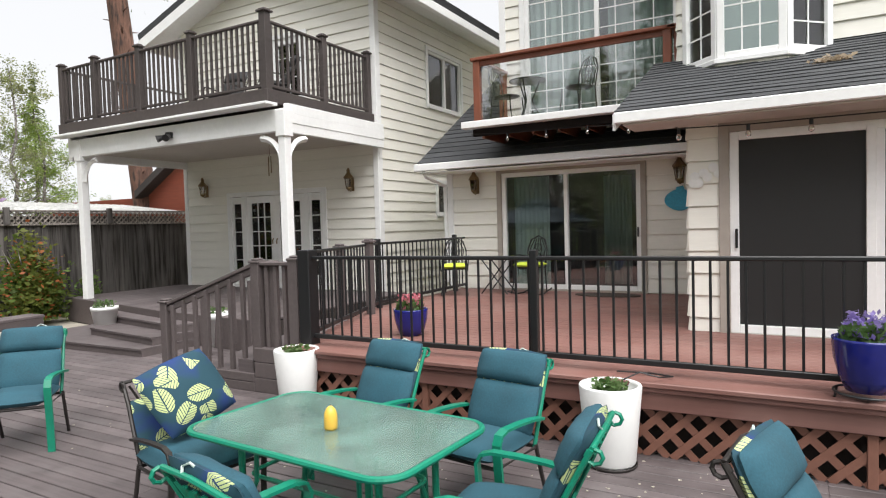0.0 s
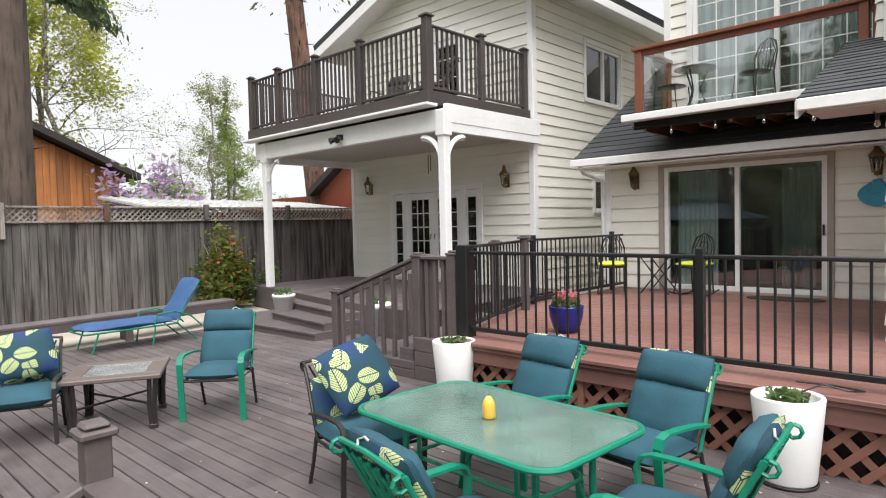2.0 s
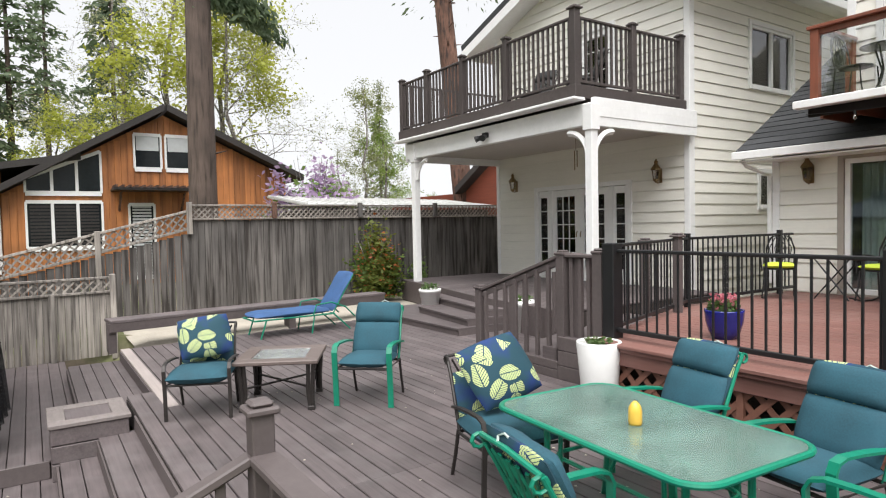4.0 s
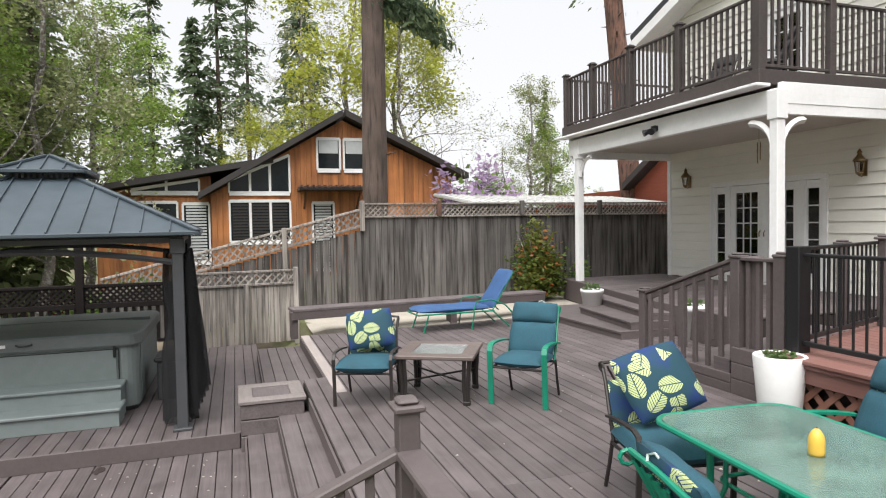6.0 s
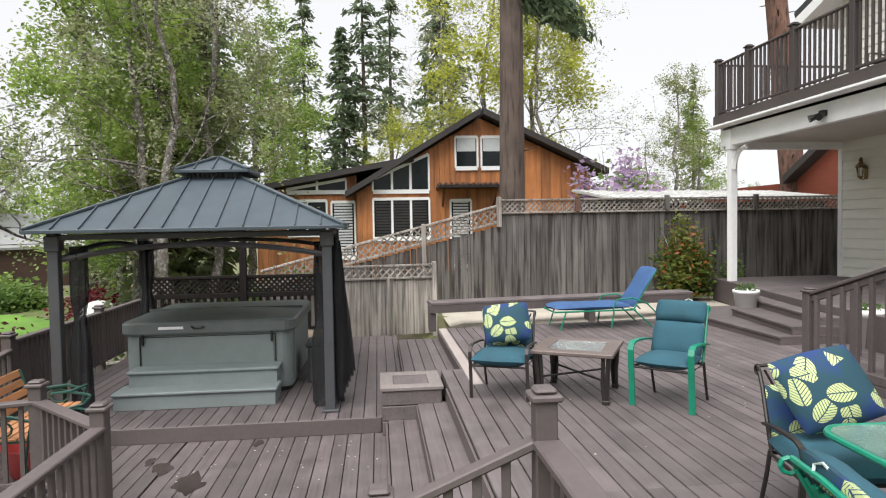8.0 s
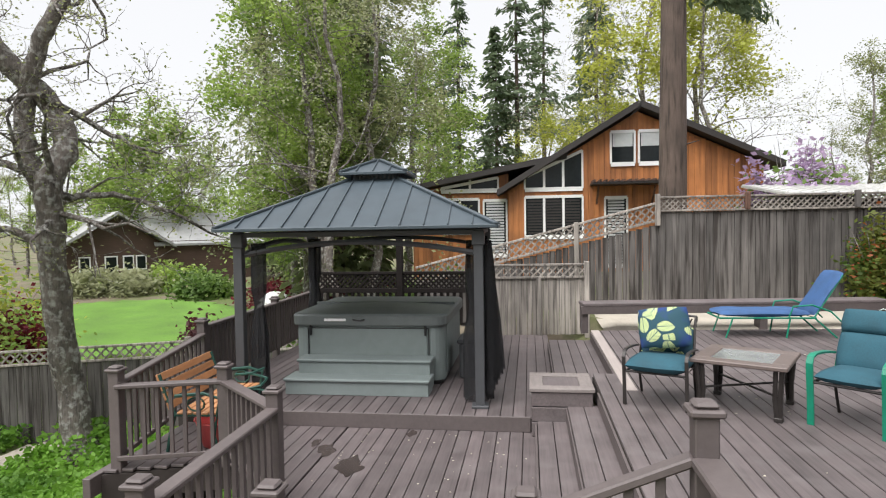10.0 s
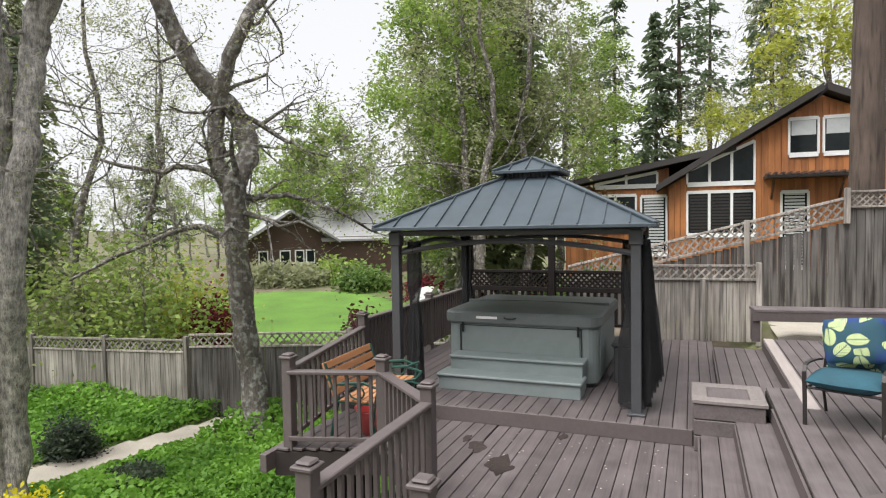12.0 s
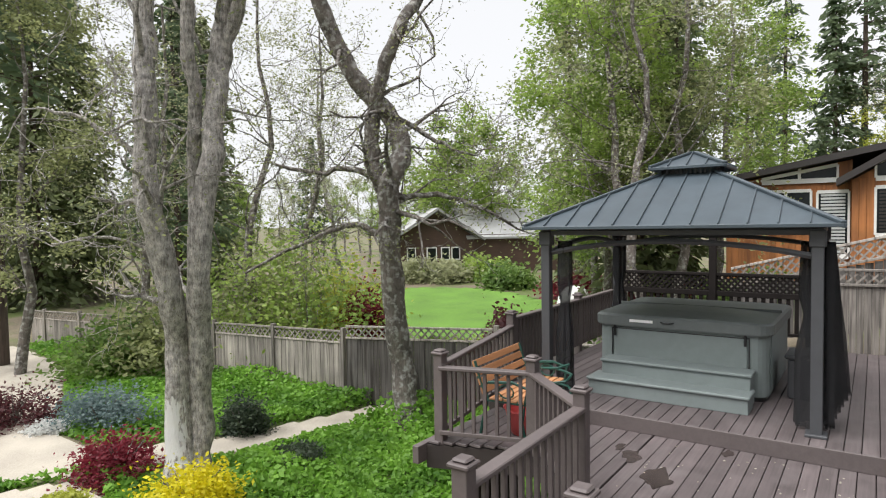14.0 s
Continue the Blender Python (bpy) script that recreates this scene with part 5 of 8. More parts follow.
def pad(w, d, t, m, n=9, puff=0.55, wobble=0.0, seed=0):
    """A soft cushion: rounded outline, fuller in the middle, w by d by t, placed by m."""
    s = Shape()
    rnd = random.Random(seed)
    ph = [rnd.uniform(0, 6.28) for _ in range(4)]
    us = [math.sin((k / (n - 1) - 0.5) * math.pi) for k in range(n)]
    for side in (1, -1):
        for j in us:
            for i in us:
                e = max(0.0, 1 - abs(i) ** 5) ** 0.5 * max(0.0, 1 - abs(j) ** 5) ** 0.5
                x = i * w / 2 * (1 - 0.06 * j * j)
                y = j * d / 2 * (1 - 0.06 * i * i)
                z = side * t / 2 * e * (1 - puff * 0.5 * max(i * i, j * j)) + wobble * math.sin(5 * i + ph[0]) * math.sin(4 * j + ph[1])
                s.v.append((x, y, z))
    k = n * n
    for j in range(n - 1):
        for i in range(n - 1):
            a = j * n + i
            s.f.append((a, a + 1, a + n + 1, a + n))
            s.f.append((k + a, k + a + n, k + a + n + 1, k + a + 1))
    s.v = [tuple(m @ Vector(p)) for p in s.v]
    return s


def strap(points, w, t):
    """A flat bar bent along points, w wide across x."""
    s = Shape()
    pts = [Vector(p) for p in points]
    for i, p in enumerate(pts):
        d = (pts[min(i + 1, len(pts) - 1)] - pts[max(i - 1, 0)]).normalized()
        nrm = Vector((1, 0, 0)).cross(d).normalized()
        for sx, sn in ((-1, -1), (1, -1), (1, 1), (-1, 1)):
            s.v.append(tuple(p + Vector((sx * w / 2, 0, 0)) + nrm * sn * t / 2))
    for i in range(len(pts) - 1):
        for k in range(4):
            s.f.append((i * 4 + k, i * 4 + (k + 1) % 4, i * 4 + 4 + (k + 1) % 4, i * 4 + 4 + k))
    s.f += [(3, 2, 1, 0), tuple(len(s.v) - 4 + k for k in range(4))]
    return s


def patio_chair(m, label, frame_mat, seat_mat, back_mat, group, pillow=False, back_print=True, wide=0.56, pillow_at=(0.13, 0.78, 0.6), tilt=-16):
    """A metal armchair with strap arms and scrolls, open-work back, seat and two-roll back cushion; faces its own -y."""
    ob = thing("patio_chair", label, "chair", group, m)
    hw = wide / 2
    for sx in (-1, 1):
        x = sx * (hw + 0.02)
        arc = [(x, -0.24, 0.0), (x, -0.25, 0.25), (x, -0.27, 0.48), (x, -0.275, 0.57), (x, -0.25, 0.625), (x, -0.19, 0.645), (x, -0.05, 0.64), (x, 0.10, 0.625), (x, 0.24, 0.60)]
        part("arm", strap(arc, 0.055 if frame_mat is GREEN else 0.032, 0.018), frame_mat, ob)
        part("back_leg", Shape().tube([(sx * hw, 0.20, 0.42), (sx * hw, 0.26, 0.2), (sx * hw, 0.33, 0.0)], 0.014, 8), frame_mat if frame_mat is not GREEN else DARKFRAME, ob)
        sc = [(sx * (hw - 0.02), 0.43 + 0.035 * math.sin(a) + 0.02, 0.93 + 0.035 * math.cos(a)) for a in [k * 0.8 for k in range(8)]]
        part("scroll", Shape().tube(sc, 0.010, 6), frame_mat, ob)
        part("back_upright", Shape().tube([(sx * (hw - 0.01), 0.20, 0.40), (sx * (hw - 0.01), 0.27, 0.6), (sx * (hw - 0.02), 0.37, 0.82), (sx * (hw - 0.02), 0.44, 0.96)], 0.014, 8), frame_mat, ob)
    part("seat_frame", Shape().tube([(-hw, -0.25, 0.40), (hw, -0.25, 0.40), (hw, 0.21, 0.40), (-hw, 0.21, 0.40), (-hw, -0.25, 0.40)], 0.014, 8), DARKFRAME if frame_mat is GREEN else frame_mat, ob)
    part("top_bar", Shape().tube([(-hw + 0.02, 0.44, 0.96), (0, 0.455, 0.985), (hw - 0.02, 0.44, 0.96)], 0.014, 8), frame_mat, ob)
    s = Shape()
    for k in range(7):
        u = -hw + 0.06 + (wide - 0.12) * k / 6
        for dz in (1, -1):
            a, b = (0.48, 0.93) if dz > 0 else (0.93, 0.48)
            s.beam((u, 0.22 + (a - 0.4) * 0.42, a), (max(-hw + .03, min(hw - .03, u + 0.16 * (1 if k < 3 else -1))), 0.22 + (b - 0.4) * 0.42, b), 0.008, 0.014)
    part("back_mesh", s, frame_mat, ob)
    part("seat_cushion", pad(wide + 0.04 * pillow, 0.54 + 0.05 * pillow, 0.13 + 0.06 * pillow, pose(0, -0.03, 0.46 + 0.02 * pillow), puff=0.4, wobble=0.003, seed=3), seat_mat, ob, smooth=True)
    lean = pose(0, 0.31, 0.75, 67, 0, 0)
    if pillow:
        part("throw_pillow", pad(pillow_at[2], pillow_at[2], 0.2, pose(0.0, pillow_at[0], pillow_at[1], 64, tilt, 8), n=13, puff=1.0, wobble=0.004, seed=8), PRINT, ob, "teal pillow printed with lime leaves", True)
        part("back_cushion", pad(wide - 0.02, 0.40, 0.09, pose(0, 0.30, 0.66, 66, 0, 0), puff=0.4), PRINT, ob, smooth=True)
    else:
        part("back_cushion", pad(wide - 0.02, 0.38, 0.12, pose(0, 0.235, 0.63, 69, 0, 0), puff=0.35, wobble=0.004), back_mat, ob, smooth=True)
        part("head_roll", pad(wide - 0.02, 0.24, 0.14, pose(0, 0.345, 0.905, 66, 0, 0), puff=0.5, wobble=0.004), back_mat, ob, smooth=True)
        if back_print:
            part("cushion_back", pad(wide - 0.02, 0.56, 0.09, pose(0, 0.315, 0.765, 67, 0, 0), puff=0.2), PRINT, ob, "leaf-print reverse of the cushion", True)
        part("tie", Shape().tube([(0.02, 0.42, 1.01), (0.05, 0.43, 1.03), (0.09, 0.44, 1.01), (0.06, 0.46, 0.97)], 0.006, 5), CURTAIN, ob)
    return ob


GROUP = "chairs round the glass table"
LOW = Matrix.Diagonal((1, 1, 0.9, 1))
patio_chair(pose(-2.68, 3.48, 0, 0, 0, -8) @ LOW, "green metal patio chair with teal cushion by the lattice", GREEN, TEAL, TEAL, GROUP, wide=0.53)
patio_chair(pose(-1.72, 3.46, 0, 0, 0, -9) @ LOW, "green metal patio chair with teal cushion by the lattice", GREEN, TEAL, TEAL, GROUP, wide=0.54)
patio_chair(pose(-3.26, 2.55, 0, 0, 0, 78) @ Matrix.Diagonal((1, 1, 0.86, 1)), "patio chair with a leaf-print throw pillow", DARKFRAME, TEAL, TEAL, GROUP, pillow=True, pillow_at=(0.12, 0.89, 0.52), tilt=-15)
patio_chair(pose(-1.82, 1.88, 0, 0, 0, 168) @ LOW, "green metal patio chair showing its leaf-print cushion back", GREEN, TEAL, TEAL, GROUP)
patio_chair(pose(-1.17, 2.60, 0, 0, 0, -85) @ LOW, "green metal patio chair with teal cushion at the table end", GREEN, TEAL, TEAL, GROUP)
patio_chair(pose(0.26, 2.60, 0, 0, 0, 76) @ LOW, "dark metal patio chair with teal cushion turned away", DARKFRAME, TEAL, TEAL, GROUP)
patio_chair(pose(-5.71, 2.75, 0, 0, 0, 46) @ Matrix.Diagonal((1, 1, 0.95, 1)), "green metal armchair with teal cushion beside a low table", GREEN, TEAL, TEAL, "chairs round the low table", back_print=False, wide=0.52)
patio_chair(pose(-6.33, 1.25, 0, 0, 0, 66) @ Matrix.Diagonal((1, 1, 0.84, 1)), "dark metal armchair with leaf-print pillow", DARKFRAME, TEAL, TEAL, "chairs round the low table", pillow=True, wide=0.54, pillow_at=(0.14, 0.86, 0.50), tilt=-8)

# ---- glass dining table ----
tab = thing("dining_table", "green metal patio table with a rippled glass top", "table")
TX, TYC = -2.205, 2.665
top_line = rounded_rect(-2.965, 2.205, -1.46, 3.125, 0.15, 7)
part("glass_top", Shape().prism(rounded_rect(-2.95, 2.22, -1.475, 3.11, 0.14, 7), 0.712, 0.720), TABLEGLASS, tab)
rim = Shape().tube([(*p, 0.706) for p in top_line + top_line[:1]], 0.019, 8)
part("rim", rim, GREEN, tab)
for x, y, dx, dy in ((-2.7, 2.42, -1, -1), (-1.7, 2.42, 1, -1), (-1.7, 2.91, 1, 1), (-2.7, 2.91, -1, 1)):
    part("leg", Shape().tube([(x, y, 0.70), (x, y, 0.35), (x + 0.02 * dx, y, 0.12), (x + 0.08 * dx, y + 0.04 * dy, 0.0)], 0.02, 8), GREEN, tab)
    part("leg_brace", Shape().tube([(x - 0.13 * dx, y, 0.70), (x - 0.12 * dx, y, 0.4), (x - 0.03 * dx, y, 0.22)], 0.014, 8), GREEN, tab)
ring = rounded_rect(-2.68, 2.44, -1.72, 2.89, 0.08, 4)
part("stretcher", Shape().tube([(*p, 0.42) for p in ring + ring[:1]], 0.013, 6), GREEN, tab)
tab.matrix_basis = Matrix.Translation((-2.245, 2.645, 0)) @ Matrix.Rotation(radians(-4), 4, "Z") @ Matrix.Translation((2.2125, -2.665, 0)) @ Matrix.Diagonal((1, 1, 0.94, 1))
candle = thing("candle", "yellow dome-topped wax candle on the table", "candle", m=Matrix.Translation((0.0, -0.09, -0.044)))
part("wax", Shape().lathe([(0.0, 0.722), (0.034, 0.722), (0.037, 0.735), (0.037, 0.795), (0.032, 0.82), (0.02, 0.84), (0.008, 0.85), (0.0, 0.852)], 20, (-2.22, 2.68, 0)), AMBER, candle, smooth=True)
part("wick", Shape().tube([(-2.22, 2.68, 0.85), (-2.22, 2.68, 0.862)], 0.003, 5), BLACK, candle)

# ---- low table with glass inset ----
ct = thing("coffee_table", "dark bronze low table with a pale glass inset", "table", m=pose(-6.23, 2.01, 0, 0, 0, 61))
s = Shape()
for lo, hi in (((-0.41, -0.41), (0.41, -0.26)), ((-0.41, 0.26), (0.41, 0.41)), ((-0.41, -0.26), (-0.26, 0.26)), ((0.26, -0.26), (0.41, 0.26))):
    s.box((*lo, 0.46), (*hi, 0.50), 0.008)
BRONZE_TOP = mat("brown_stone_look_top", (0.13, 0.10, 0.09), 0.5, vary=0.2, grain=(30, 30, 30), bump=0.1)
part("top_frame", s, BRONZE_TOP, ct)
part("glass_inset", Shape().box((-0.26, -0.26, 0.485), (0.26, 0.26, 0.493)), frosted("pale_frosted_glass", (0.62, 0.66, 0.66)), ct)
for sx in (-1, 1):
    for sy in (-1, 1):
        lg = Shape()
        for ox, oy in ((0, 0), (0.05, 0), (0, 0.05)):
            lg.tube([(sx * (0.36 - ox), sy * (0.36 - oy), 0.46), (sx * (0.34 - ox * .8), sy * (0.34 - oy * .8), 0.2), (sx * (0.34 - ox * .5), sy * (0.34 - oy * .5), 0.03)], 0.022, 6)
        lg.box((sx * 0.33 - 0.035, sy * 0.33 - 0.035, 0.0), (sx * 0.33 + 0.035, sy * 0.33 + 0.035, 0.04), 0.005)
        part("leg", lg, DARKFRAME, ct)
for sx in (1, -1):
    part("cross_brace", Shape().tube([(-0.33, -0.33 * sx, 0.22), (0.33, 0.33 * sx, 0.22)], 0.011, 6), DARKFRAME, ct)

# ---- blue lounger ----
lo = thing("sun_lounger", "green-framed sun lounger with a faded blue cushion", "lounger", m=pose(-10.22, 2.80, 0, 0, 0, 2))
part("seat_cushion", pad(0.62, 1.38, 0.12, pose(0, 0.70, 0.36), n=13, puff=0.3, wobble=0.010), BLUECLOTH, lo, smooth=True)
part("back_cushion", pad(0.6, 0.80, 0.08, pose(0, 1.60, 0.66, 57, 0, 0), n=11, puff=0.2, wobble=0.012), BLUECLOTH, lo, smooth=True)
part("frame", Shape().tube([(-0.29, 0.03, 0.30), (0.29, 0.03, 0.30), (0.30, 1.42, 0.30), (-0.30, 1.42, 0.30), (-0.29, 0.03, 0.30)], 0.014, 8), GREEN, lo)
part("backrest_frame", Shape().tube([(-0.29, 1.40, 0.31), (-0.28, 1.80, 0.94), (0.28, 1.80, 0.94), (0.29, 1.40, 0.31)], 0.013, 8), GREEN, lo)
for x in (-0.3, 0.3):
    part("leg", Shape().tube([(x, 0.22, 0.30), (x, 0.12, 0.0)], 0.013, 8), GREEN, lo)
    part("leg", Shape().tube([(x, 1.05, 0.30), (x, 1.0, 0.0)], 0.013, 8), GREEN, lo)
    part("leg", Shape().tube([(x, 1.40, 0.30), (x, 1.72, 0.0)], 0.013, 8), GREEN, lo)
    part("armrest", Shape().tube([(x * 1.08, 1.02, 0.31), (x * 1.1, 1.08, 0.48), (x * 1.1, 1.35, 0.5), (x * 1.08, 1.62, 0.40), (x * 1.05, 1.8, 0.22)], 0.013, 8), GREEN, lo)

# ---- long low bench by the fence ----
be = thing("deck_bench", "long low grey-brown plank bench by the fence", "bench")
ba, bb = Vector((-10.95, 0.85, 0)), Vector((-11.55, 5.95, 0))
part("seat_plank", Shape().beam((*ba.xy, 0.39), (*bb.xy, 0.39), 0.42, 0.05, 0.008), DECK, be)
part("apron", Shape().beam((ba.x + 0.19, ba.y, 0.30), (bb.x + 0.19, bb.y, 0.30), 0.03, 0.14, 0.005), DECKRAIL, be)
for f in (0.01, 0.33, 0.6, 0.97):
    p = ba.lerp(bb, f)
    part("leg", Shape().box((p.x - 0.15, p.y - 0.06, -0.1), (p.x + 0.15, p.y + 0.06, 0.36), 0.006), DECKRAIL, be)


# ---- pots ----
def sprigs(s, x, y, z, r, n, h, seed, w=0.018):
    """Small leaves and stems in a pot."""
    rnd = random.Random(seed)
    for _ in range(n):
        a, q = rnd.uniform(0, 6.28), r * rnd.random() ** 0.5
        p = Vector((x + q * math.cos(a), y + q * math.sin(a), z + h * rnd.random()))
        u = Vector((rnd.gauss(0, 1), rnd.gauss(0, 1), rnd.gauss(0.3, 0.7))).normalized()
        v = u.cross(Vector((rnd.gauss(0, 1), rnd.gauss(0, 1), rnd.gauss(0, 1)))).normalized()
        s.add([p - u * w * 1.6, p + v * w, p + u * w * 1.6, p - v * w], [(0, 1, 2, 3)])
    return s


HERB = leaf_mat("herb_leaves", (0.06, 0.14, 0.03), (0.18, 0.24, 0.10))
VIOLET = leaf_mat("violet_petals", (0.18, 0.12, 0.42), (0.40, 0.34, 0.62))
PINKPETAL = leaf_mat("pink_petals", (0.55, 0.12, 0.18), (0.7, 0.35, 0.35))


def tall_planter(x, y, z, label, h=0.575, r=0.225):
    ob = thing("planter", label, "planter", "white planters")
    part("pot", Shape().lathe([(0.0, 0.0), (r * 0.74, 0.0), (r * 0.78, 0.02), (r, h - 0.01), (r - 0.004, h), (r - 0.03, h), (r - 0.035, h - 0.02), (r - 0.05, h - 0.1), (0.0, h - 0.1)], 32, (x, y, z + 0.015)), CERAMIC, ob, smooth=True)
    part("saucer", Shape().lathe([(0, 0), (r * 0.8, 0), (r * 0.84, 0.02), (r * 0.8, 0.022)], 28, (x, y, z)), DARKFRAME, ob, smooth=True)
    part("soil", Shape().lathe([(r - 0.045, h - 0.06), (0.0, h - 0.04)], 24, (x, y, z)), SOIL, ob)
    part("plant", sprigs(Shape(), x, y, z + h - 0.05, r * 0.6, 160, 0.09, int(abs(x) * 100)), HERB, ob)
    return ob


tall_planter(-4.31, 4.60, 0, "tall white tapered planter with a seedling by the stair")
tall_planter(-1.16, 4.45, 0, "tall white tapered planter on the deck by the lattice")


def blue_pot(x, y, z, r, h, label, petals):
    ob = thing("flower_pot", label, "flower pot", "blue pots")
    part("pot", Shape().lathe([(0, 0), (r * 0.62, 0), (r * 0.8, h * 0.25), (r * 0.95, h * 0.6), (r, h * 0.95), (r, h), (r * 0.9, h), (r * 0.86, h * 0.9), (0, h * 0.9)], 32, (x, y, z)), COBALT, ob, smooth=True)
    part("soil", Shape().lathe([(r * 0.86, h * 0.91), (0, h * 0.95)], 20, (x, y, z)), SOIL, ob)
    part("foliage", sprigs(Shape(), x, y, z + h * 0.95, r * 0.8, 260, 0.11, 5), HERB, ob)
    part("flowers", sprigs(Shape(), x, y, z + h * 1.05, r * 0.75, 180, 0.14, 6, 0.014), petals, ob)
    return ob


blue_pot(-3.66, 5.72, RED_Z, 0.19, 0.29, "cobalt glazed pot with pink flowers behind the railing", PINKPETAL)
bp2 = blue_pot(0.42, 4.70, RED_Z + 0.07, 0.20, 0.34, "cobalt glazed pot with violet flowers on a wire stand", VIOLET)
s = Shape()
s.tube([(0.42 + 0.19 * math.cos(a), 4.70 + 0.19 * math.sin(a), RED_Z + 0.06) for a in [k * math.pi / 10 for k in range(21)]], 0.008, 6)
for a in (0.6, 2.6, 4.7):
    s.tube([(0.42 + 0.19 * math.cos(a), 4.70 + 0.19 * math.sin(a), RED_Z + 0.06), (0.42 + 0.21 * math.cos(a), 4.70 + 0.21 * math.sin(a) * 0.2, RED_Z + 0.006)], 0.008, 6)
part("wire_stand", s, BLACK, bp2)


def bucket_pot(x, y, z, r, h, label):
    ob = thing("flower_pot", label, "flower pot", "white bucket pots")
    part("pot", Shape().lathe([(0, 0), (r * 0.78, 0), (r * 0.95, h * 0.8), (r, h * 0.8), (r, h), (r * 0.92, h), (r * 0.9, h * 0.88), (0, h * 0.88)], 28, (x, y, z)), CERAMIC, ob, smooth=True)
    part("soil", Shape().lathe([(r * 0.9, h * 0.885), (0, h * 0.9)], 20, (x, y, z)), SOIL, ob)
    part("plant", sprigs(Shape(), x, y, z + h * 0.9, r * 0.8, 120, 0.14, 9), HERB, ob)


bucket_pot(-10.3, 6.40, 0.24, 0.22, 0.30, "white pot with sparse plants on the porch step")
bucket_pot(-7.80, 6.62, 0.0, 0.2, 0.52, "tall white pot beside the stair")
cord = thing("extension_cord", "black cord trailing over the deck edge", "cord")
part("cable", Shape().tube([(-1.1, 4.55, 0.60), (-0.98, 4.6, 0.66), (-0.85, 4.66, 0.62), (-0.78, 4.8, 0.60), (-0.95, 4.85, 0.60), (-1.2, 4.82, 0.60)], 0.006, 6), BLACK, cord)
outlet = thing("outlet_box", "small white outdoor outlet box on the fascia", "outlet")
part("cover", Shape().box((-4.26, 4.69, 0.42), (-4.16, 4.71, 0.53), 0.004), TRIM, outlet)

# ---- doors of the wing ----
fd = tagged(new("door_porch"), "white french doors with narrow sidelights", "door", kind="structure")
fd.matrix_basis = wall_frame((WF[0] + 0.1, WF[1], WF[2]), 0)
s = Shape()
X0, X1 = 1.42, 4.18
for a, b in ((X0, X0 + 0.06), (1.80, 1.93), (3.66, 3.79), (X1 - 0.06, X1)):
    s.box((a, -0.035, 0.0), (b, 0.05, 2.06), 0.005)
s.box((X0 - 0.09, -0.045, 2.06), (X1 + 0.09, 0.03, 2.16), 0.005)
s.box((X0 - 0.09, -0.04, 0), (X0, 0.03, 2.06), 0.005)
s.box((X1, -0.04, 0), (X1 + 0.09, 0.03, 2.06), 0.005)
s.box((X0, -0.06, 0), (X1, 0.05, 0.04), 0.004)
part("door_frame", s, TRIM, fd)
for a, b, cols, name in ((1.93, 2.795, 3, "door_leaf"), (2.795, 3.66, 3, "door_leaf"), (X0 + 0.06, 1.80, 1, "sidelight"), (3.79, X1 - 0.06, 1, "sidelight")):
    st = 0.14 if name == "door_leaf" else 0.045
    s = Shape()
    s.box((a, -0.01, 0.05), (a + st, 0.035, 2.05), 0.004)
    s.box((b - st, -0.01, 0.05), (b, 0.035, 2.05), 0.004)
    s.box((a + st, -0.01, 0.05), (b - st, 0.035, 0.30), 0.004)
    s.box((a + st, -0.01, 1.90), (b - st, 0.035, 2.05), 0.004)
    leaf = part(name, s, TRIM, fd)
    s = Shape()
    for k in range(1, cols):
        x = a + st + (b - a - 2 * st) * k / cols
        s.box((x - 0.011, 0.0, 0.30), (x + 0.011, 0.02, 1.90))
    for k in range(1, 5):
        z = 0.30 + 1.60 * k / 5
        s.box((a + st, 0.001, z - 0.011), (b - st, 0.021, z + 0.011))
    part("glazing_bars", s, TRIM, leaf)
    pn = part("pane", Shape().box((a + st, 0.008, 0.30), (b - st, 0.012, 1.90)), DARK_GLASS, leaf)
    pn.visible_shadow = False
    if name == "door_leaf":
        x = b - 0.06 if a < 2 else a + 0.06
        part("door_handle", Shape().tube([(x, -0.05, 0.98), (x, -0.055, 1.06), (x, -0.02, 1.1)], 0.012, 6), BRASS, leaf)


def lantern(x, y, z, face, label):
    """A brass coach lantern on a wall plate; face is the angle of its wall."""
    ob = thing("wall_lantern", label, "lamp", "brass wall lanterns", wall_frame((x, y, z), face))
    part("back_plate", Shape().box((-0.05, -0.035, -0.14), (0.05, -0.022, 0.14), 0.01), BRASS, ob)
    part("arm", Shape().tube([(0, -0.03, -0.08), (0, -0.10, -0.15), (0, -0.15, -0.10)], 0.012, 6), BRASS, ob)
    c = Shape()
    for k in range(6):
        a = k * math.pi / 3
        c.tube([(0.055 * math.cos(a), -0.15 + 0.055 * math.sin(a), -0.08), (0.085 * math.cos(a), -0.15 + 0.085 * math.sin(a), 0.12)], 0.006, 4)
    part("cage", c, BRASS, ob)
    part("roof_cap", Shape().lathe([(0.11, 0.11), (0.10, 0.14), (0.05, 0.20), (0.03, 0.24), (0.045, 0.26), (0.01, 0.32), (0, 0.32)], 6, (0, -0.15, 0)), BRASS, ob)
    part("foot", Shape().lathe([(0.0, -0.15), (0.02, -0.13), (0.065, -0.09), (0.06, -0.07), (0, -0.07)], 6, (0, -0.15, 0)), BRASS, ob)
    g = part("glass", Shape().lathe([(0.05, -0.07), (0.078, 0.11)], 6, (0, -0.15, 0)), CLEAR, ob)
    g.visible_shadow = False
    return ob


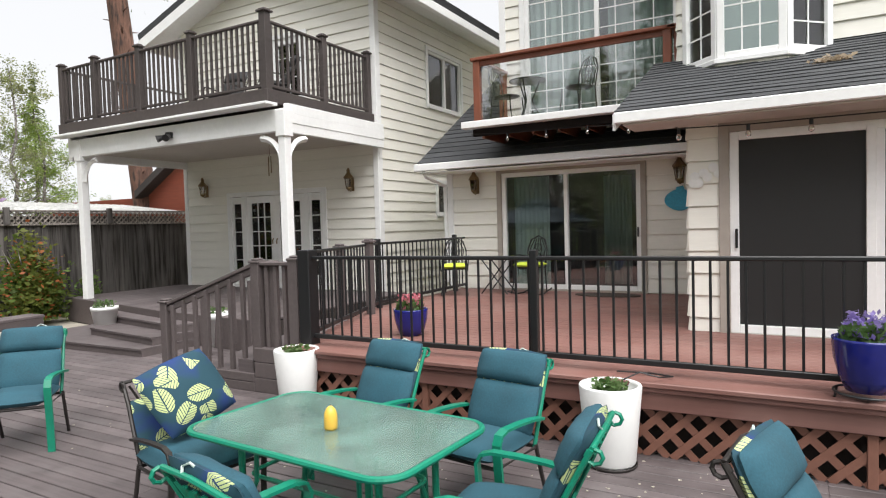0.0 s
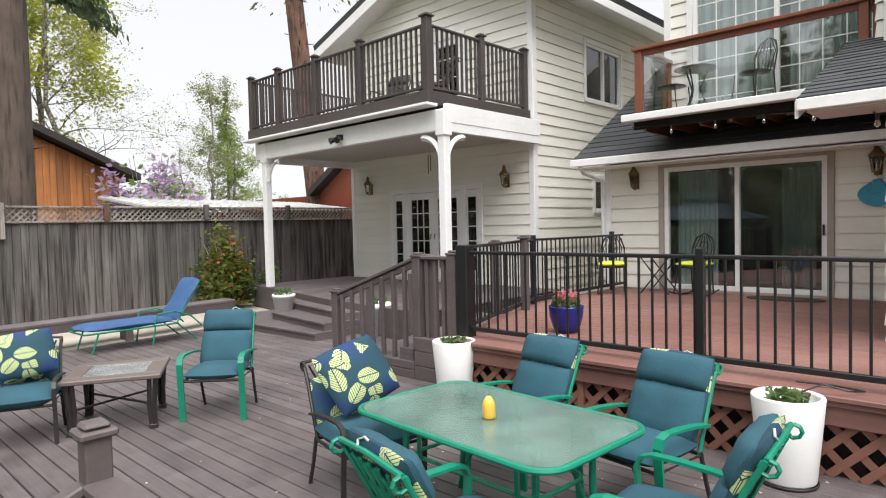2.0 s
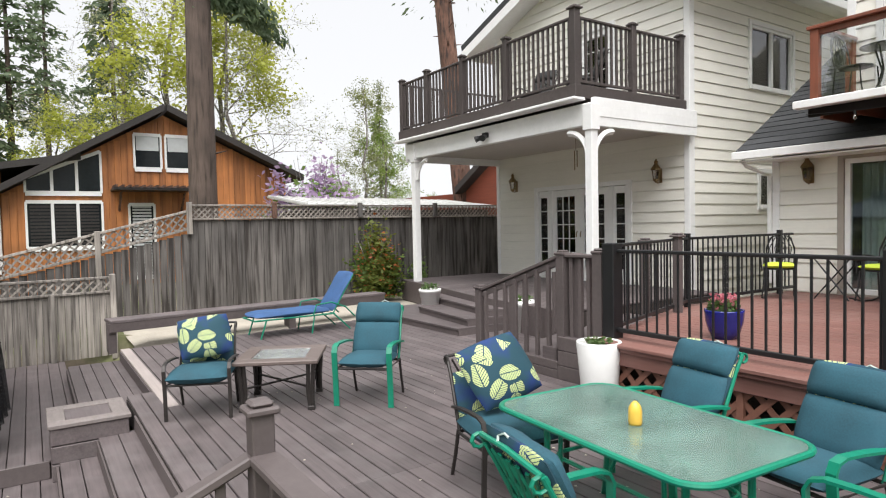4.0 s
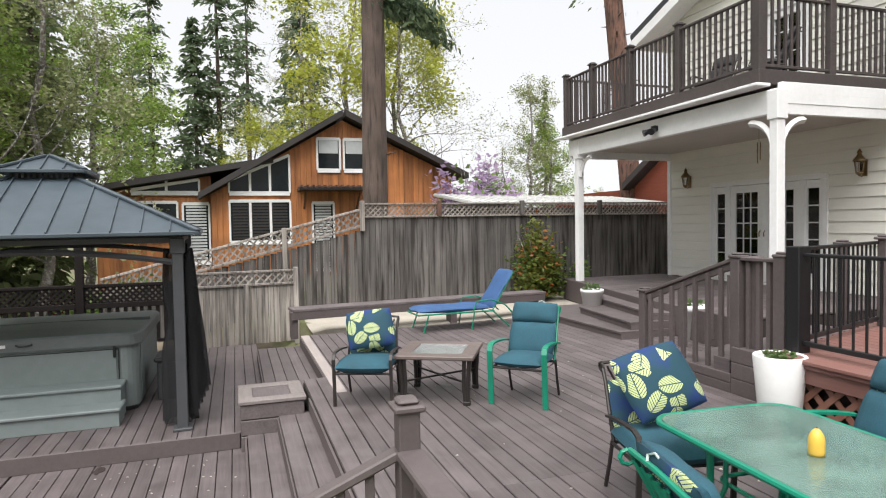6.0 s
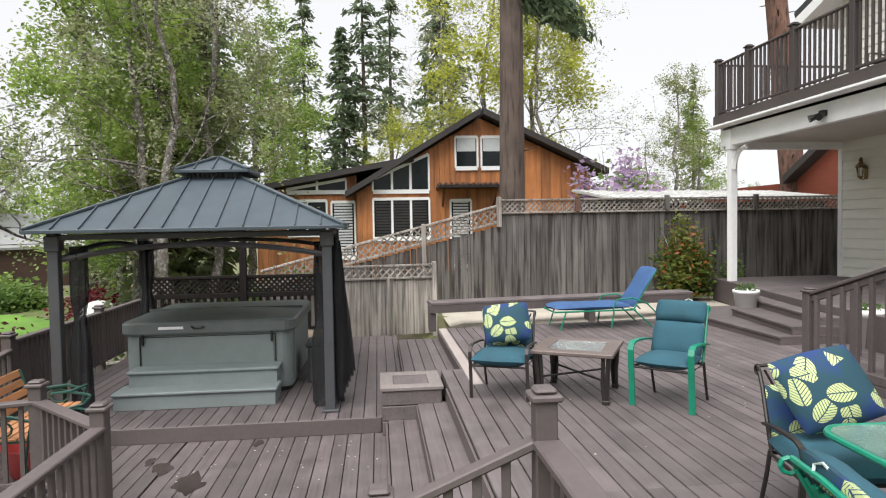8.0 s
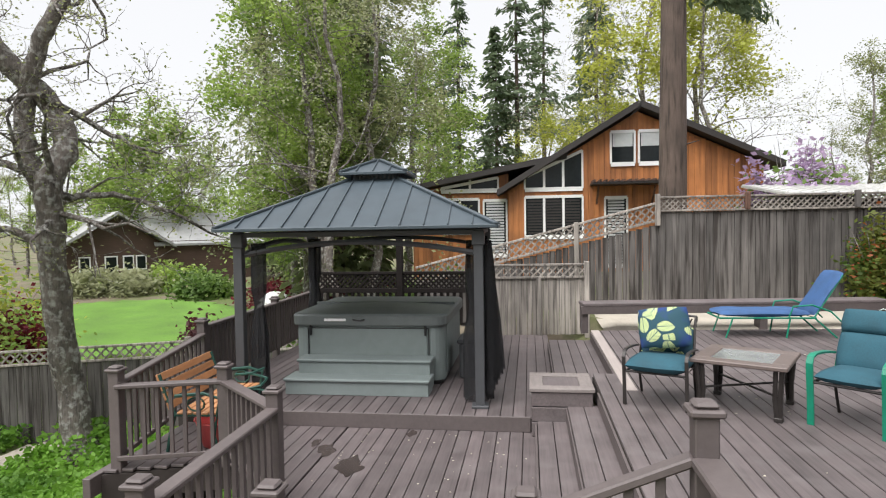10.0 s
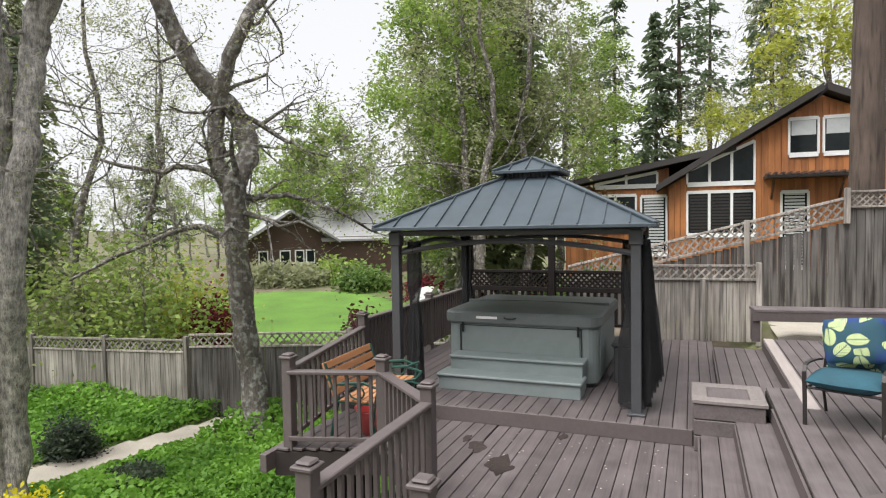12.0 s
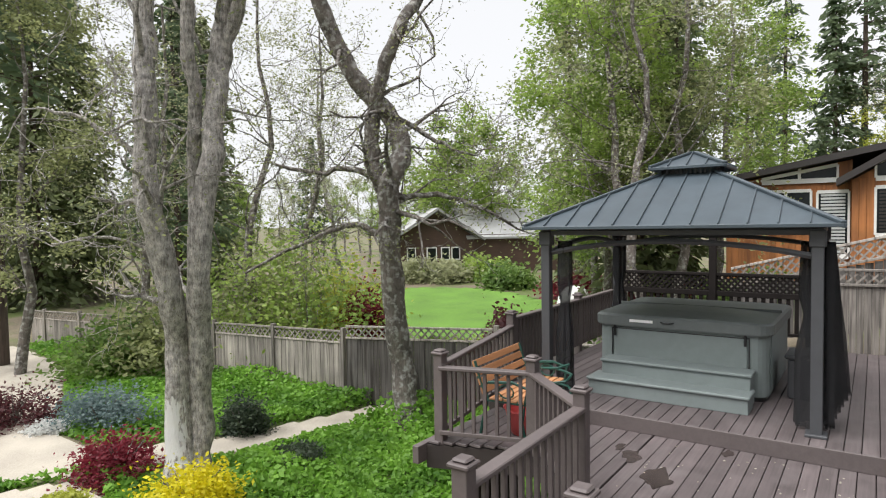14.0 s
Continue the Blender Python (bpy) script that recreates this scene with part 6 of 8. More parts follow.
lantern(-12.08, WY, 2.72, 0, "aged brass lantern beside the porch doors")
lantern(-7.79, WY, 2.66, 0, "aged brass lantern beside the porch doors")
lantern(-5.04, Y1, 2.47, 0, "aged brass lantern beside the patio slider")
lantern(-1.50, Y1, 2.47, 0, "aged brass lantern above a fish ornament")
lantern(-9.9, WY, 6.0, 0, "aged brass lantern under the gable")

fish = thing("fish_ornament", "turquoise fish-shaped metal wall ornament", "ornament")
s = Shape()
m = Matrix.Translation((-1.52, Y1 - 0.05, 2.07)) @ Matrix.Rotation(radians(90), 4, "X")
body = [(0.20 * math.cos(a) - 0.02, 0.17 * math.sin(a) * (1 + 0.2 * math.cos(a))) for a in [k * math.pi / 10 for k in range(20)]]
s.prism(body, -0.015, 0.015, m)
s.prism([(0.15, 0.0), (0.28, -0.16), (0.25, 0.0), (0.28, 0.16)], -0.012, 0.012, m)
part("body", s, TURQ, fish)
part("fin", Shape().prism([(-0.05, 0.1), (0.1, 0.1), (0.06, 0.22), (-0.04, 0.2)], -0.008, 0.02, m), TURQ, fish)
orn = thing("floral_ornament", "pale metal flower spray on the siding", "ornament")
s = Shape()
for k in range(9):
    a = k * 0.7
    s.lathe([(0.0, 0), (0.045, 0.004), (0.05, 0.012), (0, 0.016)], 8, (0, 0, 0))
    s.v[-32:] = [(-0.74 + 0.16 * math.cos(a * 1.9) + p[0], Y2 - 0.03 - p[2], 2.22 + 0.08 * math.sin(a * 2.3) + p[1]) for p in s.v[-32:]]
part("petals", s, CERAMIC, orn)

spot = thing("floodlight", "dark twin floodlight under the balcony", "lamp")
part("mount", Shape().box((-9.72, 7.30, 3.46), (-9.60, 7.385, 3.56), 0.008), BLACK, spot)
for dx in (-0.11, 0.11):
    part("lamp_head", Shape().tube([(-9.66 + dx * 0.5, 7.30, 3.48), (-9.66 + dx, 7.18, 3.43)], [0.035, 0.065], 10), BLACK, spot)
chime = thing("wind_chime", "thin hanging wind chime under the porch ceiling", "wind chime")
part("tubes", Shape().tube([(-8.2, 8.3, 3.5), (-8.2, 8.3, 3.1)], 0.004, 5).tube([(-8.23, 8.3, 3.1), (-8.23, 8.3, 2.75)], 0.01, 6).tube([(-8.17, 8.3, 3.1), (-8.17, 8.3, 2.8)], 0.01, 6), BRASS, chime)

# string lights under the eaves
BULB = glass_mat("bulb_glass", (0.9, 0.88, 0.8))
sl = thing("string_lights", "black string lights with clear bulbs under the eaves", "string lights")
pts = [(-4.6, 9.25, 3.26), (-3.96, 9.25, 3.22), (-3.31, 9.25, 3.21), (-2.66, 9.25, 3.2), (-2.0, 9.0, 3.12), (-1.4, 8.0, 3.0), (-1.0, 6.75, 2.70), (-0.36, 6.75, 2.68), (0.17, 6.75, 2.68), (1.2, 6.75, 2.68)]
part("cable", Shape().tube(pts, 0.007, 5), BLACK, sl)
for p in pts[1:-1]:
    so = part("socket", Shape().tube([p, (p[0], p[1], p[2] - 0.055)], 0.018, 8), BLACK, sl)
    part("bulb", Shape().lathe([(0.012, -0.055), (0.028, -0.085), (0.024, -0.11), (0, -0.125)], 10, p), BULB, so, smooth=True)

# curtains, pale cloths that stand for reflections, and the screen panel
def curtain(x0, x1, y, z0, z1, label):
    s = Shape()
    n = 48
    for z in (z0, z1):
        s.v += [(x0 + (x1 - x0) * k / n, y + 0.035 * math.sin(k * 1.05) + 0.01 * math.sin(k * 2.3), z) for k in range(n + 1)]
    s.f = [(k, k + 1, n + 2 + k, n + 1 + k) for k in range(n)]
    ob = thing("curtain", label, "curtain")
    part("cloth", s, CURTAIN, ob, smooth=True)


curtain(-4.36, -3.70, Y1 + 0.12, RED_Z + 0.05, RED_Z + 2.0, "pale green gathered curtain inside the slider")
curtain(-2.95, -2.45, Y1 + 0.9, RED_Z + 0.05, RED_Z + 2.0, "pale green drawn curtain inside the slider")
# pale cloths added behind the upper panes in place of reflected sky
curtain(-4.0, -2.85, 10.50, 3.5, 5.9, "pale cloth standing for sky reflected in the upper window")
curtain(-2.7, -1.6, 10.75, 3.5, 5.9, "pale cloth standing for sky reflected in the upper window")
# cloth and panel added behind dark panes to lighten them like reflections
curtain(WX0 + 2.05, WX0 + 3.75, WY + 0.28, PORCH_Z + 0.1, PORCH_Z + 2.0, "grey-green cloth added to lighten the french door panes")
setting("wing_pane_reflection", Shape().box((WX1 - 0.24, WY + 2.02, 4.45), (WX1 - 0.22, WY + 3.62, 5.75), 0.004), CURTAIN, "pale panel standing for reflection in the wing window", "blind")
scr = thing("screen_panel", "dark insect screen on the near slider", "screen")
part("mesh", Shape().box((-0.47, Y2 + 0.012, RED_Z + 0.09), (0.66, Y2 + 0.016, RED_Z + 1.99)), SCREENMESH, scr)
part("handle", Shape().box((-0.50, Y2 - 0.05, RED_Z + 0.88), (-0.475, Y2 - 0.02, RED_Z + 1.08), 0.006), BLACK, scr)
part("screen_frame", Shape().box((0.62, Y2 - 0.03, RED_Z + 0.02), (0.70, Y2 + 0.05, RED_Z + 2.02), 0.004), TRIM, scr)
hd = thing("door_pull", "black pull handle on the patio slider", "handle")
part("grip", Shape().box((-2.17, Y1 - 0.05, RED_Z + 0.92), (-2.145, Y1 - 0.02, RED_Z + 1.08), 0.006), BLACK, hd)
mt = thing("doormat", "dark oval doormat at the slider", "mat")
part("mat", Shape().prism([(-2.56 + 0.52 * math.cos(a), 9.86 + 0.24 * math.sin(a)) for a in [k * math.pi / 16 for k in range(32)]], RED_Z, RED_Z + 0.015), SOIL, mt)


# ---- bistro sets ----
def bistro_chair(m, label, group, padmat=None, rocker=False):
    ob = thing("bistro_chair", label, "chair", group, m)
    for sx in (-1, 1):
        part("front_leg", Shape().tube([(sx * 0.19, -0.18, 0.44), (sx * 0.2, -0.2, 0.2), (sx * 0.22, -0.24, 0.02)], 0.011, 6), BLACK, ob)
        part("back_leg", Shape().tube([(sx * 0.18, 0.22, 0.02), (sx * 0.18, 0.18, 0.44), (sx * 0.19, 0.24, 0.75), (sx * 0.12, 0.27, 0.92)], 0.011, 6), BLACK, ob)
        if rocker:
            part("rocker", Shape().tube([(sx * 0.21, -0.36, 0.07), (sx * 0.21, -0.1, 0.012), (sx * 0.2, 0.1, 0.012), (sx * 0.19, 0.36, 0.08)], 0.011, 6), BLACK, ob)
            part("armrest", Shape().tube([(sx * 0.22, -0.2, 0.42), (sx * 0.24, -0.2, 0.62), (sx * 0.24, 0.0, 0.66), (sx * 0.19, 0.22, 0.62)], 0.011, 6), BLACK, ob)
    part("seat", Shape().lathe([(0, 0.44), (0.21, 0.44), (0.22, 0.45), (0.21, 0.46), (0, 0.465)], 20), BLACK, ob, smooth=True)
    if padmat:
        part("seat_pad", pad(0.44, 0.44, 0.09, pose(0, 0, 0.50), puff=0.4), padmat, ob, smooth=True)
    s = Shape().tube([(-0.19, 0.24, 0.72), (-0.14, 0.27, 0.90), (0, 0.285, 0.97), (0.14, 0.27, 0.90), (0.19, 0.24, 0.72)], 0.011, 6)
    for k in range(-2, 3):
        s.tube([(k * 0.05, 0.2, 0.47), (k * 0.075, 0.25, 0.75), (k * 0.03, 0.28, 0.93)], 0.008, 5)
    for z in (0.62, 0.78):
        s.tube([(0.06 * math.cos(a), 0.225 + (z - 0.5) * 0.13, z + 0.06 * math.sin(a)) for a in [k * math.pi / 6 for k in range(13)]], 0.008, 5)
    part("backrest", s, BLACK, ob)
    return ob


def bistro_table(m, label, r=0.3, h=0.7, folding=False):
    ob = thing("bistro_table", label, "table", m=m)
    part("tabletop", Shape().lathe([(0, h - 0.02), (r, h - 0.02), (r + 0.01, h - 0.01), (r, h), (0, h)], 28), BLACK, ob)
    if folding:
        for sy in (-1, 1):
            for sx in (-1, 1):
                part("leg", Shape().tube([(sx * 0.24, sy * 0.18, 0.0), (-sx * 0.24, sy * 0.18, h - 0.02)], 0.011, 6), BLACK, ob)
    else:
        for k in range(3):
            a = k * 2.094 + 0.5
            part("leg", Shape().tube([(0.2 * math.cos(a), 0.2 * math.sin(a), h - 0.02), (0.07 * math.cos(a), 0.07 * math.sin(a), h * 0.5), (0.12 * math.cos(a), 0.12 * math.sin(a), 0.2), (0.26 * math.cos(a), 0.26 * math.sin(a), 0.0)], 0.013, 6), BLACK, ob)
    return ob


bistro_chair(pose(-4.98, 9.25, RED_Z, 0, 0, 25), "black wire rocking chair with a lime seat pad", "rocking chairs", LIME, True)
bistro_chair(pose(-3.80, 9.70, RED_Z, 0, 0, -12), "black wire rocking chair with a lime seat pad", "rocking chairs", LIME, True)
bistro_table(pose(-4.40, 9.75, RED_Z), "small black folding table between rocking chairs", 0.25, 0.62, True)
FZ = CZ + 0.1
bistro_table(pose(-3.78, 9.72, FZ), "black cast-metal bistro table on the balcony", 0.3, 0.66)
bistro_chair(pose(-4.18, 9.78, FZ, 0, 0, 80), "black cast-metal bistro chair on the balcony", "balcony bistro chairs")
bistro_chair(pose(-2.93, 9.75, FZ, 0, 0, -25), "black cast-metal bistro chair on the balcony", "balcony bistro chairs")
for x, y, r in ((-8.3, 8.6, -40), (-9.7, 8.7, 10)):
    patio_chair(pose(x, y, BZ + 0.16, 0, 0, r), "dark cushioned chair behind the balcony railing", DARKFRAME, SCREENMESH, SCREENMESH, "balcony chairs", back_print=False)

# ---- garden bench in the nook ----
gb = thing("garden_bench", "orange wood slat bench with green cast-iron ends", "bench", m=pose(-6.42, -3.44, -0.51, 0, 0, 183))
for k in range(4):
    piece("back_slat", block(BENCHWOOD, (1.2, 0.022, 0.075)), gb, pose(0, 0.265 + 0.035 * k, 0.50 + 0.095 * k, -20))
for k in range(5):
    piece("seat_slat", block(BENCHWOOD, (1.2, 0.07, 0.025)), gb, pose(0, -0.2 + 0.085 * k, 0.43))
IRON = mat("green_cast_iron", (0.012, 0.06, 0.045), 0.5, vary=0.2, bump=0.2)
for sx in (-1, 1):
    x = sx * 0.58
    e = Shape().tube([(x, -0.25, 0.0), (x, -0.2, 0.2), (x, -0.24, 0.41), (x, 0.2, 0.41), (x, 0.26, 0.2), (x, 0.3, 0.0)], 0.02, 6)
    e.tube([(x, -0.24, 0.41), (x, -0.27, 0.58), (x, -0.1, 0.63), (x, 0.2, 0.6)], 0.018, 6)
    e.tube([(x, 0.2, 0.41), (x, 0.3, 0.6), (x, 0.36, 0.82)], 0.018, 6)
    e.tube([(x, -0.02 + 0.09 * math.cos(a), 0.52 + 0.07 * math.sin(a)) for a in [k * 0.6 for k in range(11)]], 0.01, 5)
    part("end_frame", e, IRON, gb)
hose = thing("garden_hose", "green coiled garden hose beside the bench", "hose")
part("coil", Shape().tube([(-6.55 + (0.16 + 0.02 * math.sin(k)) * math.cos(k * 0.45), -3.12 + (0.16 + 0.02 * math.cos(2 * k)) * math.sin(k * 0.45), -0.48 + 0.012 * k) for k in range(60)], 0.014, 6), IRON, hose)
tote = thing("toy_tub", "faded red plastic tub under the bench", "tub")
part("body", Shape().lathe([(0, 0), (0.2, 0), (0.27, 0.26), (0.29, 0.28), (0.26, 0.28), (0.2, 0.05), (0, 0.05)], 20, (-6.2, -3.3, -0.505)), PINK, tote, smooth=True)

# wet patches on the lower deck
WET = mat("wet_composite", (0.05, 0.038, 0.035), 0.25, vary=0.3, bump=0.1)
for x, y, r, sd in ((-5.70, -1.76, 0.17, 1), (-6.1, -2.12, 0.13, 2), (-6.68, -1.33, 0.07, 3), (-6.3, -2.3, 0.07, 4)):
    rnd = random.Random(sd)
    ph = [rnd.uniform(0, 6.28) for _ in range(3)]
    blob = [(x + r * (1 + 0.25 * math.sin(2 * a + ph[0]) + 0.2 * math.sin(3 * a + ph[1]) + 0.12 * math.sin(7 * a + ph[2])) * math.cos(a) * 1.2,
             y + r * 0.7 * (1 + 0.25 * math.sin(2 * a + ph[1]) + 0.15 * math.sin(5 * a + ph[0])) * math.sin(a)) for a in [k * math.pi / 20 for k in range(40)]]
    setting("wet_patch", Shape().prism(blob, -0.512, -0.5065), WET, "dark wet patch soaked into the boards", "stain")

# petals and crumbs of bark blown over the decks
CRUMB = mat("dry_petal_crumbs", (0.5, 0.46, 0.38), 0.9, vary=0.3, bump=0.0)
rnd = random.Random(21)
s = Shape()
for k in range(260):
    x, y, z = ((rnd.uniform(-6.7, -3.2), rnd.uniform(-2.0, 0.0), -0.508) if k < 110 else (rnd.uniform(-9.5, -0.2), rnd.uniform(1.2, 4.5), 0.002) if k < 220 else (rnd.uniform(-1.5, 0.5), rnd.uniform(3.9, 4.6), 0.002))
    a, q = rnd.uniform(0, 6.28), rnd.uniform(0.005, 0.014)
    s.prism([(x + q * math.cos(a + 2.1 * i) * (1.6 if i == 0 else 0.7), y + q * math.sin(a + 2.1 * i)) for i in range(3)], z, z + 0.004)
tagged(part("deck_crumbs", s, CRUMB), "pale petals and bark crumbs scattered on the deck", "litter", kind="stuff")

# ---- trees ----
def quad_mesh(name, centers, u, v, material):
    """Many small four-cornered leaves as one mesh: centre, half-length and half-width vectors."""
    c, u, v = (np.asarray(a, dtype=np.float32) for a in (centers, u, v))
    n = len(c)
    co = np.empty((n, 4, 3), np.float32)
    co[:, 0], co[:, 1], co[:, 2], co[:, 3] = c - u, c + v - u * 0.1, c + u, c - v - u * 0.1
    me = bpy.data.meshes.new(name)
    me.vertices.add(4 * n)
    me.vertices.foreach_set("co", co.ravel())
    me.loops.add(4 * n)
    me.loops.foreach_set("vertex_index", np.arange(4 * n, dtype=np.int32))
    me.polygons.add(n)
    me.polygons.foreach_set("loop_start", np.arange(0, 4 * n, 4, dtype=np.int32))
    me.polygons.foreach_set("loop_total", np.full(n, 4, dtype=np.int32))
    me.update(calc_edges=True)
    me.materials.append(material)
    return me


def leaves(rng, centers, size, material, name="crown", flat=0.5, ratio=0.55):
    """Leaves with chance turns at the given places."""
    c = np.asarray(centers, dtype=np.float32)
    n = len(c)
    d = rng.normal(size=(n, 3)) * (1, 1, flat)
    d /= np.linalg.norm(d, axis=1)[:, None] + 1e-6
    e = np.cross(d, rng.normal(size=(n, 3)))
    e /= np.linalg.norm(e, axis=1)[:, None] + 1e-6
    s = (size * rng.uniform(0.6, 1.3, n))[:, None]
    return quad_mesh(name, c, d * s, e * s * ratio, material)


def branch_out(rng, shape, tips, start, direction, length, radius, level, sides=6, wander=0.25, lift=0.05, kids=(3, 5), ratio=0.62, spread=0.9):
    """A limb that wanders, tapers and forks into smaller ones; its ends are added to tips."""
    steps = 5 if level > 1 else 4
    p, d = np.array(start, float), np.array(direction, float)
    pts, rad = [tuple(p)], [radius]
    marks = []
    for k in range(steps):
        d = d + rng.normal(size=3) * wander + np.array((0, 0, lift))
        d /= np.linalg.norm(d)
        p = p + d * length / steps
        pts.append(tuple(p))
        rad.append(radius * (1 - 0.75 * (k + 1) / steps))
        marks.append((p.copy(), d.copy(), rad[-1]))
    shape.tube(pts, rad, sides if level > 1 else 4, cap=False)
    if level <= 0:
        tips.extend([m[0] for m in marks])
        return
    for _ in range(rng.integers(kids[0], kids[1] + 1)):
        q, e, r = marks[rng.integers(1, steps)]
        f = e + rng.normal(size=3) * spread
        f /= np.linalg.norm(f)
        branch_out(rng, shape, tips, q, f, length * ratio * rng.uniform(0.7, 1.15), max(0.008, r * 0.7), level - 1, sides, wander, lift, kids, ratio, spread)
    tips.append(marks[-1][0])


def broadleaf(seed, height, material, bark, per_tip=9, leaf=0.13, crown_low=0.3, trunk_r=0.22, limbs=14, puff=0.35, width=0.34):
    """Meshes of a broad-leaved tree: trunk with limbs, and a crown of leaves with gaps."""
    rng = np.random.default_rng(seed)
    wood, tips = Shape(), []
    pts, p = [], np.zeros(3)
    n = 9
    for k in range(n + 1):
        pts.append((p[0], p[1], height * 0.92 * k / n))
        p = p + rng.normal(size=3) * height * 0.013
    wood.tube(pts, [trunk_r * (1 - 0.9 * k / n) + 0.02 for k in range(n + 1)], 8, cap=False)
    for k in range(limbs):
        f = crown_low + (0.97 - crown_low) * (k + rng.random()) / limbs
        i = min(n - 1, int(f / 0.92 * n)) if f < 0.92 else n - 1
        a = rng.uniform(0, 6.28)
        reach = height * width * (1.1 - 0.75 * abs(f - 0.5) * 1.6) * rng.uniform(0.7, 1.2)
        d = (math.cos(a), math.sin(a), rng.uniform(0.2, 0.9))
        branch_out(rng, wood, tips, pts[i], np.array(d) / np.linalg.norm(d), reach, trunk_r * 0.35 * (1.1 - f), 2, 5, 0.22, 0.04, (3, 4), 0.6, 0.9)
    tips = np.array(tips)
    c = np.repeat(tips, per_tip, axis=0) + rng.normal(size=(len(tips) * per_tip, 3)) * puff * (1, 1, 0.8)
    me = wood.mesh("trunk", True)
    me.materials.append(bark)
    return me, leaves(rng, c, leaf, material)


def conifer(seed, height, material, bark, low=0.15, reach=0.16, trunk_r=0.2, whorls=34, droop=0.35, spray=0.16, per=18, ragged=0.35):
    """Meshes of a fir or cedar: straight trunk, whorls of drooping boughs, long sprays of needles."""
    rng = np.random.default_rng(seed)
    wood = Shape()
    wood.tube([(0, 0, 0), (0.02, 0.01, height * 0.4), (0, 0.03, height * 0.8), (0, 0, height)], [trunk_r, trunk_r * 0.75, trunk_r * 0.35, 0.02], 8, cap=False)
    cs, us = [], []
    for k in range(whorls):
        f = low + (0.99 - low) * (k + rng.random() * 0.8) / whorls
        z = height * f
        for _ in range(rng.integers(4, 7)):
            a = rng.uniform(0, 6.28)
            g = (f - low) / (1 - low)
            ln = height * reach * (1 - g) ** 0.75 * rng.uniform(1 - ragged, 1.1) * (0.55 + 0.45 * min(1, g * 5 + 0.2)) + 0.15
            out = np.array((math.cos(a), math.sin(a), 0.12))
            pts = [np.array((0, 0, z)) + out * ln * t + np.array((0, 0, -droop * ln * t * t)) for t in (0, 0.35, 0.7, 1.0)]
            wood.tube([tuple(q) for q in pts], [0.03 * trunk_r / 0.2, 0.02, 0.012, 0.006], 4, cap=False)
            m = int(per * (0.4 + ln / (height * reach)))
            t = rng.uniform(0.12, 1.0, m)
            base = np.array((0, 0, z)) + out * (ln * t)[:, None] + np.array((0, 0, -1)) * (droop * ln * t * t)[:, None]
            side = np.cross(out, (0, 0, 1))
            w = rng.normal(size=m) * ln * 0.16 * (1.1 - t * 0.6)
            cs.append(base + side * w[:, None] + rng.normal(size=(m, 3)) * (0.05, 0.05, 0.12) * height / 14)
            us.append(out * 0.6 + side * np.sign(w)[:, None] * 0.6 + np.array((0, 0, -0.45)) + rng.normal(size=(m, 3)) * 0.3)
    c, u = np.concatenate(cs), np.concatenate(us)
    u /= np.linalg.norm(u, axis=1)[:, None]
    s = (spray * height / 14 * rng.uniform(0.6, 1.4, len(c)))[:, None]
    v = np.cross(u, rng.normal(size=u.shape))
    v /= np.linalg.norm(v, axis=1)[:, None]
    me = wood.mesh("trunk", True)
    me.materials.append(bark)
    return me, quad_mesh("crown", c, u * s, v * s * 0.38, material)


def spot_at(bearing, far):
    """Plan point at a compass-like bearing (degrees from +y towards -x) and a distance from the deck stairs."""
    return (-far * math.sin(radians(bearing)), far * math.cos(radians(bearing)))


def plant(kind, meshes, x, y, scale, turn, label, group="", z=None, name="tree"):
    ob = thing(name, label, "tree" if name == "tree" else "shrub", group, Matrix.LocRotScale((x, y, (ground_z(x, y) if z is None else z) - 0.05), Euler((0, 0, radians(turn))), (scale, scale, scale)))
    part("trunk", meshes[0], None, ob)
    part("crown", meshes[1], None, ob)
    return ob


# low tones of SPRING and OLIVE deepened: shade inside the crowns as leaf colour
SPRING = leaf_mat("spring_leaves", (0.11, 0.19, 0.035), (0.42, 0.54, 0.13))
OLIVE = leaf_mat("olive_spring_leaves", (0.13, 0.16, 0.065), (0.42, 0.44, 0.2))
GOLDEN = leaf_mat("yellow_green_leaves", (0.32, 0.36, 0.045), (0.52, 0.53, 0.11))
DEEP = leaf_mat("deep_green_leaves", (0.08, 0.15, 0.035), (0.2, 0.3, 0.07))
FIR = leaf_mat("fir_needles", (0.07, 0.11, 0.06), (0.17, 0.22, 0.115))
CEDARLEAF = leaf_mat("cedar_sprays", (0.13, 0.18, 0.07), (0.28, 0.34, 0.14))
WOODCEDAR = leaf_mat("shaded_cedar_sprays", (0.085, 0.115, 0.05), (0.24, 0.28, 0.12))
GREYGREEN = leaf_mat("grey_green_leaves", (0.26, 0.28, 0.15), (0.45, 0.46, 0.28))

B1 = broadleaf(11, 15, SPRING, BARK, 11, 0.088, 0.24, 0.2, 17, puff=0.22, width=0.2)
B2 = broadleaf(12, 15, OLIVE, BARK, 8, 0.08, 0.2, 0.18, 17, puff=0.22, width=0.2)
B3 = broadleaf(13, 14, GOLDEN, BARK, 9, 0.11, 0.2, 0.2, 17, width=0.24)
B4 = broadleaf(14, 15, GREYGREEN, BARK, 5, 0.055, 0.25, 0.17, 14, puff=0.25, width=0.24)
B5 = broadleaf(15, 12, SPRING, BARK, 14, 0.16, 0.15, 0.2, 22, width=0.36)
C1 = conifer(21, 20, FIR, BARK_FIR, 0.15, 0.19, 0.22, 30, 0.35, 0.2, 24)
C2 = conifer(22, 20, CEDARLEAF, BARK_FIR, 0.08, 0.16, 0.24, 32, 0.6, 0.17, 17)
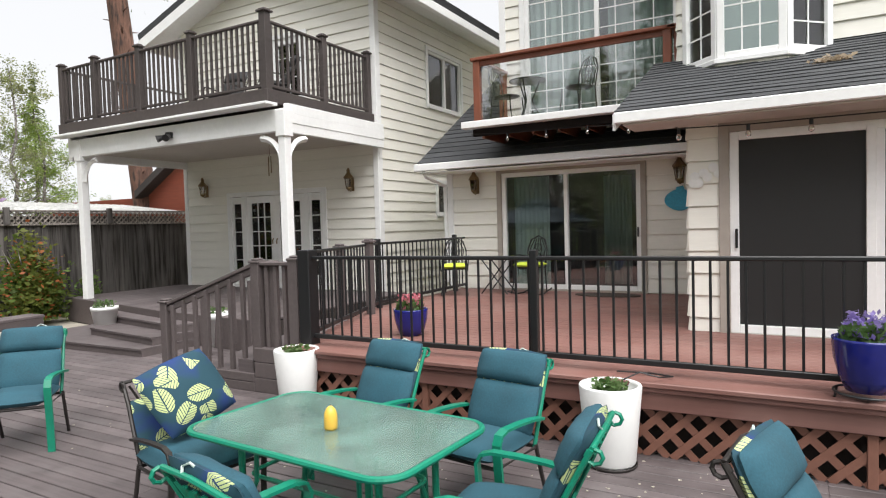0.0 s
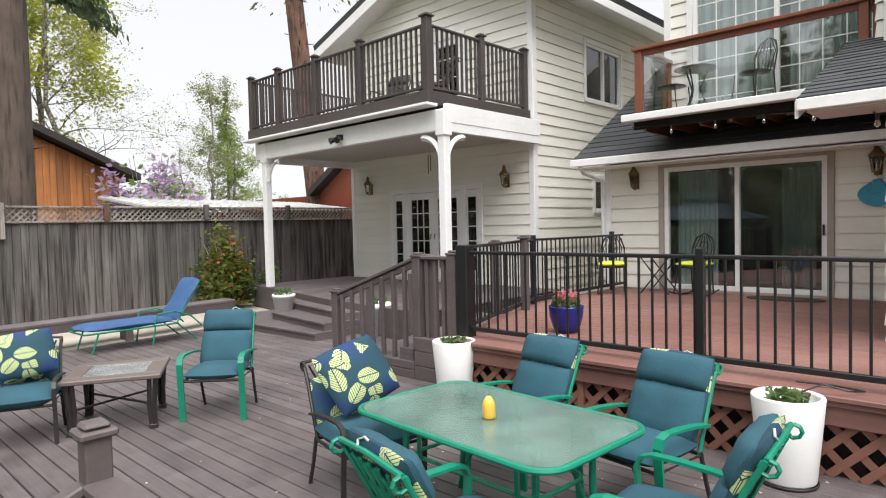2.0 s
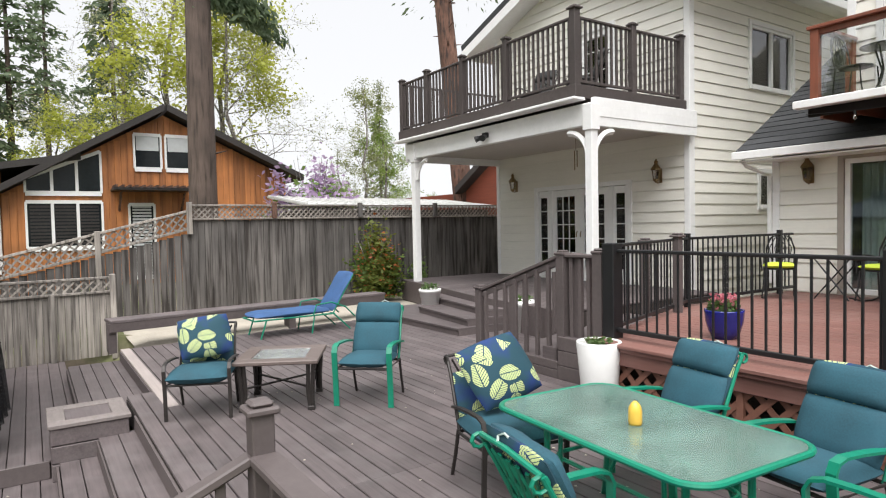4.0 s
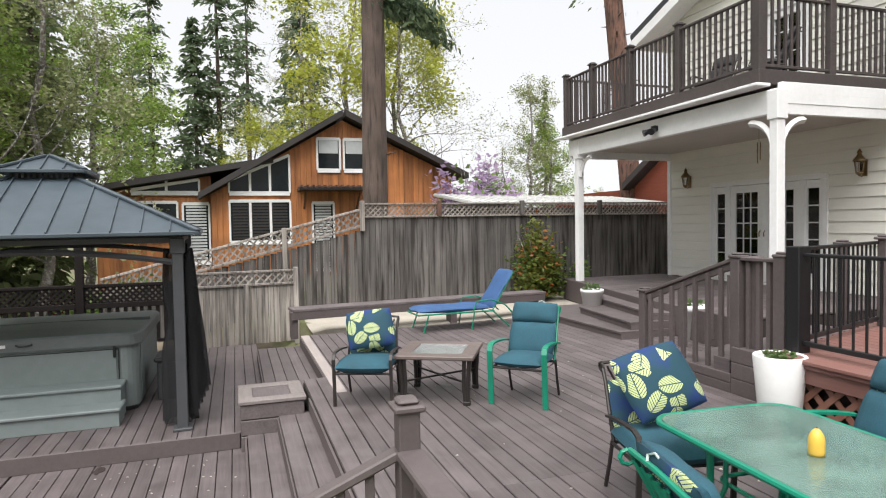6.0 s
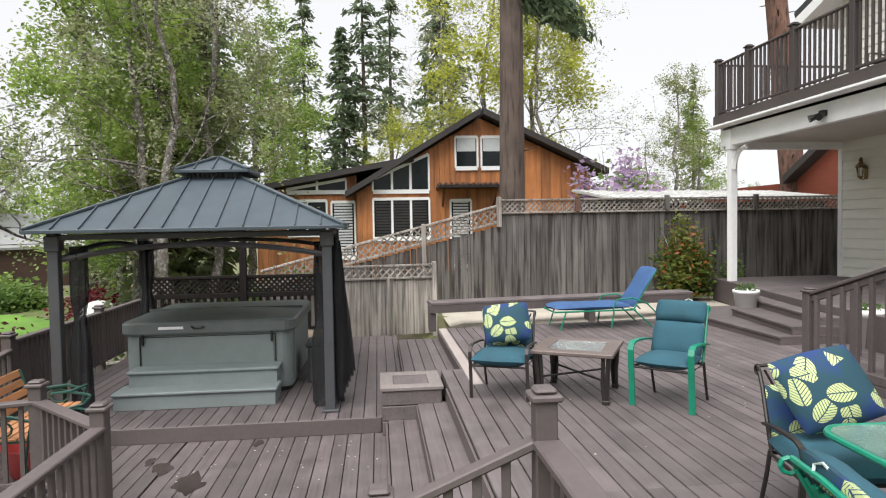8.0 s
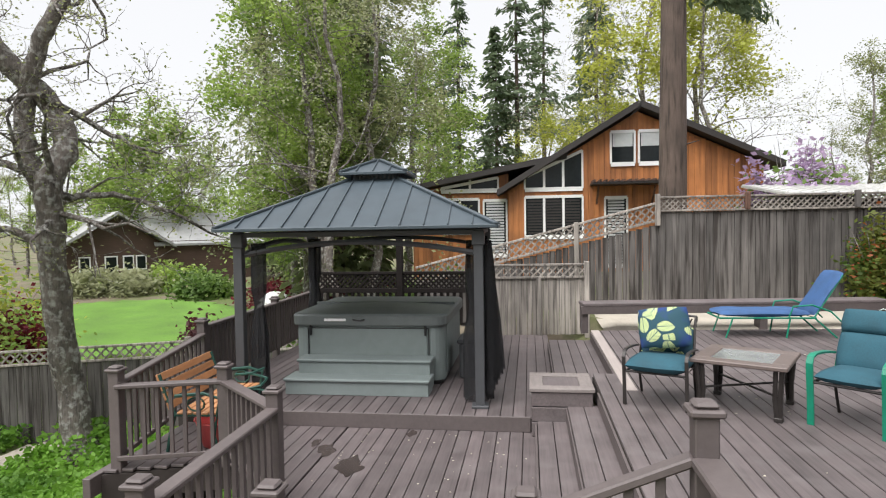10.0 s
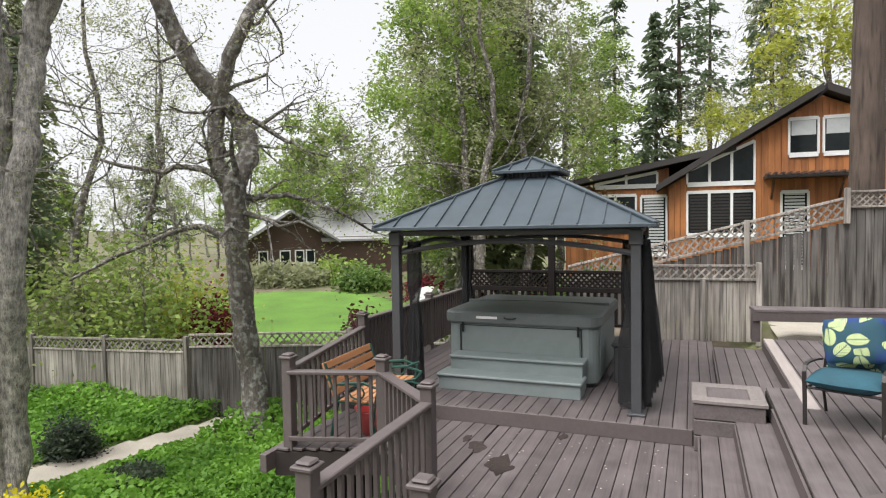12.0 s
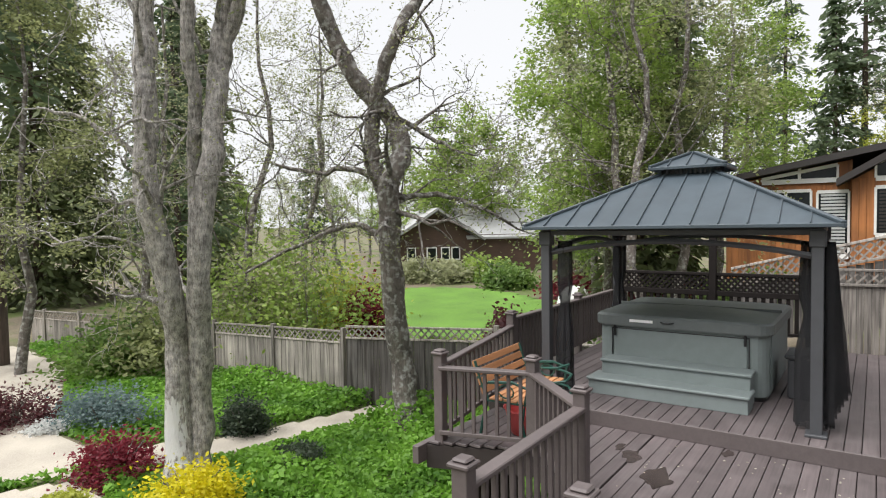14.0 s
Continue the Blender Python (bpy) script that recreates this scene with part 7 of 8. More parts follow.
C4 = conifer(24, 20, WOODCEDAR, BARK_FIR, 0.03, 0.21, 0.24, 42, 0.5, 0.2, 30)
C3 = conifer(23, 22, FIR, BARK_FIR, 0.40, 0.15, 0.25, 18, 0.3, 0.17, 16, 0.5)

for kind, bearing, far, scale, turn, label in (
        (B2, 105.0, 24, 1.05, 60, "olive-leaved tall tree behind the gazebo"), (C4, 107.5, 27, 0.95, 30, "drooping cedar behind the gazebo"),
        (B1, 108.5, 22, 0.95, 200, "spring-green broadleaf tree beside the garden"), (B2, 109.5, 25, 1.15, 140, "olive-leaved tall tree beside the garden"),
        (B1, 110.5, 25, 0.80, 300, "spring-green broadleaf tree beside the lawn"), (C2, 113.5, 33, 0.9, 90, "tall cedar behind broadleaf trees"),
        (B1, 101.5, 38, 1.15, 10, "tall spring-green broadleaf tree beyond the gazebo"), (C3, 103.5, 40, 1.0, 0, "tall bare-stemmed fir behind broadleaf trees"), (B1, 98.5, 42, 1.1, 120, "tall spring-green tree beyond the cedar house"), (B4, 107, 19, 0.95, 77, "thinly leaved tree beside the gazebo"),
        (C3, 96.3, 50, 1.0, 30, "bare-stemmed fir on the skyline"), (C1, 92.9, 46, 0.86, 50, "dark fir on the skyline"), (C3, 91.0, 47, 1.0, 120, "bare-stemmed fir on the skyline"), (C3, 88.6, 62, 1.15, 20, "pale far pine on the skyline"), (C3, 97.6, 60, 0.9, 99, "bare-stemmed fir on the skyline"),
        (B3, 88.0, 44, 0.66, 0, "yellow-green maple behind the cedar house"), (B3, 84.8, 46, 0.8, 100, "yellow-green maple behind the cedar house"),
        (B3, 81, 42, 1.3, 44, "tall yellow-green maple behind the cedar house"), (B3, 77, 43, 1.25, 80, "tall yellow-green maple behind the cedar house"), (B4, 73.8, 40, 1.15, 150, "thinly leaved tree behind the cedar house"), (B4, 78.5, 50, 1.5, 20, "thinly leaved tree behind the cedar house"), (B4, 83, 45, 1.3, 60, "thinly leaved tree behind the cedar house"),
        (C1, 84.0, 54, 1.2, 10, "tall fir far behind the cedar house"), (B2, 63.7, 38, 0.74, 40, "open spring-green tree beyond the shed"), (B1, 61.4, 40, 0.60, 70, "open spring-green tree beyond the shed"), (C2, 62.1, 56, 0.68, 20, "pale drooping cedar far beyond the shed"), (B4, 66, 40, 0.5, 10, "small thinly leaved tree beyond the shed"),
        (C2, 104.5, 31, 0.9, 200, "drooping cedar behind broadleaf trees"), (B1, 112.5, 34, 0.85, 60, "spring-green tree deep in the wood"), (B2, 111.5, 29, 1.0, 310, "olive-leaved tall tree deep in the wood"),
        (C1, 107.0, 36, 1.1, 160, "tall fir deep in the wood"), (C4, 147.5, 44, 0.9, 80, "dense dark cedar beyond the fence"), (C4, 145.6, 42, 0.85, 20, "dense dark cedar beyond the fence"), (C4, 155.5, 40, 0.9, 220, "dense dark cedar at the garden's end"), (B1, 131.8, 60, 0.7, 20, "spring-green tree beyond the brown house"), (B2, 129.5, 62, 0.8, 20, "olive tree beyond the brown house"),
        (B5, 123.2, 52, 0.98, 10, "round bright green tree beside the brown house"),
        (B4, 138, 24, 0.85, 0, "grey thinly leaved tree beyond the garden fence"), (B4, 141.5, 21, 0.9, 80, "grey thinly leaved tree beyond the garden fence"), (B4, 134.5, 34, 0.9, 160, "grey thinly leaved tree beyond the garden fence"),
        (C4, 158.0, 38, 0.95, 10, "dense dark cedar at the garden's end"), (C1, 148, 36, 0.9, 200, "dark fir beyond the garden fence"), (C4, 166, 38, 1.0, 140, "dense dark cedar at the garden's end"), (B2, 159.5, 22, 0.8, 60, "olive-leaved tree at the garden's end"), (B4, 151, 21, 0.8, 10, "grey thinly leaved tree beside the fence"), (C3, 160.6, 24, 1.0, 0, "bare-stemmed fir at the garden's end"), (C3, 162.5, 23, 0.9, 90, "bare-stemmed fir at the garden's end")):
    x, y = spot_at(bearing, far)
    plant("tree", kind, x, y, scale, turn, label, "trees round the garden")
rnd = random.Random(4)
for k in range(46):
    x, y = spot_at(94 + 76 * k / 46 + rnd.uniform(-1, 1), rnd.uniform(66, 95))
    plant("tree", rnd.choice((B1, B2, B4, C1, C2, B5)), x, y, rnd.uniform(0.5, 0.85), rnd.uniform(0, 360), "distant tree in the wood beyond the lawn", "distant wood")
for k in range(12):
    x, y = spot_at(50 + 44 * k / 12 + rnd.uniform(-1, 1), rnd.uniform(62, 80))
    plant("tree", rnd.choice((B1, B2, C2)), x, y, rnd.uniform(0.35, 0.5), rnd.uniform(0, 360), "distant low tree behind the houses", "distant wood")
# unseen ring behind the camera, added so the glass has trees to reflect
for k in range(20):
    x, y = spot_at(176 + 140 * k / 20, rnd.uniform(30, 42))
    plant("tree", rnd.choice((B1, B2, B4, C1, C2)), x, y, rnd.uniform(0.8, 1.1), rnd.uniform(0, 360), "unseen tree added behind the camera for reflections", "trees round the garden")


def stem_tree(name, x, y, z, bearing, stems, bark, leaf_material, label, twigs, seed, per_tip=3, leaf=0.06, moss=None):
    """A tree of hand-laid crooked stems in the plane across the bearing, with random smaller boughs and sparse leaves."""
    rng = np.random.default_rng(seed)
    right = Vector((math.cos(radians(bearing)), math.sin(radians(bearing)), 0))
    ahead = Vector((-math.sin(radians(bearing)), math.cos(radians(bearing)), 0))
    ob = thing(name, label, "tree", m=Matrix.Translation((x, y, z)))
    wood, tips = Shape(), []
    for path, r0, r1, n in stems:
        pts = []
        for k, (u, h) in enumerate(path):
            pts.append(right * u + Vector((0, 0, h)) + ahead * (0.25 * math.sin(1.3 * k + u)))
        fine = []
        for i in range(len(pts) - 1):
            a, b, c, d = pts[max(i - 1, 0)], pts[i], pts[i + 1], pts[min(i + 2, len(pts) - 1)]
            for t in (0, 0.25, 0.5, 0.75):
                q = 0.5 * ((2 * b) + (c - a) * t + (2 * a - 5 * b + 4 * c - d) * t * t + (3 * b - a - 3 * c + d) * t ** 3)
                fine.append(q + Vector(rng.normal(size=3) * 0.02))
        fine.append(pts[-1])
        m = len(fine)
        rad = [(r0 + (r1 - r0) * i / (m - 1)) * (1 + 0.08 * math.sin(2.1 * i)) for i in range(m)]
        if r0 > 0.2:
            rad[0], rad[1], rad[2] = rad[0] * 1.45, rad[1] * 1.2, rad[2] * 1.07
        wood.tube(fine, rad, 14 if r0 > 0.15 else 8, cap=False)
        for _ in range(n):
            i = rng.integers(m // 3, m)
            e = np.array(fine[min(i, m - 1)] - fine[max(i - 1, 0)]) if i else np.array((0, 0, 1.0))
            e = e / (np.linalg.norm(e) + 1e-6) * 0.5 + rng.normal(size=3) * 0.9
            e /= np.linalg.norm(e)
            branch_out(rng, wood, tips, fine[i], e, twigs * rng.uniform(0.6, 1.3), max(0.015, rad[i] * 0.3), 2, 6, 0.38, 0.02, (3, 5), 0.6, 1.0)
    part("trunk", wood, bark, ob, smooth=True)
    tips = np.array(tips)
    c = np.repeat(tips, per_tip, axis=0) + rng.normal(size=(len(tips) * per_tip, 3)) * 0.14
    part("crown", leaves(rng, c, leaf, leaf_material), None, ob)
    return ob


ox, oy = spot_at(128.6, 13.2)
stem_tree("tree", ox, oy, -2.45, 129.2, [
    ([(0, 0), (-0.12, 1.0), (-0.26, 2.3), (-0.36, 4.0), (-0.36, 5.1), (-0.08, 5.8), (-0.36, 6.65), (-0.98, 7.3), (-1.45, 8.2), (-1.8, 9.2), (-2.3, 10.8)], 0.27, 0.15, 10),
    ([(-0.4, 4.9), (-0.70, 5.8), (-0.68, 6.65), (-0.38, 7.6), (-0.08, 8.3), (0.35, 9.1), (0.9, 10.5)], 0.18, 0.10, 9),
    ([(-0.5, 5.2), (-1.1, 5.45), (-1.9, 5.4), (-2.8, 5.6)], 0.08, 0.03, 5),
    ([(-0.38, 3.9), (-0.9, 4.25), (-1.5, 4.2), (-2.5, 3.75), (-3.4, 3.3)], 0.08, 0.025, 5),
    ([(-0.2, 4.85), (0.7, 4.9), (1.6, 4.6), (2.5, 4.1)], 0.07, 0.02, 6),
    ([(-0.4, 6.6), (0.35, 6.25), (0.95, 5.85), (1.5, 5.7)], 0.07, 0.02, 5)],
    BARK, OLIVE, "crooked old oak with sparse new leaves by the garden path", 1.7, 5, 2, 0.034)
bx_, by_ = spot_at(148.0, 11.26)
TWIN = [
    ([(-0.10, 0), (-0.15, 1.2), (-0.18, 2.4), (-0.36, 3.6), (-0.64, 5.0), (-0.66, 6.6), (-0.74, 8.1), (-0.8, 10.5)], 0.24, 0.15, 8),
    ([(0.16, 0), (0.19, 1.2), (0.18, 2.4), (0.12, 3.9), (0.3, 5.6), (0.43, 7.1), (0.52, 8.2), (0.6, 10.5)], 0.22, 0.15, 7),
    ([(0.12, 4.1), (0.06, 5.2), (0.05, 6.3), (-0.10, 8.0), (-0.1, 10)], 0.13, 0.1, 5),
    ([(0.36, 6.3), (0.52, 7.2), (0.76, 8.2), (0.9, 9.5)], 0.14, 0.1, 5),
    ([(-0.6, 5.2), (-1.3, 5.9), (-2.1, 6.2)], 0.06, 0.02, 5), ([(-0.4, 3.9), (-1.2, 4.2), (-2.0, 4.1)], 0.035, 0.012, 5)]
stem_tree("tree", bx_, by_, -2.5, 148.0, [([(u + 0.035 * h, h) for u, h in path], r0, r1, n) for path, r0, r1, n in TWIN],
          BARK_PALE, OLIVE, "large twin-stemmed pale-barked tree in the garden", 1.6, 6, 2, 0.034)
# old whitewash low on the thicker stem of that tree
nn, nl = BARK_PALE.node_tree.nodes, BARK_PALE.node_tree.links


def bark_calc(kind, a, b):
    q = nn.new("ShaderNodeMath")
    q.operation = kind
    q.use_clamp = kind == "DIVIDE"
    for k, v in enumerate((a, b)):
        if isinstance(v, (int, float)):
            q.inputs[k].default_value = v
        else:
            nl.new(v, q.inputs[k])
    return q.outputs[0]


wg, ws, wz = nn.new("ShaderNodeNewGeometry"), nn.new("ShaderNodeSeparateXYZ"), nn.new("ShaderNodeTexNoise")
nl.new(wg.outputs["Position"], ws.inputs[0])
wm = nn.new("ShaderNodeMapping")
wm.inputs["Scale"].default_value = (14, 14, 4)
nl.new(wg.outputs["Position"], wm.inputs["Vector"])
nl.new(wm.outputs["Vector"], wz.inputs["Vector"])
wz.inputs["Scale"].default_value, wz.inputs["Detail"].default_value = 1.0, 5
side = bark_calc("ADD", bark_calc("MULTIPLY", bark_calc("SUBTRACT", ws.outputs[0], bx_), math.cos(radians(148.0))), bark_calc("MULTIPLY", bark_calc("SUBTRACT", ws.outputs[1], by_), math.sin(radians(148.0))))
tall = bark_calc("SUBTRACT", 0.55, bark_calc("ABSOLUTE", bark_calc("SUBTRACT", ws.outputs[2], -1.55), 0))
wide_ = bark_calc("SUBTRACT", 0.02, side)
inner = bark_calc("ADD", bark_calc("MINIMUM", tall, wide_), bark_calc("MULTIPLY", bark_calc("SUBTRACT", wz.outputs["Fac"], 0.54), 0.9))
wmix = nn.new("ShaderNodeMix")
wmix.data_type = "RGBA"
wmix.inputs[7].default_value = (0.74, 0.73, 0.71, 1)
nl.new(bark_calc("DIVIDE", inner, 0.05), wmix.inputs["Factor"])
base_in = nn["Principled BSDF"].inputs["Base Color"]
nl.new(base_in.links[0].from_socket, wmix.inputs[6])
nl.new(wmix.outputs[2], base_in)

# tall conifer stems behind the fence
def tall_stem(bearing, far, r, lean, bark, label, stubs, seed, boughs=()):
    x, y = spot_at(bearing, far)
    rng = np.random.default_rng(seed)
    ob = thing("tree", label, "tree", m=Matrix.Translation((x, y, -0.1)))
    wood = Shape()
    rt = (math.cos(radians(bearing)), math.sin(radians(bearing)))
    pts = [(lean * k / 10 * rt[0], lean * k / 10 * rt[1], 1.6 * k) for k in range(13)]
    wood.tube(pts, [r * (1.25 if k == 0 else 1.06 - 0.035 * k) for k in range(13)], 18, cap=False)
    for _ in range(stubs):
        z = rng.uniform(3.5, 12)
        a = rng.uniform(0, 6.28)
        wood.tube([(r * 0.6 * math.cos(a) + rt[0] * lean * z / 16, r * 0.6 * math.sin(a) + rt[1] * lean * z / 16, z), ((r + 0.3) * math.cos(a) + rt[0] * lean * z / 16, (r + 0.3) * math.sin(a) + rt[1] * lean * z / 16, z + 0.1)], [0.03, 0.012], 5)
    part("trunk", wood, bark, ob, smooth=True)
    cs, us = [], []
    right = np.array((math.cos(radians(bearing)), math.sin(radians(bearing)), 0))
    for reach, z, drop in boughs:
        for t in np.linspace(0.1, 1, 60):
            for _ in range(9):
                cs.append(right * reach * t + np.array((0, 0, z - drop * t * t)) + rng.normal(size=3) * (0.16, 0.16, 0.16))
                us.append(right * 0.4 * np.sign(reach) + np.array((0, 0, -0.6)) + rng.normal(size=3) * 0.35)
    for k in range(1400):
        a, z = rng.uniform(0, 6.28), rng.uniform(11, 19)
        q = rng.uniform(0.3, 3.0) * (1 - (z - 11) / 10)
        cs.append((q * math.cos(a), q * math.sin(a), z - 0.3 * q))
        us.append((math.cos(a), math.sin(a), -0.5))
    c, u = np.array(cs), np.array(us)
    u /= np.linalg.norm(u, axis=1)[:, None]
    v = np.cross(u, rng.normal(size=u.shape))
    v /= np.linalg.norm(v, axis=1)[:, None]
    s = rng.uniform(0.08, 0.18, len(c))[:, None]
    part("crown", quad_mesh("crown", c, u * s, v * s * 0.35, FIR), None, ob)


tall_stem(77.75, 18.2, 0.37, 0.1, BARK_FIR, "tall straight fir trunk behind the back fence", 4, 31, ((2.2, 8.1, 0.9), (1.9, 8.5, 0.6), (-1.5, 9.5, 0.6)))
tall_stem(54.1, 24.0, 0.39, -1.35, BARK_RED, "tall red-barked pine trunk behind the porch", 40, 32)

# ---- neighbouring cedar house ----
NX = -24.0
NH = (NX, -0.9, -0.2)
DARKPANE = mat("dark_reflecting_pane", (0.016, 0.02, 0.022), 0.08, vary=0.2, bump=0.0, spec=0.25)
BLIND = mat("white_blind", (0.55, 0.57, 0.57), 0.6, vary=0.08, bump=0.0)
DARKROOF = mat("dark_brown_roof", (0.035, 0.03, 0.028), 0.7, vary=0.25, grain=(20, 20, 20), bump=0.4, dist=0.01)
house = thing("house", "orange cedar-clad house with a dark gable roof", "house")
top_main = lambda y: 5.88 - (0.59 * (4.0 - y) if y < 4.0 else 0.46 * (y - 4.0))
core = Shape()
core.add([(NX, -0.8, -0.2), (NX, 8.3, -0.2), (NX, 8.3, top_main(8.3)), (NX, 4.0, 5.88), (NX, -0.8, top_main(-0.8)),
          (NX - 9, -0.8, -0.2), (NX - 9, 8.3, -0.2), (NX - 9, 8.3, top_main(8.3)), (NX - 9, 4.0, 5.88), (NX - 9, -0.8, top_main(-0.8))],
         [(0, 1, 2, 3, 4), (9, 8, 7, 6, 5), (1, 6, 7, 2), (5, 0, 4, 9)])
core.box((NX - 8, -4.6, -0.4), (NX - 0.4, -0.8, 3.05))
wall_part = part("wall", core, CEDAR, house)
y = -0.8
while y < 8.25:
    t = min(top_main(y), top_main(y + 0.2)) - 0.02
    piece("cladding_board", block(CEDAR, (0.03, 0.192, round(t + 0.2, 1)), 0.006), wall_part, pose(NX + 0.015, y + 0.1, round(t + 0.2, 1) / 2 - 0.2))
    y += 0.2
y = -4.6
while y < -0.85:
    piece("cladding_board", block(CEDAR, (0.03, 0.192, 3.3), 0.006), wall_part, pose(NX - 0.385, y + 0.1, 1.3))
    y += 0.2
for a, b in (((4.05, 5.95), (8.95, 3.66)), ((3.95, 5.95), (-1.2, 2.86))):
    s = Shape()
    (ya, za), (yb, zb) = a, b
    s.add([(NX + 0.6, ya, za), (NX + 0.6, yb, zb), (NX + 0.6, yb, zb + 0.22), (NX + 0.6, ya, za + 0.24), (NX - 10, ya, za), (NX - 10, yb, zb), (NX - 10, yb, zb + 0.22), (NX - 10, ya, za + 0.24)],
          [(0, 1, 2, 3), (7, 6, 5, 4), (0, 4, 5, 1), (1, 5, 6, 2), (2, 6, 7, 3), (3, 7, 4, 0)])
    part("roof", s, DARKROOF, house)
s = Shape()
s.add([(NX + 0.3, 1.4, 4.2), (NX + 0.3, -5.0, 3.05), (NX + 0.3, -5.0, 3.25), (NX + 0.3, 1.4, 4.42), (NX - 9, 1.4, 4.2), (NX - 9, -5.0, 3.05), (NX - 9, -5.0, 3.25), (NX - 9, 1.4, 4.42)],
      [(0, 1, 2, 3), (7, 6, 5, 4), (0, 4, 5, 1), (1, 5, 6, 2), (2, 6, 7, 3), (3, 7, 4, 0)])
part("roof", s, DARKROOF, house, "low-pitched side roof")


def far_window(parent, x, poly, label="", mull=(), pane=DARKPANE, blind=0):
    """A white-framed window on a wall that faces +x: an outline of (y, z) and mullions at y."""
    bars = []
    for (ya, za), (yb, zb) in zip(poly, poly[1:] + poly[:1]):
        bars.append(Shape().beam((x + 0.05, ya, za), (x + 0.05, yb, zb), 0.07, 0.11))
    ys = [p[0] for p in poly]
    top = sorted([p for p in poly if p[1] > min(q[1] for q in poly) + 0.2])
    for y in mull:
        z1 = np.interp(y, [p[0] for p in top], [p[1] for p in top])
        bars.append(Shape().beam((x + 0.05, y, min(p[1] for p in poly)), (x + 0.05, y + 0.0001, z1), 0.06, 0.09))
    w = part("window", Shape().beam((x + 0.05, poly[0][0], poly[0][1] - 0.08), (x + 0.05, poly[1][0], poly[1][1] - 0.08), 0.1, 0.05), TRIM, parent, label)
    for g in bars:
        part("frame_bar", g, TRIM, w)
    n = len(poly)
    part("pane", Shape().add([(x + 0.04, *p) for p in poly] + [(x + 0.02, *p) for p in poly], [tuple(range(n)), tuple(range(2 * n - 1, n - 1, -1))]), pane, w)
    if blind:
        z0, z1 = min(p[1] for p in poly) + 0.1, max(p[1] for p in poly) - 0.1
        k = z0
        while k < z1:
            part("slat", Shape().box((x + 0.041, min(ys) + 0.1, k), (x + 0.05, max(ys) - 0.1, k + 0.07)), BLIND if blind == 1 else DARKFRAME, w)
            k += 0.11


far_window(house, NX, [(3.02, 3.97), (3.88, 3.97), (3.88, 5.15), (3.02, 5.15)], "white sash window")
far_window(house, NX, [(4.03, 3.97), (4.92, 3.97), (4.92, 5.15), (4.03, 5.15)], "white sash window")
for y in (3.45, 4.47):
    part("blind", Shape().box((NX + 0.042, y - 0.36, 4.6), (NX + 0.06, y + 0.36, 5.1)), BLIND, house, "half-drawn pale blind")
far_window(house, NX, [(-0.17, 3.1), (1.98, 3.1), (1.98, 4.5), (-0.17, 3.55)], "white trapezoid window", (0.56, 1.27))
far_window(house, NX, [(-0.17, 1.3), (1.98, 1.3), (1.98, 2.8), (-0.17, 2.8)], "white three-part window with dark blinds", (0.55, 1.27), blind=2)
far_window(house, NX - 0.35, [(-3.44, 1.5), (-1.95, 1.5), (-1.95, 2.78), (-3.44, 2.78)], "white window", (-2.7,))
far_window(house, NX - 0.35, [(-1.77, 0.6), (-0.88, 0.6), (-0.88, 2.72), (-1.77, 2.72)], "white framed door with blinds", (), blind=1)
s = Shape()
s.add([(NX - 0.4, -4.4, 3.0), (NX - 0.4, -0.8, 3.0), (NX - 0.4, -0.8, 3.75), (NX - 0.4, -4.4, 3.12)], [(0, 1, 2, 3)])
part("clerestory_wall", s, CEDAR, house)
far_window(house, NX - 0.37, [(-3.44, 3.13), (-1.2, 3.13), (-1.2, 3.6), (-3.44, 3.22)], "white clerestory window", (-2.3,))
aw = part("awning", Shape().box((NX + 0.03, 2.25, 3.16), (NX + 1.0, 4.75, 3.26), 0.01), DARKFRAME, house, "dark timber door canopy")
for k in range(12):
    part("awning_slat", Shape().box((NX + 0.05, 2.3 + 0.21 * k, 3.27), (NX + 1.05, 2.38 + 0.21 * k, 3.34)), BARK_RED, aw)
for y in (2.5, 4.5):
    part("awning_brace", Shape().tube([(NX + 0.03, y, 2.5), (NX + 0.8, y, 3.18)], 0.04, 6), BARK_RED, aw)
far_window(house, NX, [(2.80, 0.2), (3.6, 0.2), (3.6, 2.72), (2.80, 2.72)], "white framed entrance door", (), blind=1)

# low shed with a pale corrugated roof, and the red house behind the wing
shed = thing("shed", "low shed with a pale corrugated metal roof", "shed")
SHEDROOF = mat("pale_corrugated_metal", (0.62, 0.62, 0.60), 0.5, metal=0.2, vary=0.2, grain=(8, 8, 8), bump=0.1)
part("wall", Shape().box((-19.0, 6.4, -0.1), (-16.4, 12.6, 2.28)), FENCE, shed)
rf = part("roof", Shape().add([(-16.0, 6.1, 2.44), (-16.0, 13.0, 2.36), (-19.2, 13.0, 2.70), (-19.2, 6.1, 2.80), (-16.0, 6.1, 2.38), (-16.0, 13.0, 2.30), (-19.2, 13.0, 2.64), (-19.2, 6.1, 2.74)],
     [(0, 1, 2, 3), (7, 6, 5, 4), (0, 4, 5, 1), (1, 5, 6, 2), (2, 6, 7, 3), (3, 7, 4, 0)]), SHEDROOF, shed)
for k in range(24):
    y = 6.15 + 0.285 * k
    part("roof_rib", Shape().beam((-16.0, y, 2.452 - 0.0116 * (y - 6.1)), (-19.2, y, 2.812 - 0.0145 * (y - 6.1)), 0.05, 0.03), SHEDROOF, rf)
rh = thing("house", "red-brown house corner with a dark roof edge", "house")
REDWALL = mat("red_brown_siding", (0.22, 0.055, 0.03), 0.7, vary=0.15, grain=(2, 2, 20), bump=0.3, dist=0.006)
rx, ry = spot_at(54.6, 23.5)
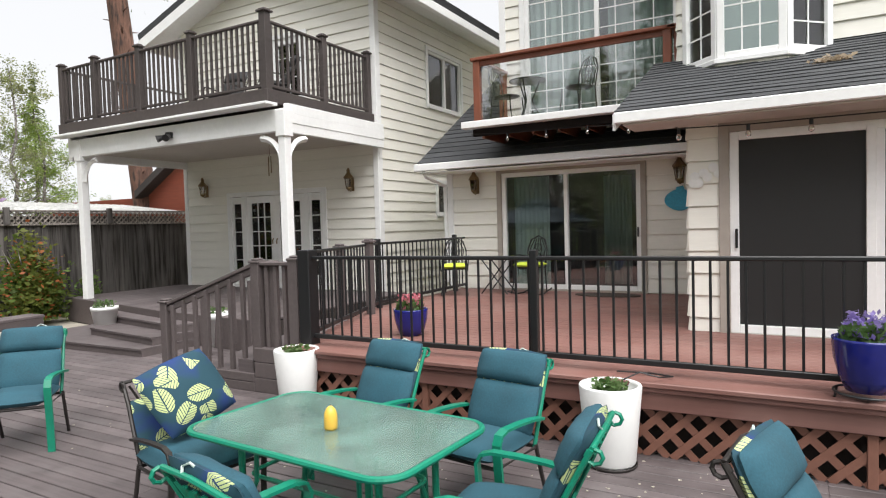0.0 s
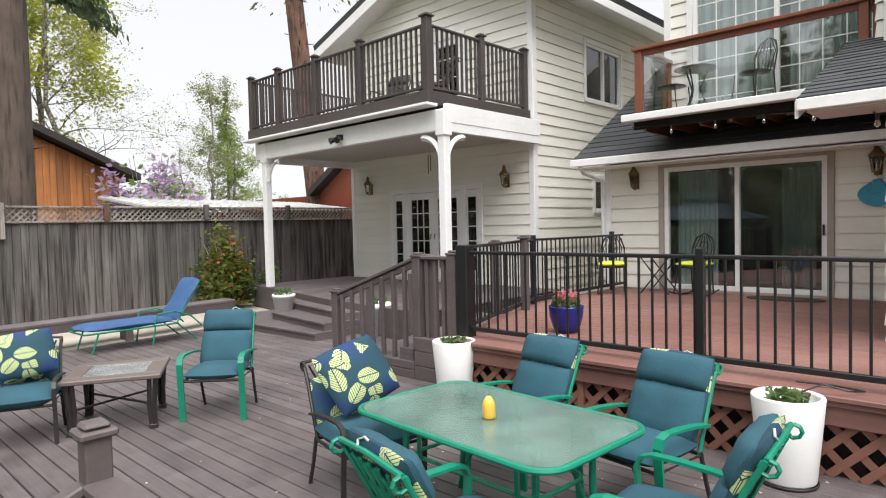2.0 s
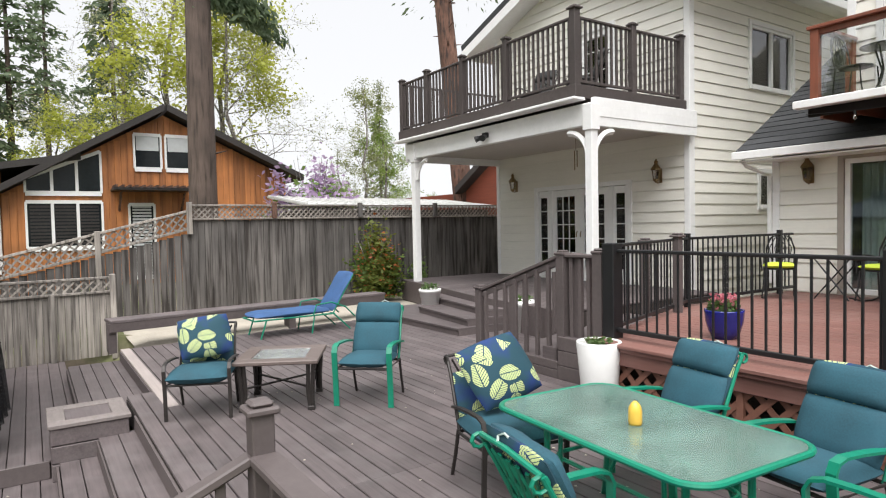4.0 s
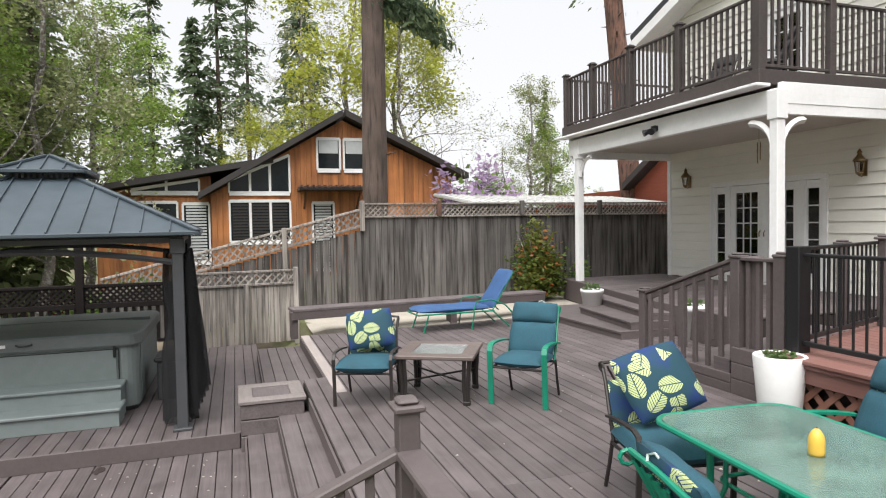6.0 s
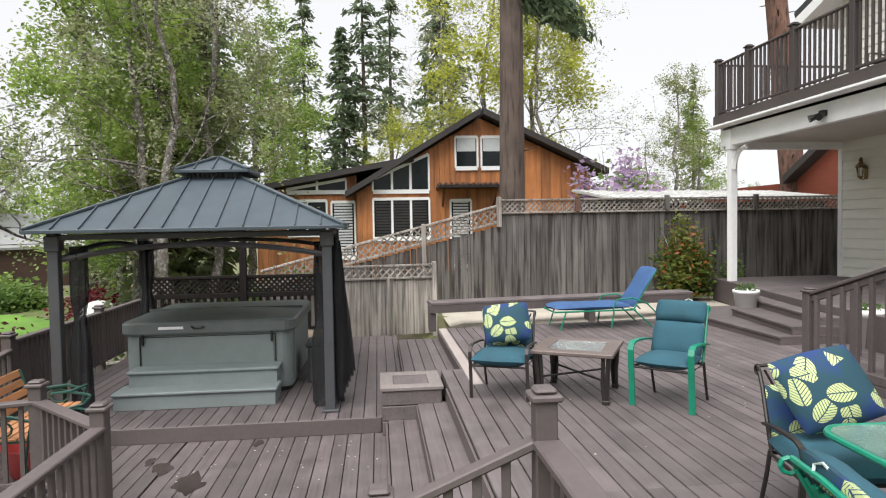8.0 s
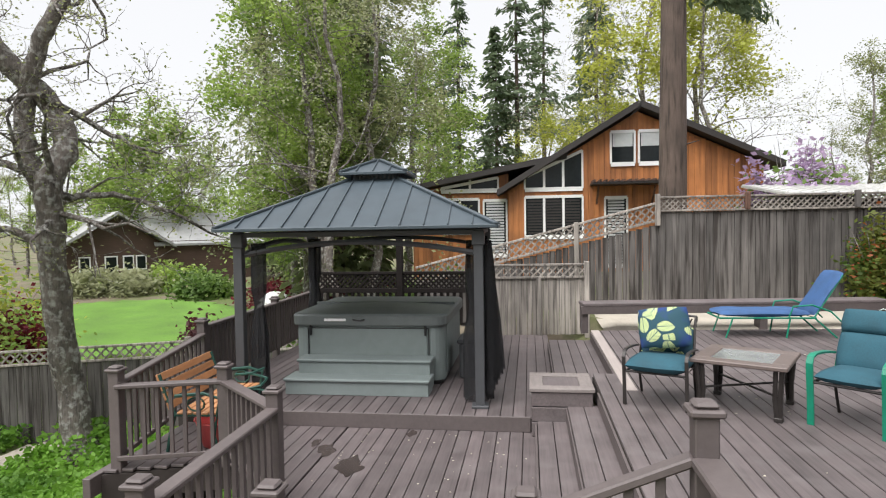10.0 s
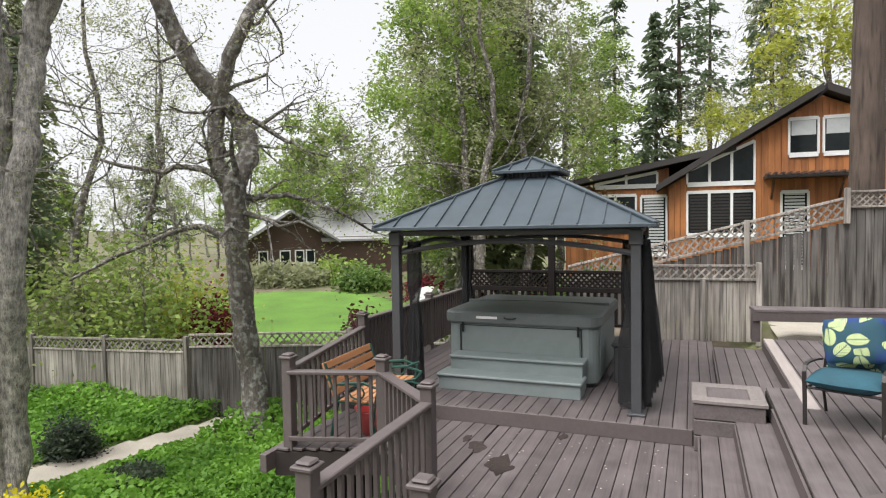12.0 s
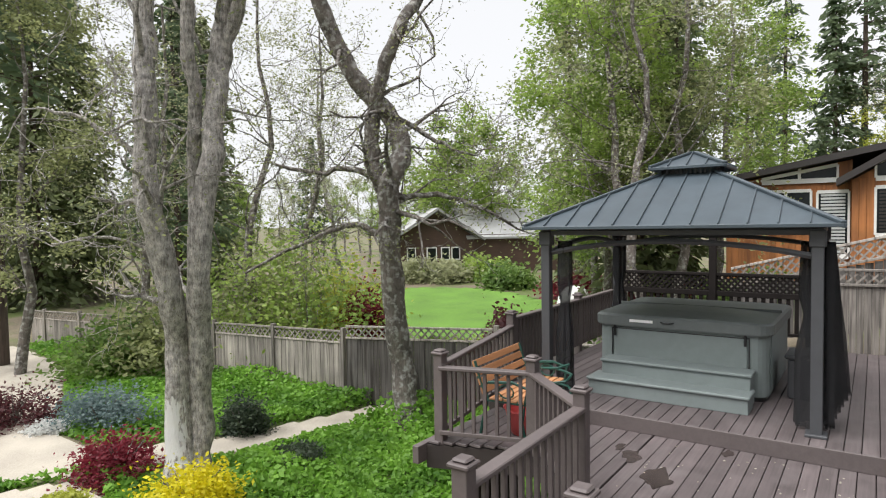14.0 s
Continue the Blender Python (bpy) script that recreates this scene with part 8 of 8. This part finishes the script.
part("wall", Shape().box((rx - 6, ry + 0.2, -0.1), (rx + 0.3, ry + 8, 3.0)), REDWALL, rh)
part("roof", Shape().add([(rx - 0.2, ry - 0.3, 2.95), (rx + 3.4, ry - 0.3, 5.0), (rx + 3.4, ry - 0.3, 5.25), (rx - 0.2, ry - 0.3, 3.2), (rx - 0.2, ry + 8, 2.95), (rx + 3.4, ry + 8, 5.0), (rx + 3.4, ry + 8, 5.25), (rx - 0.2, ry + 8, 3.2)],
     [(0, 1, 2, 3), (7, 6, 5, 4), (0, 4, 5, 1), (1, 5, 6, 2), (2, 6, 7, 3), (3, 7, 4, 0)]), DARKROOF, rh)
part("gable", Shape().add([(rx, ry + 0.1, -0.1), (rx + 6, ry + 0.1, -0.1), (rx + 6, ry + 0.1, 5.0), (rx + 3.4, ry + 0.1, 5.0), (rx, ry + 0.1, 3.06)], [(0, 1, 2, 3, 4)]), REDWALL, rh)

# brown house beyond the lawn
bh = thing("house", "dark brown cottage with a pale grey roof beyond the lawn", "house", m=Matrix.Translation((*spot_at(125.2, 47), -1.9)) @ Matrix.Rotation(radians(125.2 + 12), 4, "Z"))
BROWN = mat("dark_brown_siding", (0.085, 0.05, 0.038), 0.7, vary=0.2, grain=(2, 2, 20), bump=0.3, dist=0.006)
PALEROOF = mat("pale_grey_shingle", (0.36, 0.36, 0.36), 0.8, vary=0.2, grain=(14, 14, 14), bump=0.4, dist=0.01)
part("wall", Shape().box((-3.3, 0, 0), (10, 8, 2.9)), BROWN, bh)
part("gable", Shape().add([(-3.3, -0.02, 0), (2.7, -0.02, 0), (2.7, -0.02, 2.7), (-0.3, -0.02, 4.6), (-3.3, -0.02, 2.7)], [(0, 1, 2, 3, 4)]), BROWN, bh)
for sx in (1, -1):
    part("roof", Shape().add([(-0.3, -0.7, 4.75), (-0.3 + sx * 3.6, -0.7, 2.45), (-0.3 + sx * 3.6, 8.5, 2.45), (-0.3, 8.5, 4.75), (-0.3, -0.7, 4.95), (-0.3 + sx * 3.6, -0.7, 2.65), (-0.3 + sx * 3.6, 8.5, 2.65), (-0.3, 8.5, 4.95)],
         [(0, 1, 2, 3), (7, 6, 5, 4), (0, 4, 5, 1), (1, 5, 6, 2), (2, 6, 7, 3), (3, 7, 4, 0)]), PALEROOF, bh)
part("roof", Shape().add([(2.0, -0.3, 2.7), (10.5, -0.3, 2.7), (10.5, 4.2, 5.0), (2.0, 4.2, 5.0), (2.0, -0.3, 2.55), (10.5, -0.3, 2.55), (10.5, 4.2, 4.85), (2.0, 4.2, 4.85)],
     [(0, 1, 2, 3), (7, 6, 5, 4), (0, 4, 5, 1), (1, 5, 6, 2), (2, 6, 7, 3), (3, 7, 4, 0)]), PALEROOF, bh)
for x0, x1, z0, z1 in ((0.0, 0.7, 1.0, 2.0), (0.8, 1.5, 1.0, 2.0), (-2.6, -1.9, 0.9, 2.0), (-1.1, -0.3, 0.0, 2.0)):
    w = part("window", Shape().box((x0, -0.06, z0), (x1, -0.03, z1), 0.01), TRIM, bh)
    part("pane", Shape().box((x0 + 0.09, -0.075, z0 + 0.09), (x1 - 0.09, -0.06, z1 - 0.09)), DARKPANE, w)

# ---- lawn, path, planting ----
def in_lawn(x, y):
    u, v = x * -0.79 + y * -0.61, x * 0.61 + y * -0.79
    return ((u - 30.0) / 7.8) ** 2 + ((v + 0.3) / 6.5) ** 2 < 1


gxs = [-46 + 0.5 * k for k in range(70)]
gys = [-36 + 0.5 * k for k in range(60)]
setting("lawn", sheet(gxs, gys, 0.05, in_lawn), LAWN, "bright green mown lawn", "lawn")
PATHLINE = [(-12.5, -8.6, 0.35), (-10.8, -9.3, 0.35), (-9.0, -9.9, 0.35), (-7.3, -10.4, 0.5), (-6.0, -11.3, 0.6), (-5.0, -12.4, 0.8), (-4.9, -14.5, 0.9), (-5.9, -17.0, 1.2), (-7.6, -21.0, 1.3), (-8.5, -25.0, 1.0)]


def near_path(x, y, pad_w=0.0):
    for (x0, y0, w0), (x1, y1, w1) in zip(PATHLINE, PATHLINE[1:]):
        dx, dy = x1 - x0, y1 - y0
        t = min(1, max(0, ((x - x0) * dx + (y - y0) * dy) / (dx * dx + dy * dy)))
        if math.hypot(x - x0 - t * dx, y - y0 - t * dy) < w0 + (w1 - w0) * t + pad_w:
            return True
    return math.hypot((x + 3.3) / 1.6, (y + 10.6) / 1.1) < 1 + pad_w


setting("garden_path", sheet([-13 + 0.2 * k for k in range(60)], [-26 + 0.2 * k for k in range(90)], 0.025, near_path), PATH, "tan gravel garden path", "path")
setting("gravel_strip", sheet([-14 + 0.25 * k for k in range(15)], [1.25 + 0.25 * k for k in range(42)], 0.02), PATH, "pale gravel strip along the back fence", "gravel")

IVY = leaf_mat("ivy_leaves", (0.07, 0.18, 0.02), (0.27, 0.50, 0.07))
rng = np.random.default_rng(77)
n = 150000
xs, ys = rng.uniform(-11.2, -2.0, n), rng.uniform(-25, -2.5, n)
keep = rng.random(n) < np.clip(1.25 - np.abs(ys + 8) / 22, 0.25, 1)
pts = []
for x, y in zip(xs[keep], ys[keep]):
    if near_path(x, y, 0.1) or (x > -5.5 and y > -4.3) or y > -4.4 - 0.0 * x and x > -7:
        continue
    if x < -10.9 + 0.0 * y and y > -10.5 and x < -11.9 + (-4.4 - y) * 0.18 + 0.1:
        continue
    h = 0.10 + 0.22 * max(0.0, math.sin(x * 1.7 + 0.6) * math.sin(y * 1.3)) + (0.3 * smooth_step((-9.3 - x) / 1.3))
    pts.append((x, y, ground_z(x, y) + h * rng.random()))
gc = part("ground_cover", leaves(rng, pts, 0.062, IVY, "ground_cover", 0.5, 0.7), None)
tagged(gc, "dense glossy green ivy ground cover", "ground cover", kind="stuff")
n = 9000
t = []
while len(t) < n:
    x, y = rng.uniform(-26, -11), rng.uniform(-26, -6)
    if x < -11.2 and not in_lawn(x, y):
        t.append((x, y, ground_z(x, y) + 0.25 * rng.random()))
ub = part("undergrowth", leaves(rng, t, 0.16, SPRING, "undergrowth", 0.7, 0.5), None)
tagged(ub, "spring green undergrowth beyond the garden fence", "undergrowth", kind="stuff")


def shrub(x, y, r, h, material, label, seed, n=2600, leaf=0.045, name="shrub", z=None, loose=0.25):
    """A shrub: short woody stems and a lumpy, gappy cloud of leaves."""
    rng = np.random.default_rng(seed)
    z = ground_z(x, y) if z is None else z
    ob = thing(name, label, "shrub", m=Matrix.Translation((x, y, z)))
    wood = Shape()
    for _ in range(7):
        a, q = rng.uniform(0, 6.28), rng.uniform(0.2, 0.8) * r
        wood.tube([(0, 0, 0), (0.4 * q * math.cos(a), 0.4 * q * math.sin(a), h * 0.4), (q * math.cos(a), q * math.sin(a), h * 0.8)], [0.025, 0.018, 0.006], 5, cap=False)
    part("stems", wood, BARK, ob)
    lumps = rng.normal(size=(16, 3))
    lumps /= np.linalg.norm(lumps, axis=1)[:, None]
    lumps[:, 2] = np.abs(lumps[:, 2])
    c = lumps[rng.integers(0, 16, n)] * rng.uniform(0.45, 0.8, (n, 1)) + rng.normal(size=(n, 3)) * loose
    c = c * (r, r, h * 0.8) + (0, 0, h * 0.12)
    c[:, 2] = np.maximum(c[:, 2], 0.02)
    part("foliage", leaves(rng, c, leaf, material), None, ob)
    return ob


CRIMSON = leaf_mat("crimson_leaves", (0.10, 0.012, 0.02), (0.26, 0.03, 0.05))
BARBERRY = leaf_mat("dark_purple_leaves", (0.05, 0.018, 0.02), (0.13, 0.04, 0.045))
BLUESPRUCE = leaf_mat("blue_spruce_needles", (0.10, 0.15, 0.15), (0.24, 0.32, 0.32))
YELLOW = leaf_mat("golden_leaves", (0.50, 0.44, 0.01), (0.85, 0.75, 0.03))
JUNIPER = leaf_mat("juniper_needles", (0.03, 0.05, 0.03), (0.08, 0.11, 0.06))
WHITEBLOOM = leaf_mat("white_blossom", (0.55, 0.56, 0.54), (0.8, 0.8, 0.78))
LILAC = leaf_mat("lilac_blossom", (0.36, 0.24, 0.4), (0.58, 0.46, 0.62))
PHOT = leaf_mat("photinia_leaves", (0.06, 0.13, 0.02), (0.20, 0.20, 0.04))
REDTIP = leaf_mat("red_leaf_tips", (0.30, 0.08, 0.03), (0.45, 0.16, 0.04))
for a in ((-6.5, -13.5, 1.0, 0.9, BLUESPRUCE, "dwarf blue spruce shrub by the path", 1), (-5.6, -15.4, 1.0, 0.9, BARBERRY, "dark purple barberry shrub by the path", 2), (-5.45, -10.7, 0.75, 0.75, CRIMSON, "crimson weeping maple by the path", 3),
          (-5.3, -8.5, 0.75, 0.72, YELLOW, "golden yellow shrub by the path", 4), (-7.9, -10.6, 0.5, 0.8, JUNIPER, "dark clipped juniper by the path", 5), (-5.9, -14.3, 0.45, 0.2, WHITEBLOOM, "low white flowering ground shrub", 6),
          (-4.1, -9.9, 0.4, 0.35, GOLDEN, "tawny ornamental grass clump", 7), (-7.45, -8.55, 0.5, 0.32, JUNIPER, "small dark twiggy shrub amid ivy", 17)):
    shrub(*a, 4200, 0.042)
shrub(-13.35, 6.8, 0.62, 1.6, PHOT, "green photinia bush by the fence", 8, 3800, 0.06, z=0.1)
shrub(-13.35, 6.8, 0.6, 1.72, REDTIP, "reddish new shoots of the photinia bush", 9, 500, 0.05, z=0.15)
shrub(-13.5, 8.1, 0.3, 0.9, DEEP, "small thin shrub by the fence", 10, 500, 0.05, z=0.1)
lx, ly = spot_at(68.6, 21)
shrub(lx, ly, 1.7, 3.9, DEEP, "lilac bush behind the fence", 11, 2600, 0.11, z=0, loose=0.14)
shrub(lx, ly, 1.9, 4.9, LILAC, "purple lilac blossom on the bush", 12, 5000, 0.10, z=0.1, loose=0.12)
for k, (b, f, r, h, m_, lab) in enumerate(((137.5, 19.5, 2.4, 4.2, SPRING, "tall feathery spring-green shrub"), (141.5, 20.5, 2.2, 3.8, OLIVE, "tall feathery olive shrub"), (134.5, 22, 1.8, 3.2, GOLDEN, "tall feathery yellow-green shrub"), (145, 22, 2.4, 4.0, SPRING, "tall feathery spring-green shrub"),
                                          (132.2, 21, 0.9, 2.2, CRIMSON, "dark red maple shrub by the lawn"), (118.9, 21, 0.9, 1.3, BARBERRY, "russet shrub by the lawn"), (127.5, 41.5, 1.6, 1.4, GREYGREEN, "pale shrub below the brown house"), (124.5, 41, 1.5, 1.3, GREYGREEN, "pale shrub below the brown house"), (121.5, 42, 1.6, 1.6, SPRING, "green shrub below the brown house"), (119.0, 38, 1.6, 1.4, DEEP, "green shrub beside the lawn"),
                                          (113, 20, 1.2, 1.4, DEEP, "green shrub below the gazebo"), (109, 26, 1.6, 1.3, CRIMSON, "red-leaved shrub behind the tub"), (105, 27, 1.8, 1.8, CRIMSON, "red-leaved shrub behind the tub"), (101, 24, 1.6, 1.5, DEEP, "green shrub behind the tub"), (97, 22, 1.4, 1.4, DEEP, "green shrub behind the tub"), (149, 20, 1.6, 2.2, OLIVE, "olive shrub along the fence"), (153, 21, 1.6, 1.6, DEEP, "green shrub along the fence"))):
    x, y = spot_at(b, f)
    shrub(x, y, r, h, m_, lab, 40 + k, 3200, 0.09 if f < 30 else 0.16, loose=0.3)

tp = thing("tarp_cover", "white tarp over a heap beyond the railing", "tarp")
x, y = spot_at(113.2, 30)
part("tarp", pad(2.6, 1.6, 2.0, pose(x, y, ground_z(x, y) + 0.1, 0, 0, 20), n=13, puff=0.6, wobble=0.06), mat("white_tarp", (0.7, 0.7, 0.68), 0.6, vary=0.1, bump=0.3), tp, smooth=True)
x, y = spot_at(112.6, 33)
shrub(x, y, 2.0, 1.5, CRIMSON, "low red-leaved shrub beyond the railing", 91, 2500, 0.12)

# ---- bay window of the upper storey ----
def bay_side(a, b, grid):
    """One face of the bay between plan points a and b: sill panel below, framed grid window above."""
    a, b = Vector(a), Vector(b)
    d = b - a
    w = d.length
    ang = math.degrees(math.atan2(d.y, d.x))
    ob = tagged(new("bay_window"), "white bay window face with a gridded sash", "window", kind="structure")
    ob.matrix_basis = pose(a.x, a.y, 3.06, 0, 0, ang)
    part("sill_panel", Shape().box((0, 0, 0), (w, 0.06, 0.52), 0.004), SIDING, ob)
    part("sill", Shape().box((-0.02, -0.05, 0.50), (w + 0.02, 0.08, 0.56), 0.008), TRIM, ob)
    for k in range(3):
        piece("clapboard", lap_profile(SIDING, w, 0.165), ob, pose(w / 2, -0.001, 0.165 * k))
    s = Shape()
    for lo, hi in (((0, -0.02, 0.56), (0.08, 0.06, 2.6)), ((w - 0.08, -0.02, 0.56), (w, 0.06, 2.6)), ((0.08, -0.02, 2.5), (w - 0.08, 0.06, 2.6)), ((0.08, -0.02, 0.56), (w - 0.08, 0.06, 0.63))):
        s.box(lo, hi, 0.005)
    part("window_frame", s, TRIM, ob)
    g = part("pane", Shape().box((0.08, 0.03, 0.63), (w - 0.08, 0.034, 2.5)), DARK_GLASS, ob)
    g.visible_shadow = False
    s = Shape()
    for k in range(1, grid):
        x = 0.08 + (w - 0.16) * k / grid
        s.box((x - 0.008, 0.015, 0.63), (x + 0.008, 0.027, 2.5))
    for k in range(1, 7):
        z = 0.63 + 1.87 * k / 7
        s.box((0.08, 0.013, z - 0.008), (w - 0.08, 0.026, z + 0.008))
    part("glazing_bars", s, TRIM, ob)


bay_side((-1.17, 8.40), (-0.745, 7.95), 2)
bay_side((-0.745, 7.95), (-0.03, 7.95), 3)
bay_side((-0.03, 7.95), (0.42, 8.40), 2)
setting("bay_blind", Shape().box((-1.1, 8.52, 3.75), (0.35, 8.53, 5.9)), CURTAIN, "pale blind inside the bay window", "blind")
leafpile = thing("leaf_litter", "dry twigs and leaves caught on the roof", "leaf litter")
part("leaves", leaves(np.random.default_rng(3), np.random.default_rng(4).normal(size=(90, 3)) * (0.10, 0.06, 0.012) + (0.33, 7.5, 3.35), 0.045, leaf_mat("dry_leaves", (0.28, 0.22, 0.15), (0.45, 0.36, 0.26))), None, leafpile)
downspout = thing("downspout", "white downspout elbow at the eave", "downspout")
part("pipe", Shape().tube([(-5.85, 9.75, 2.76), (-5.85, 9.85, 2.66), (-5.68, 10.25, 2.5), (-5.68, 10.27, 0.7)], 0.035, 8), TRIM, downspout)
for x, y, h in ((-5.3, 12.6, 7.4), (-4.9, 12.9, 7.2)):
    fl = thing("flue_pipe", "galvanised flue pipe with a cap above the roof", "flue", "roof flues")
    part("pipe", Shape().tube([(x, y, 4.5), (x, y, h)], 0.09, 12), TRIM, fl)
    part("cap", Shape().lathe([(0.09, 0.0), (0.15, 0.02), (0.15, 0.1), (0.05, 0.16), (0, 0.16)], 12, (x, y, h)), TRIM, fl)
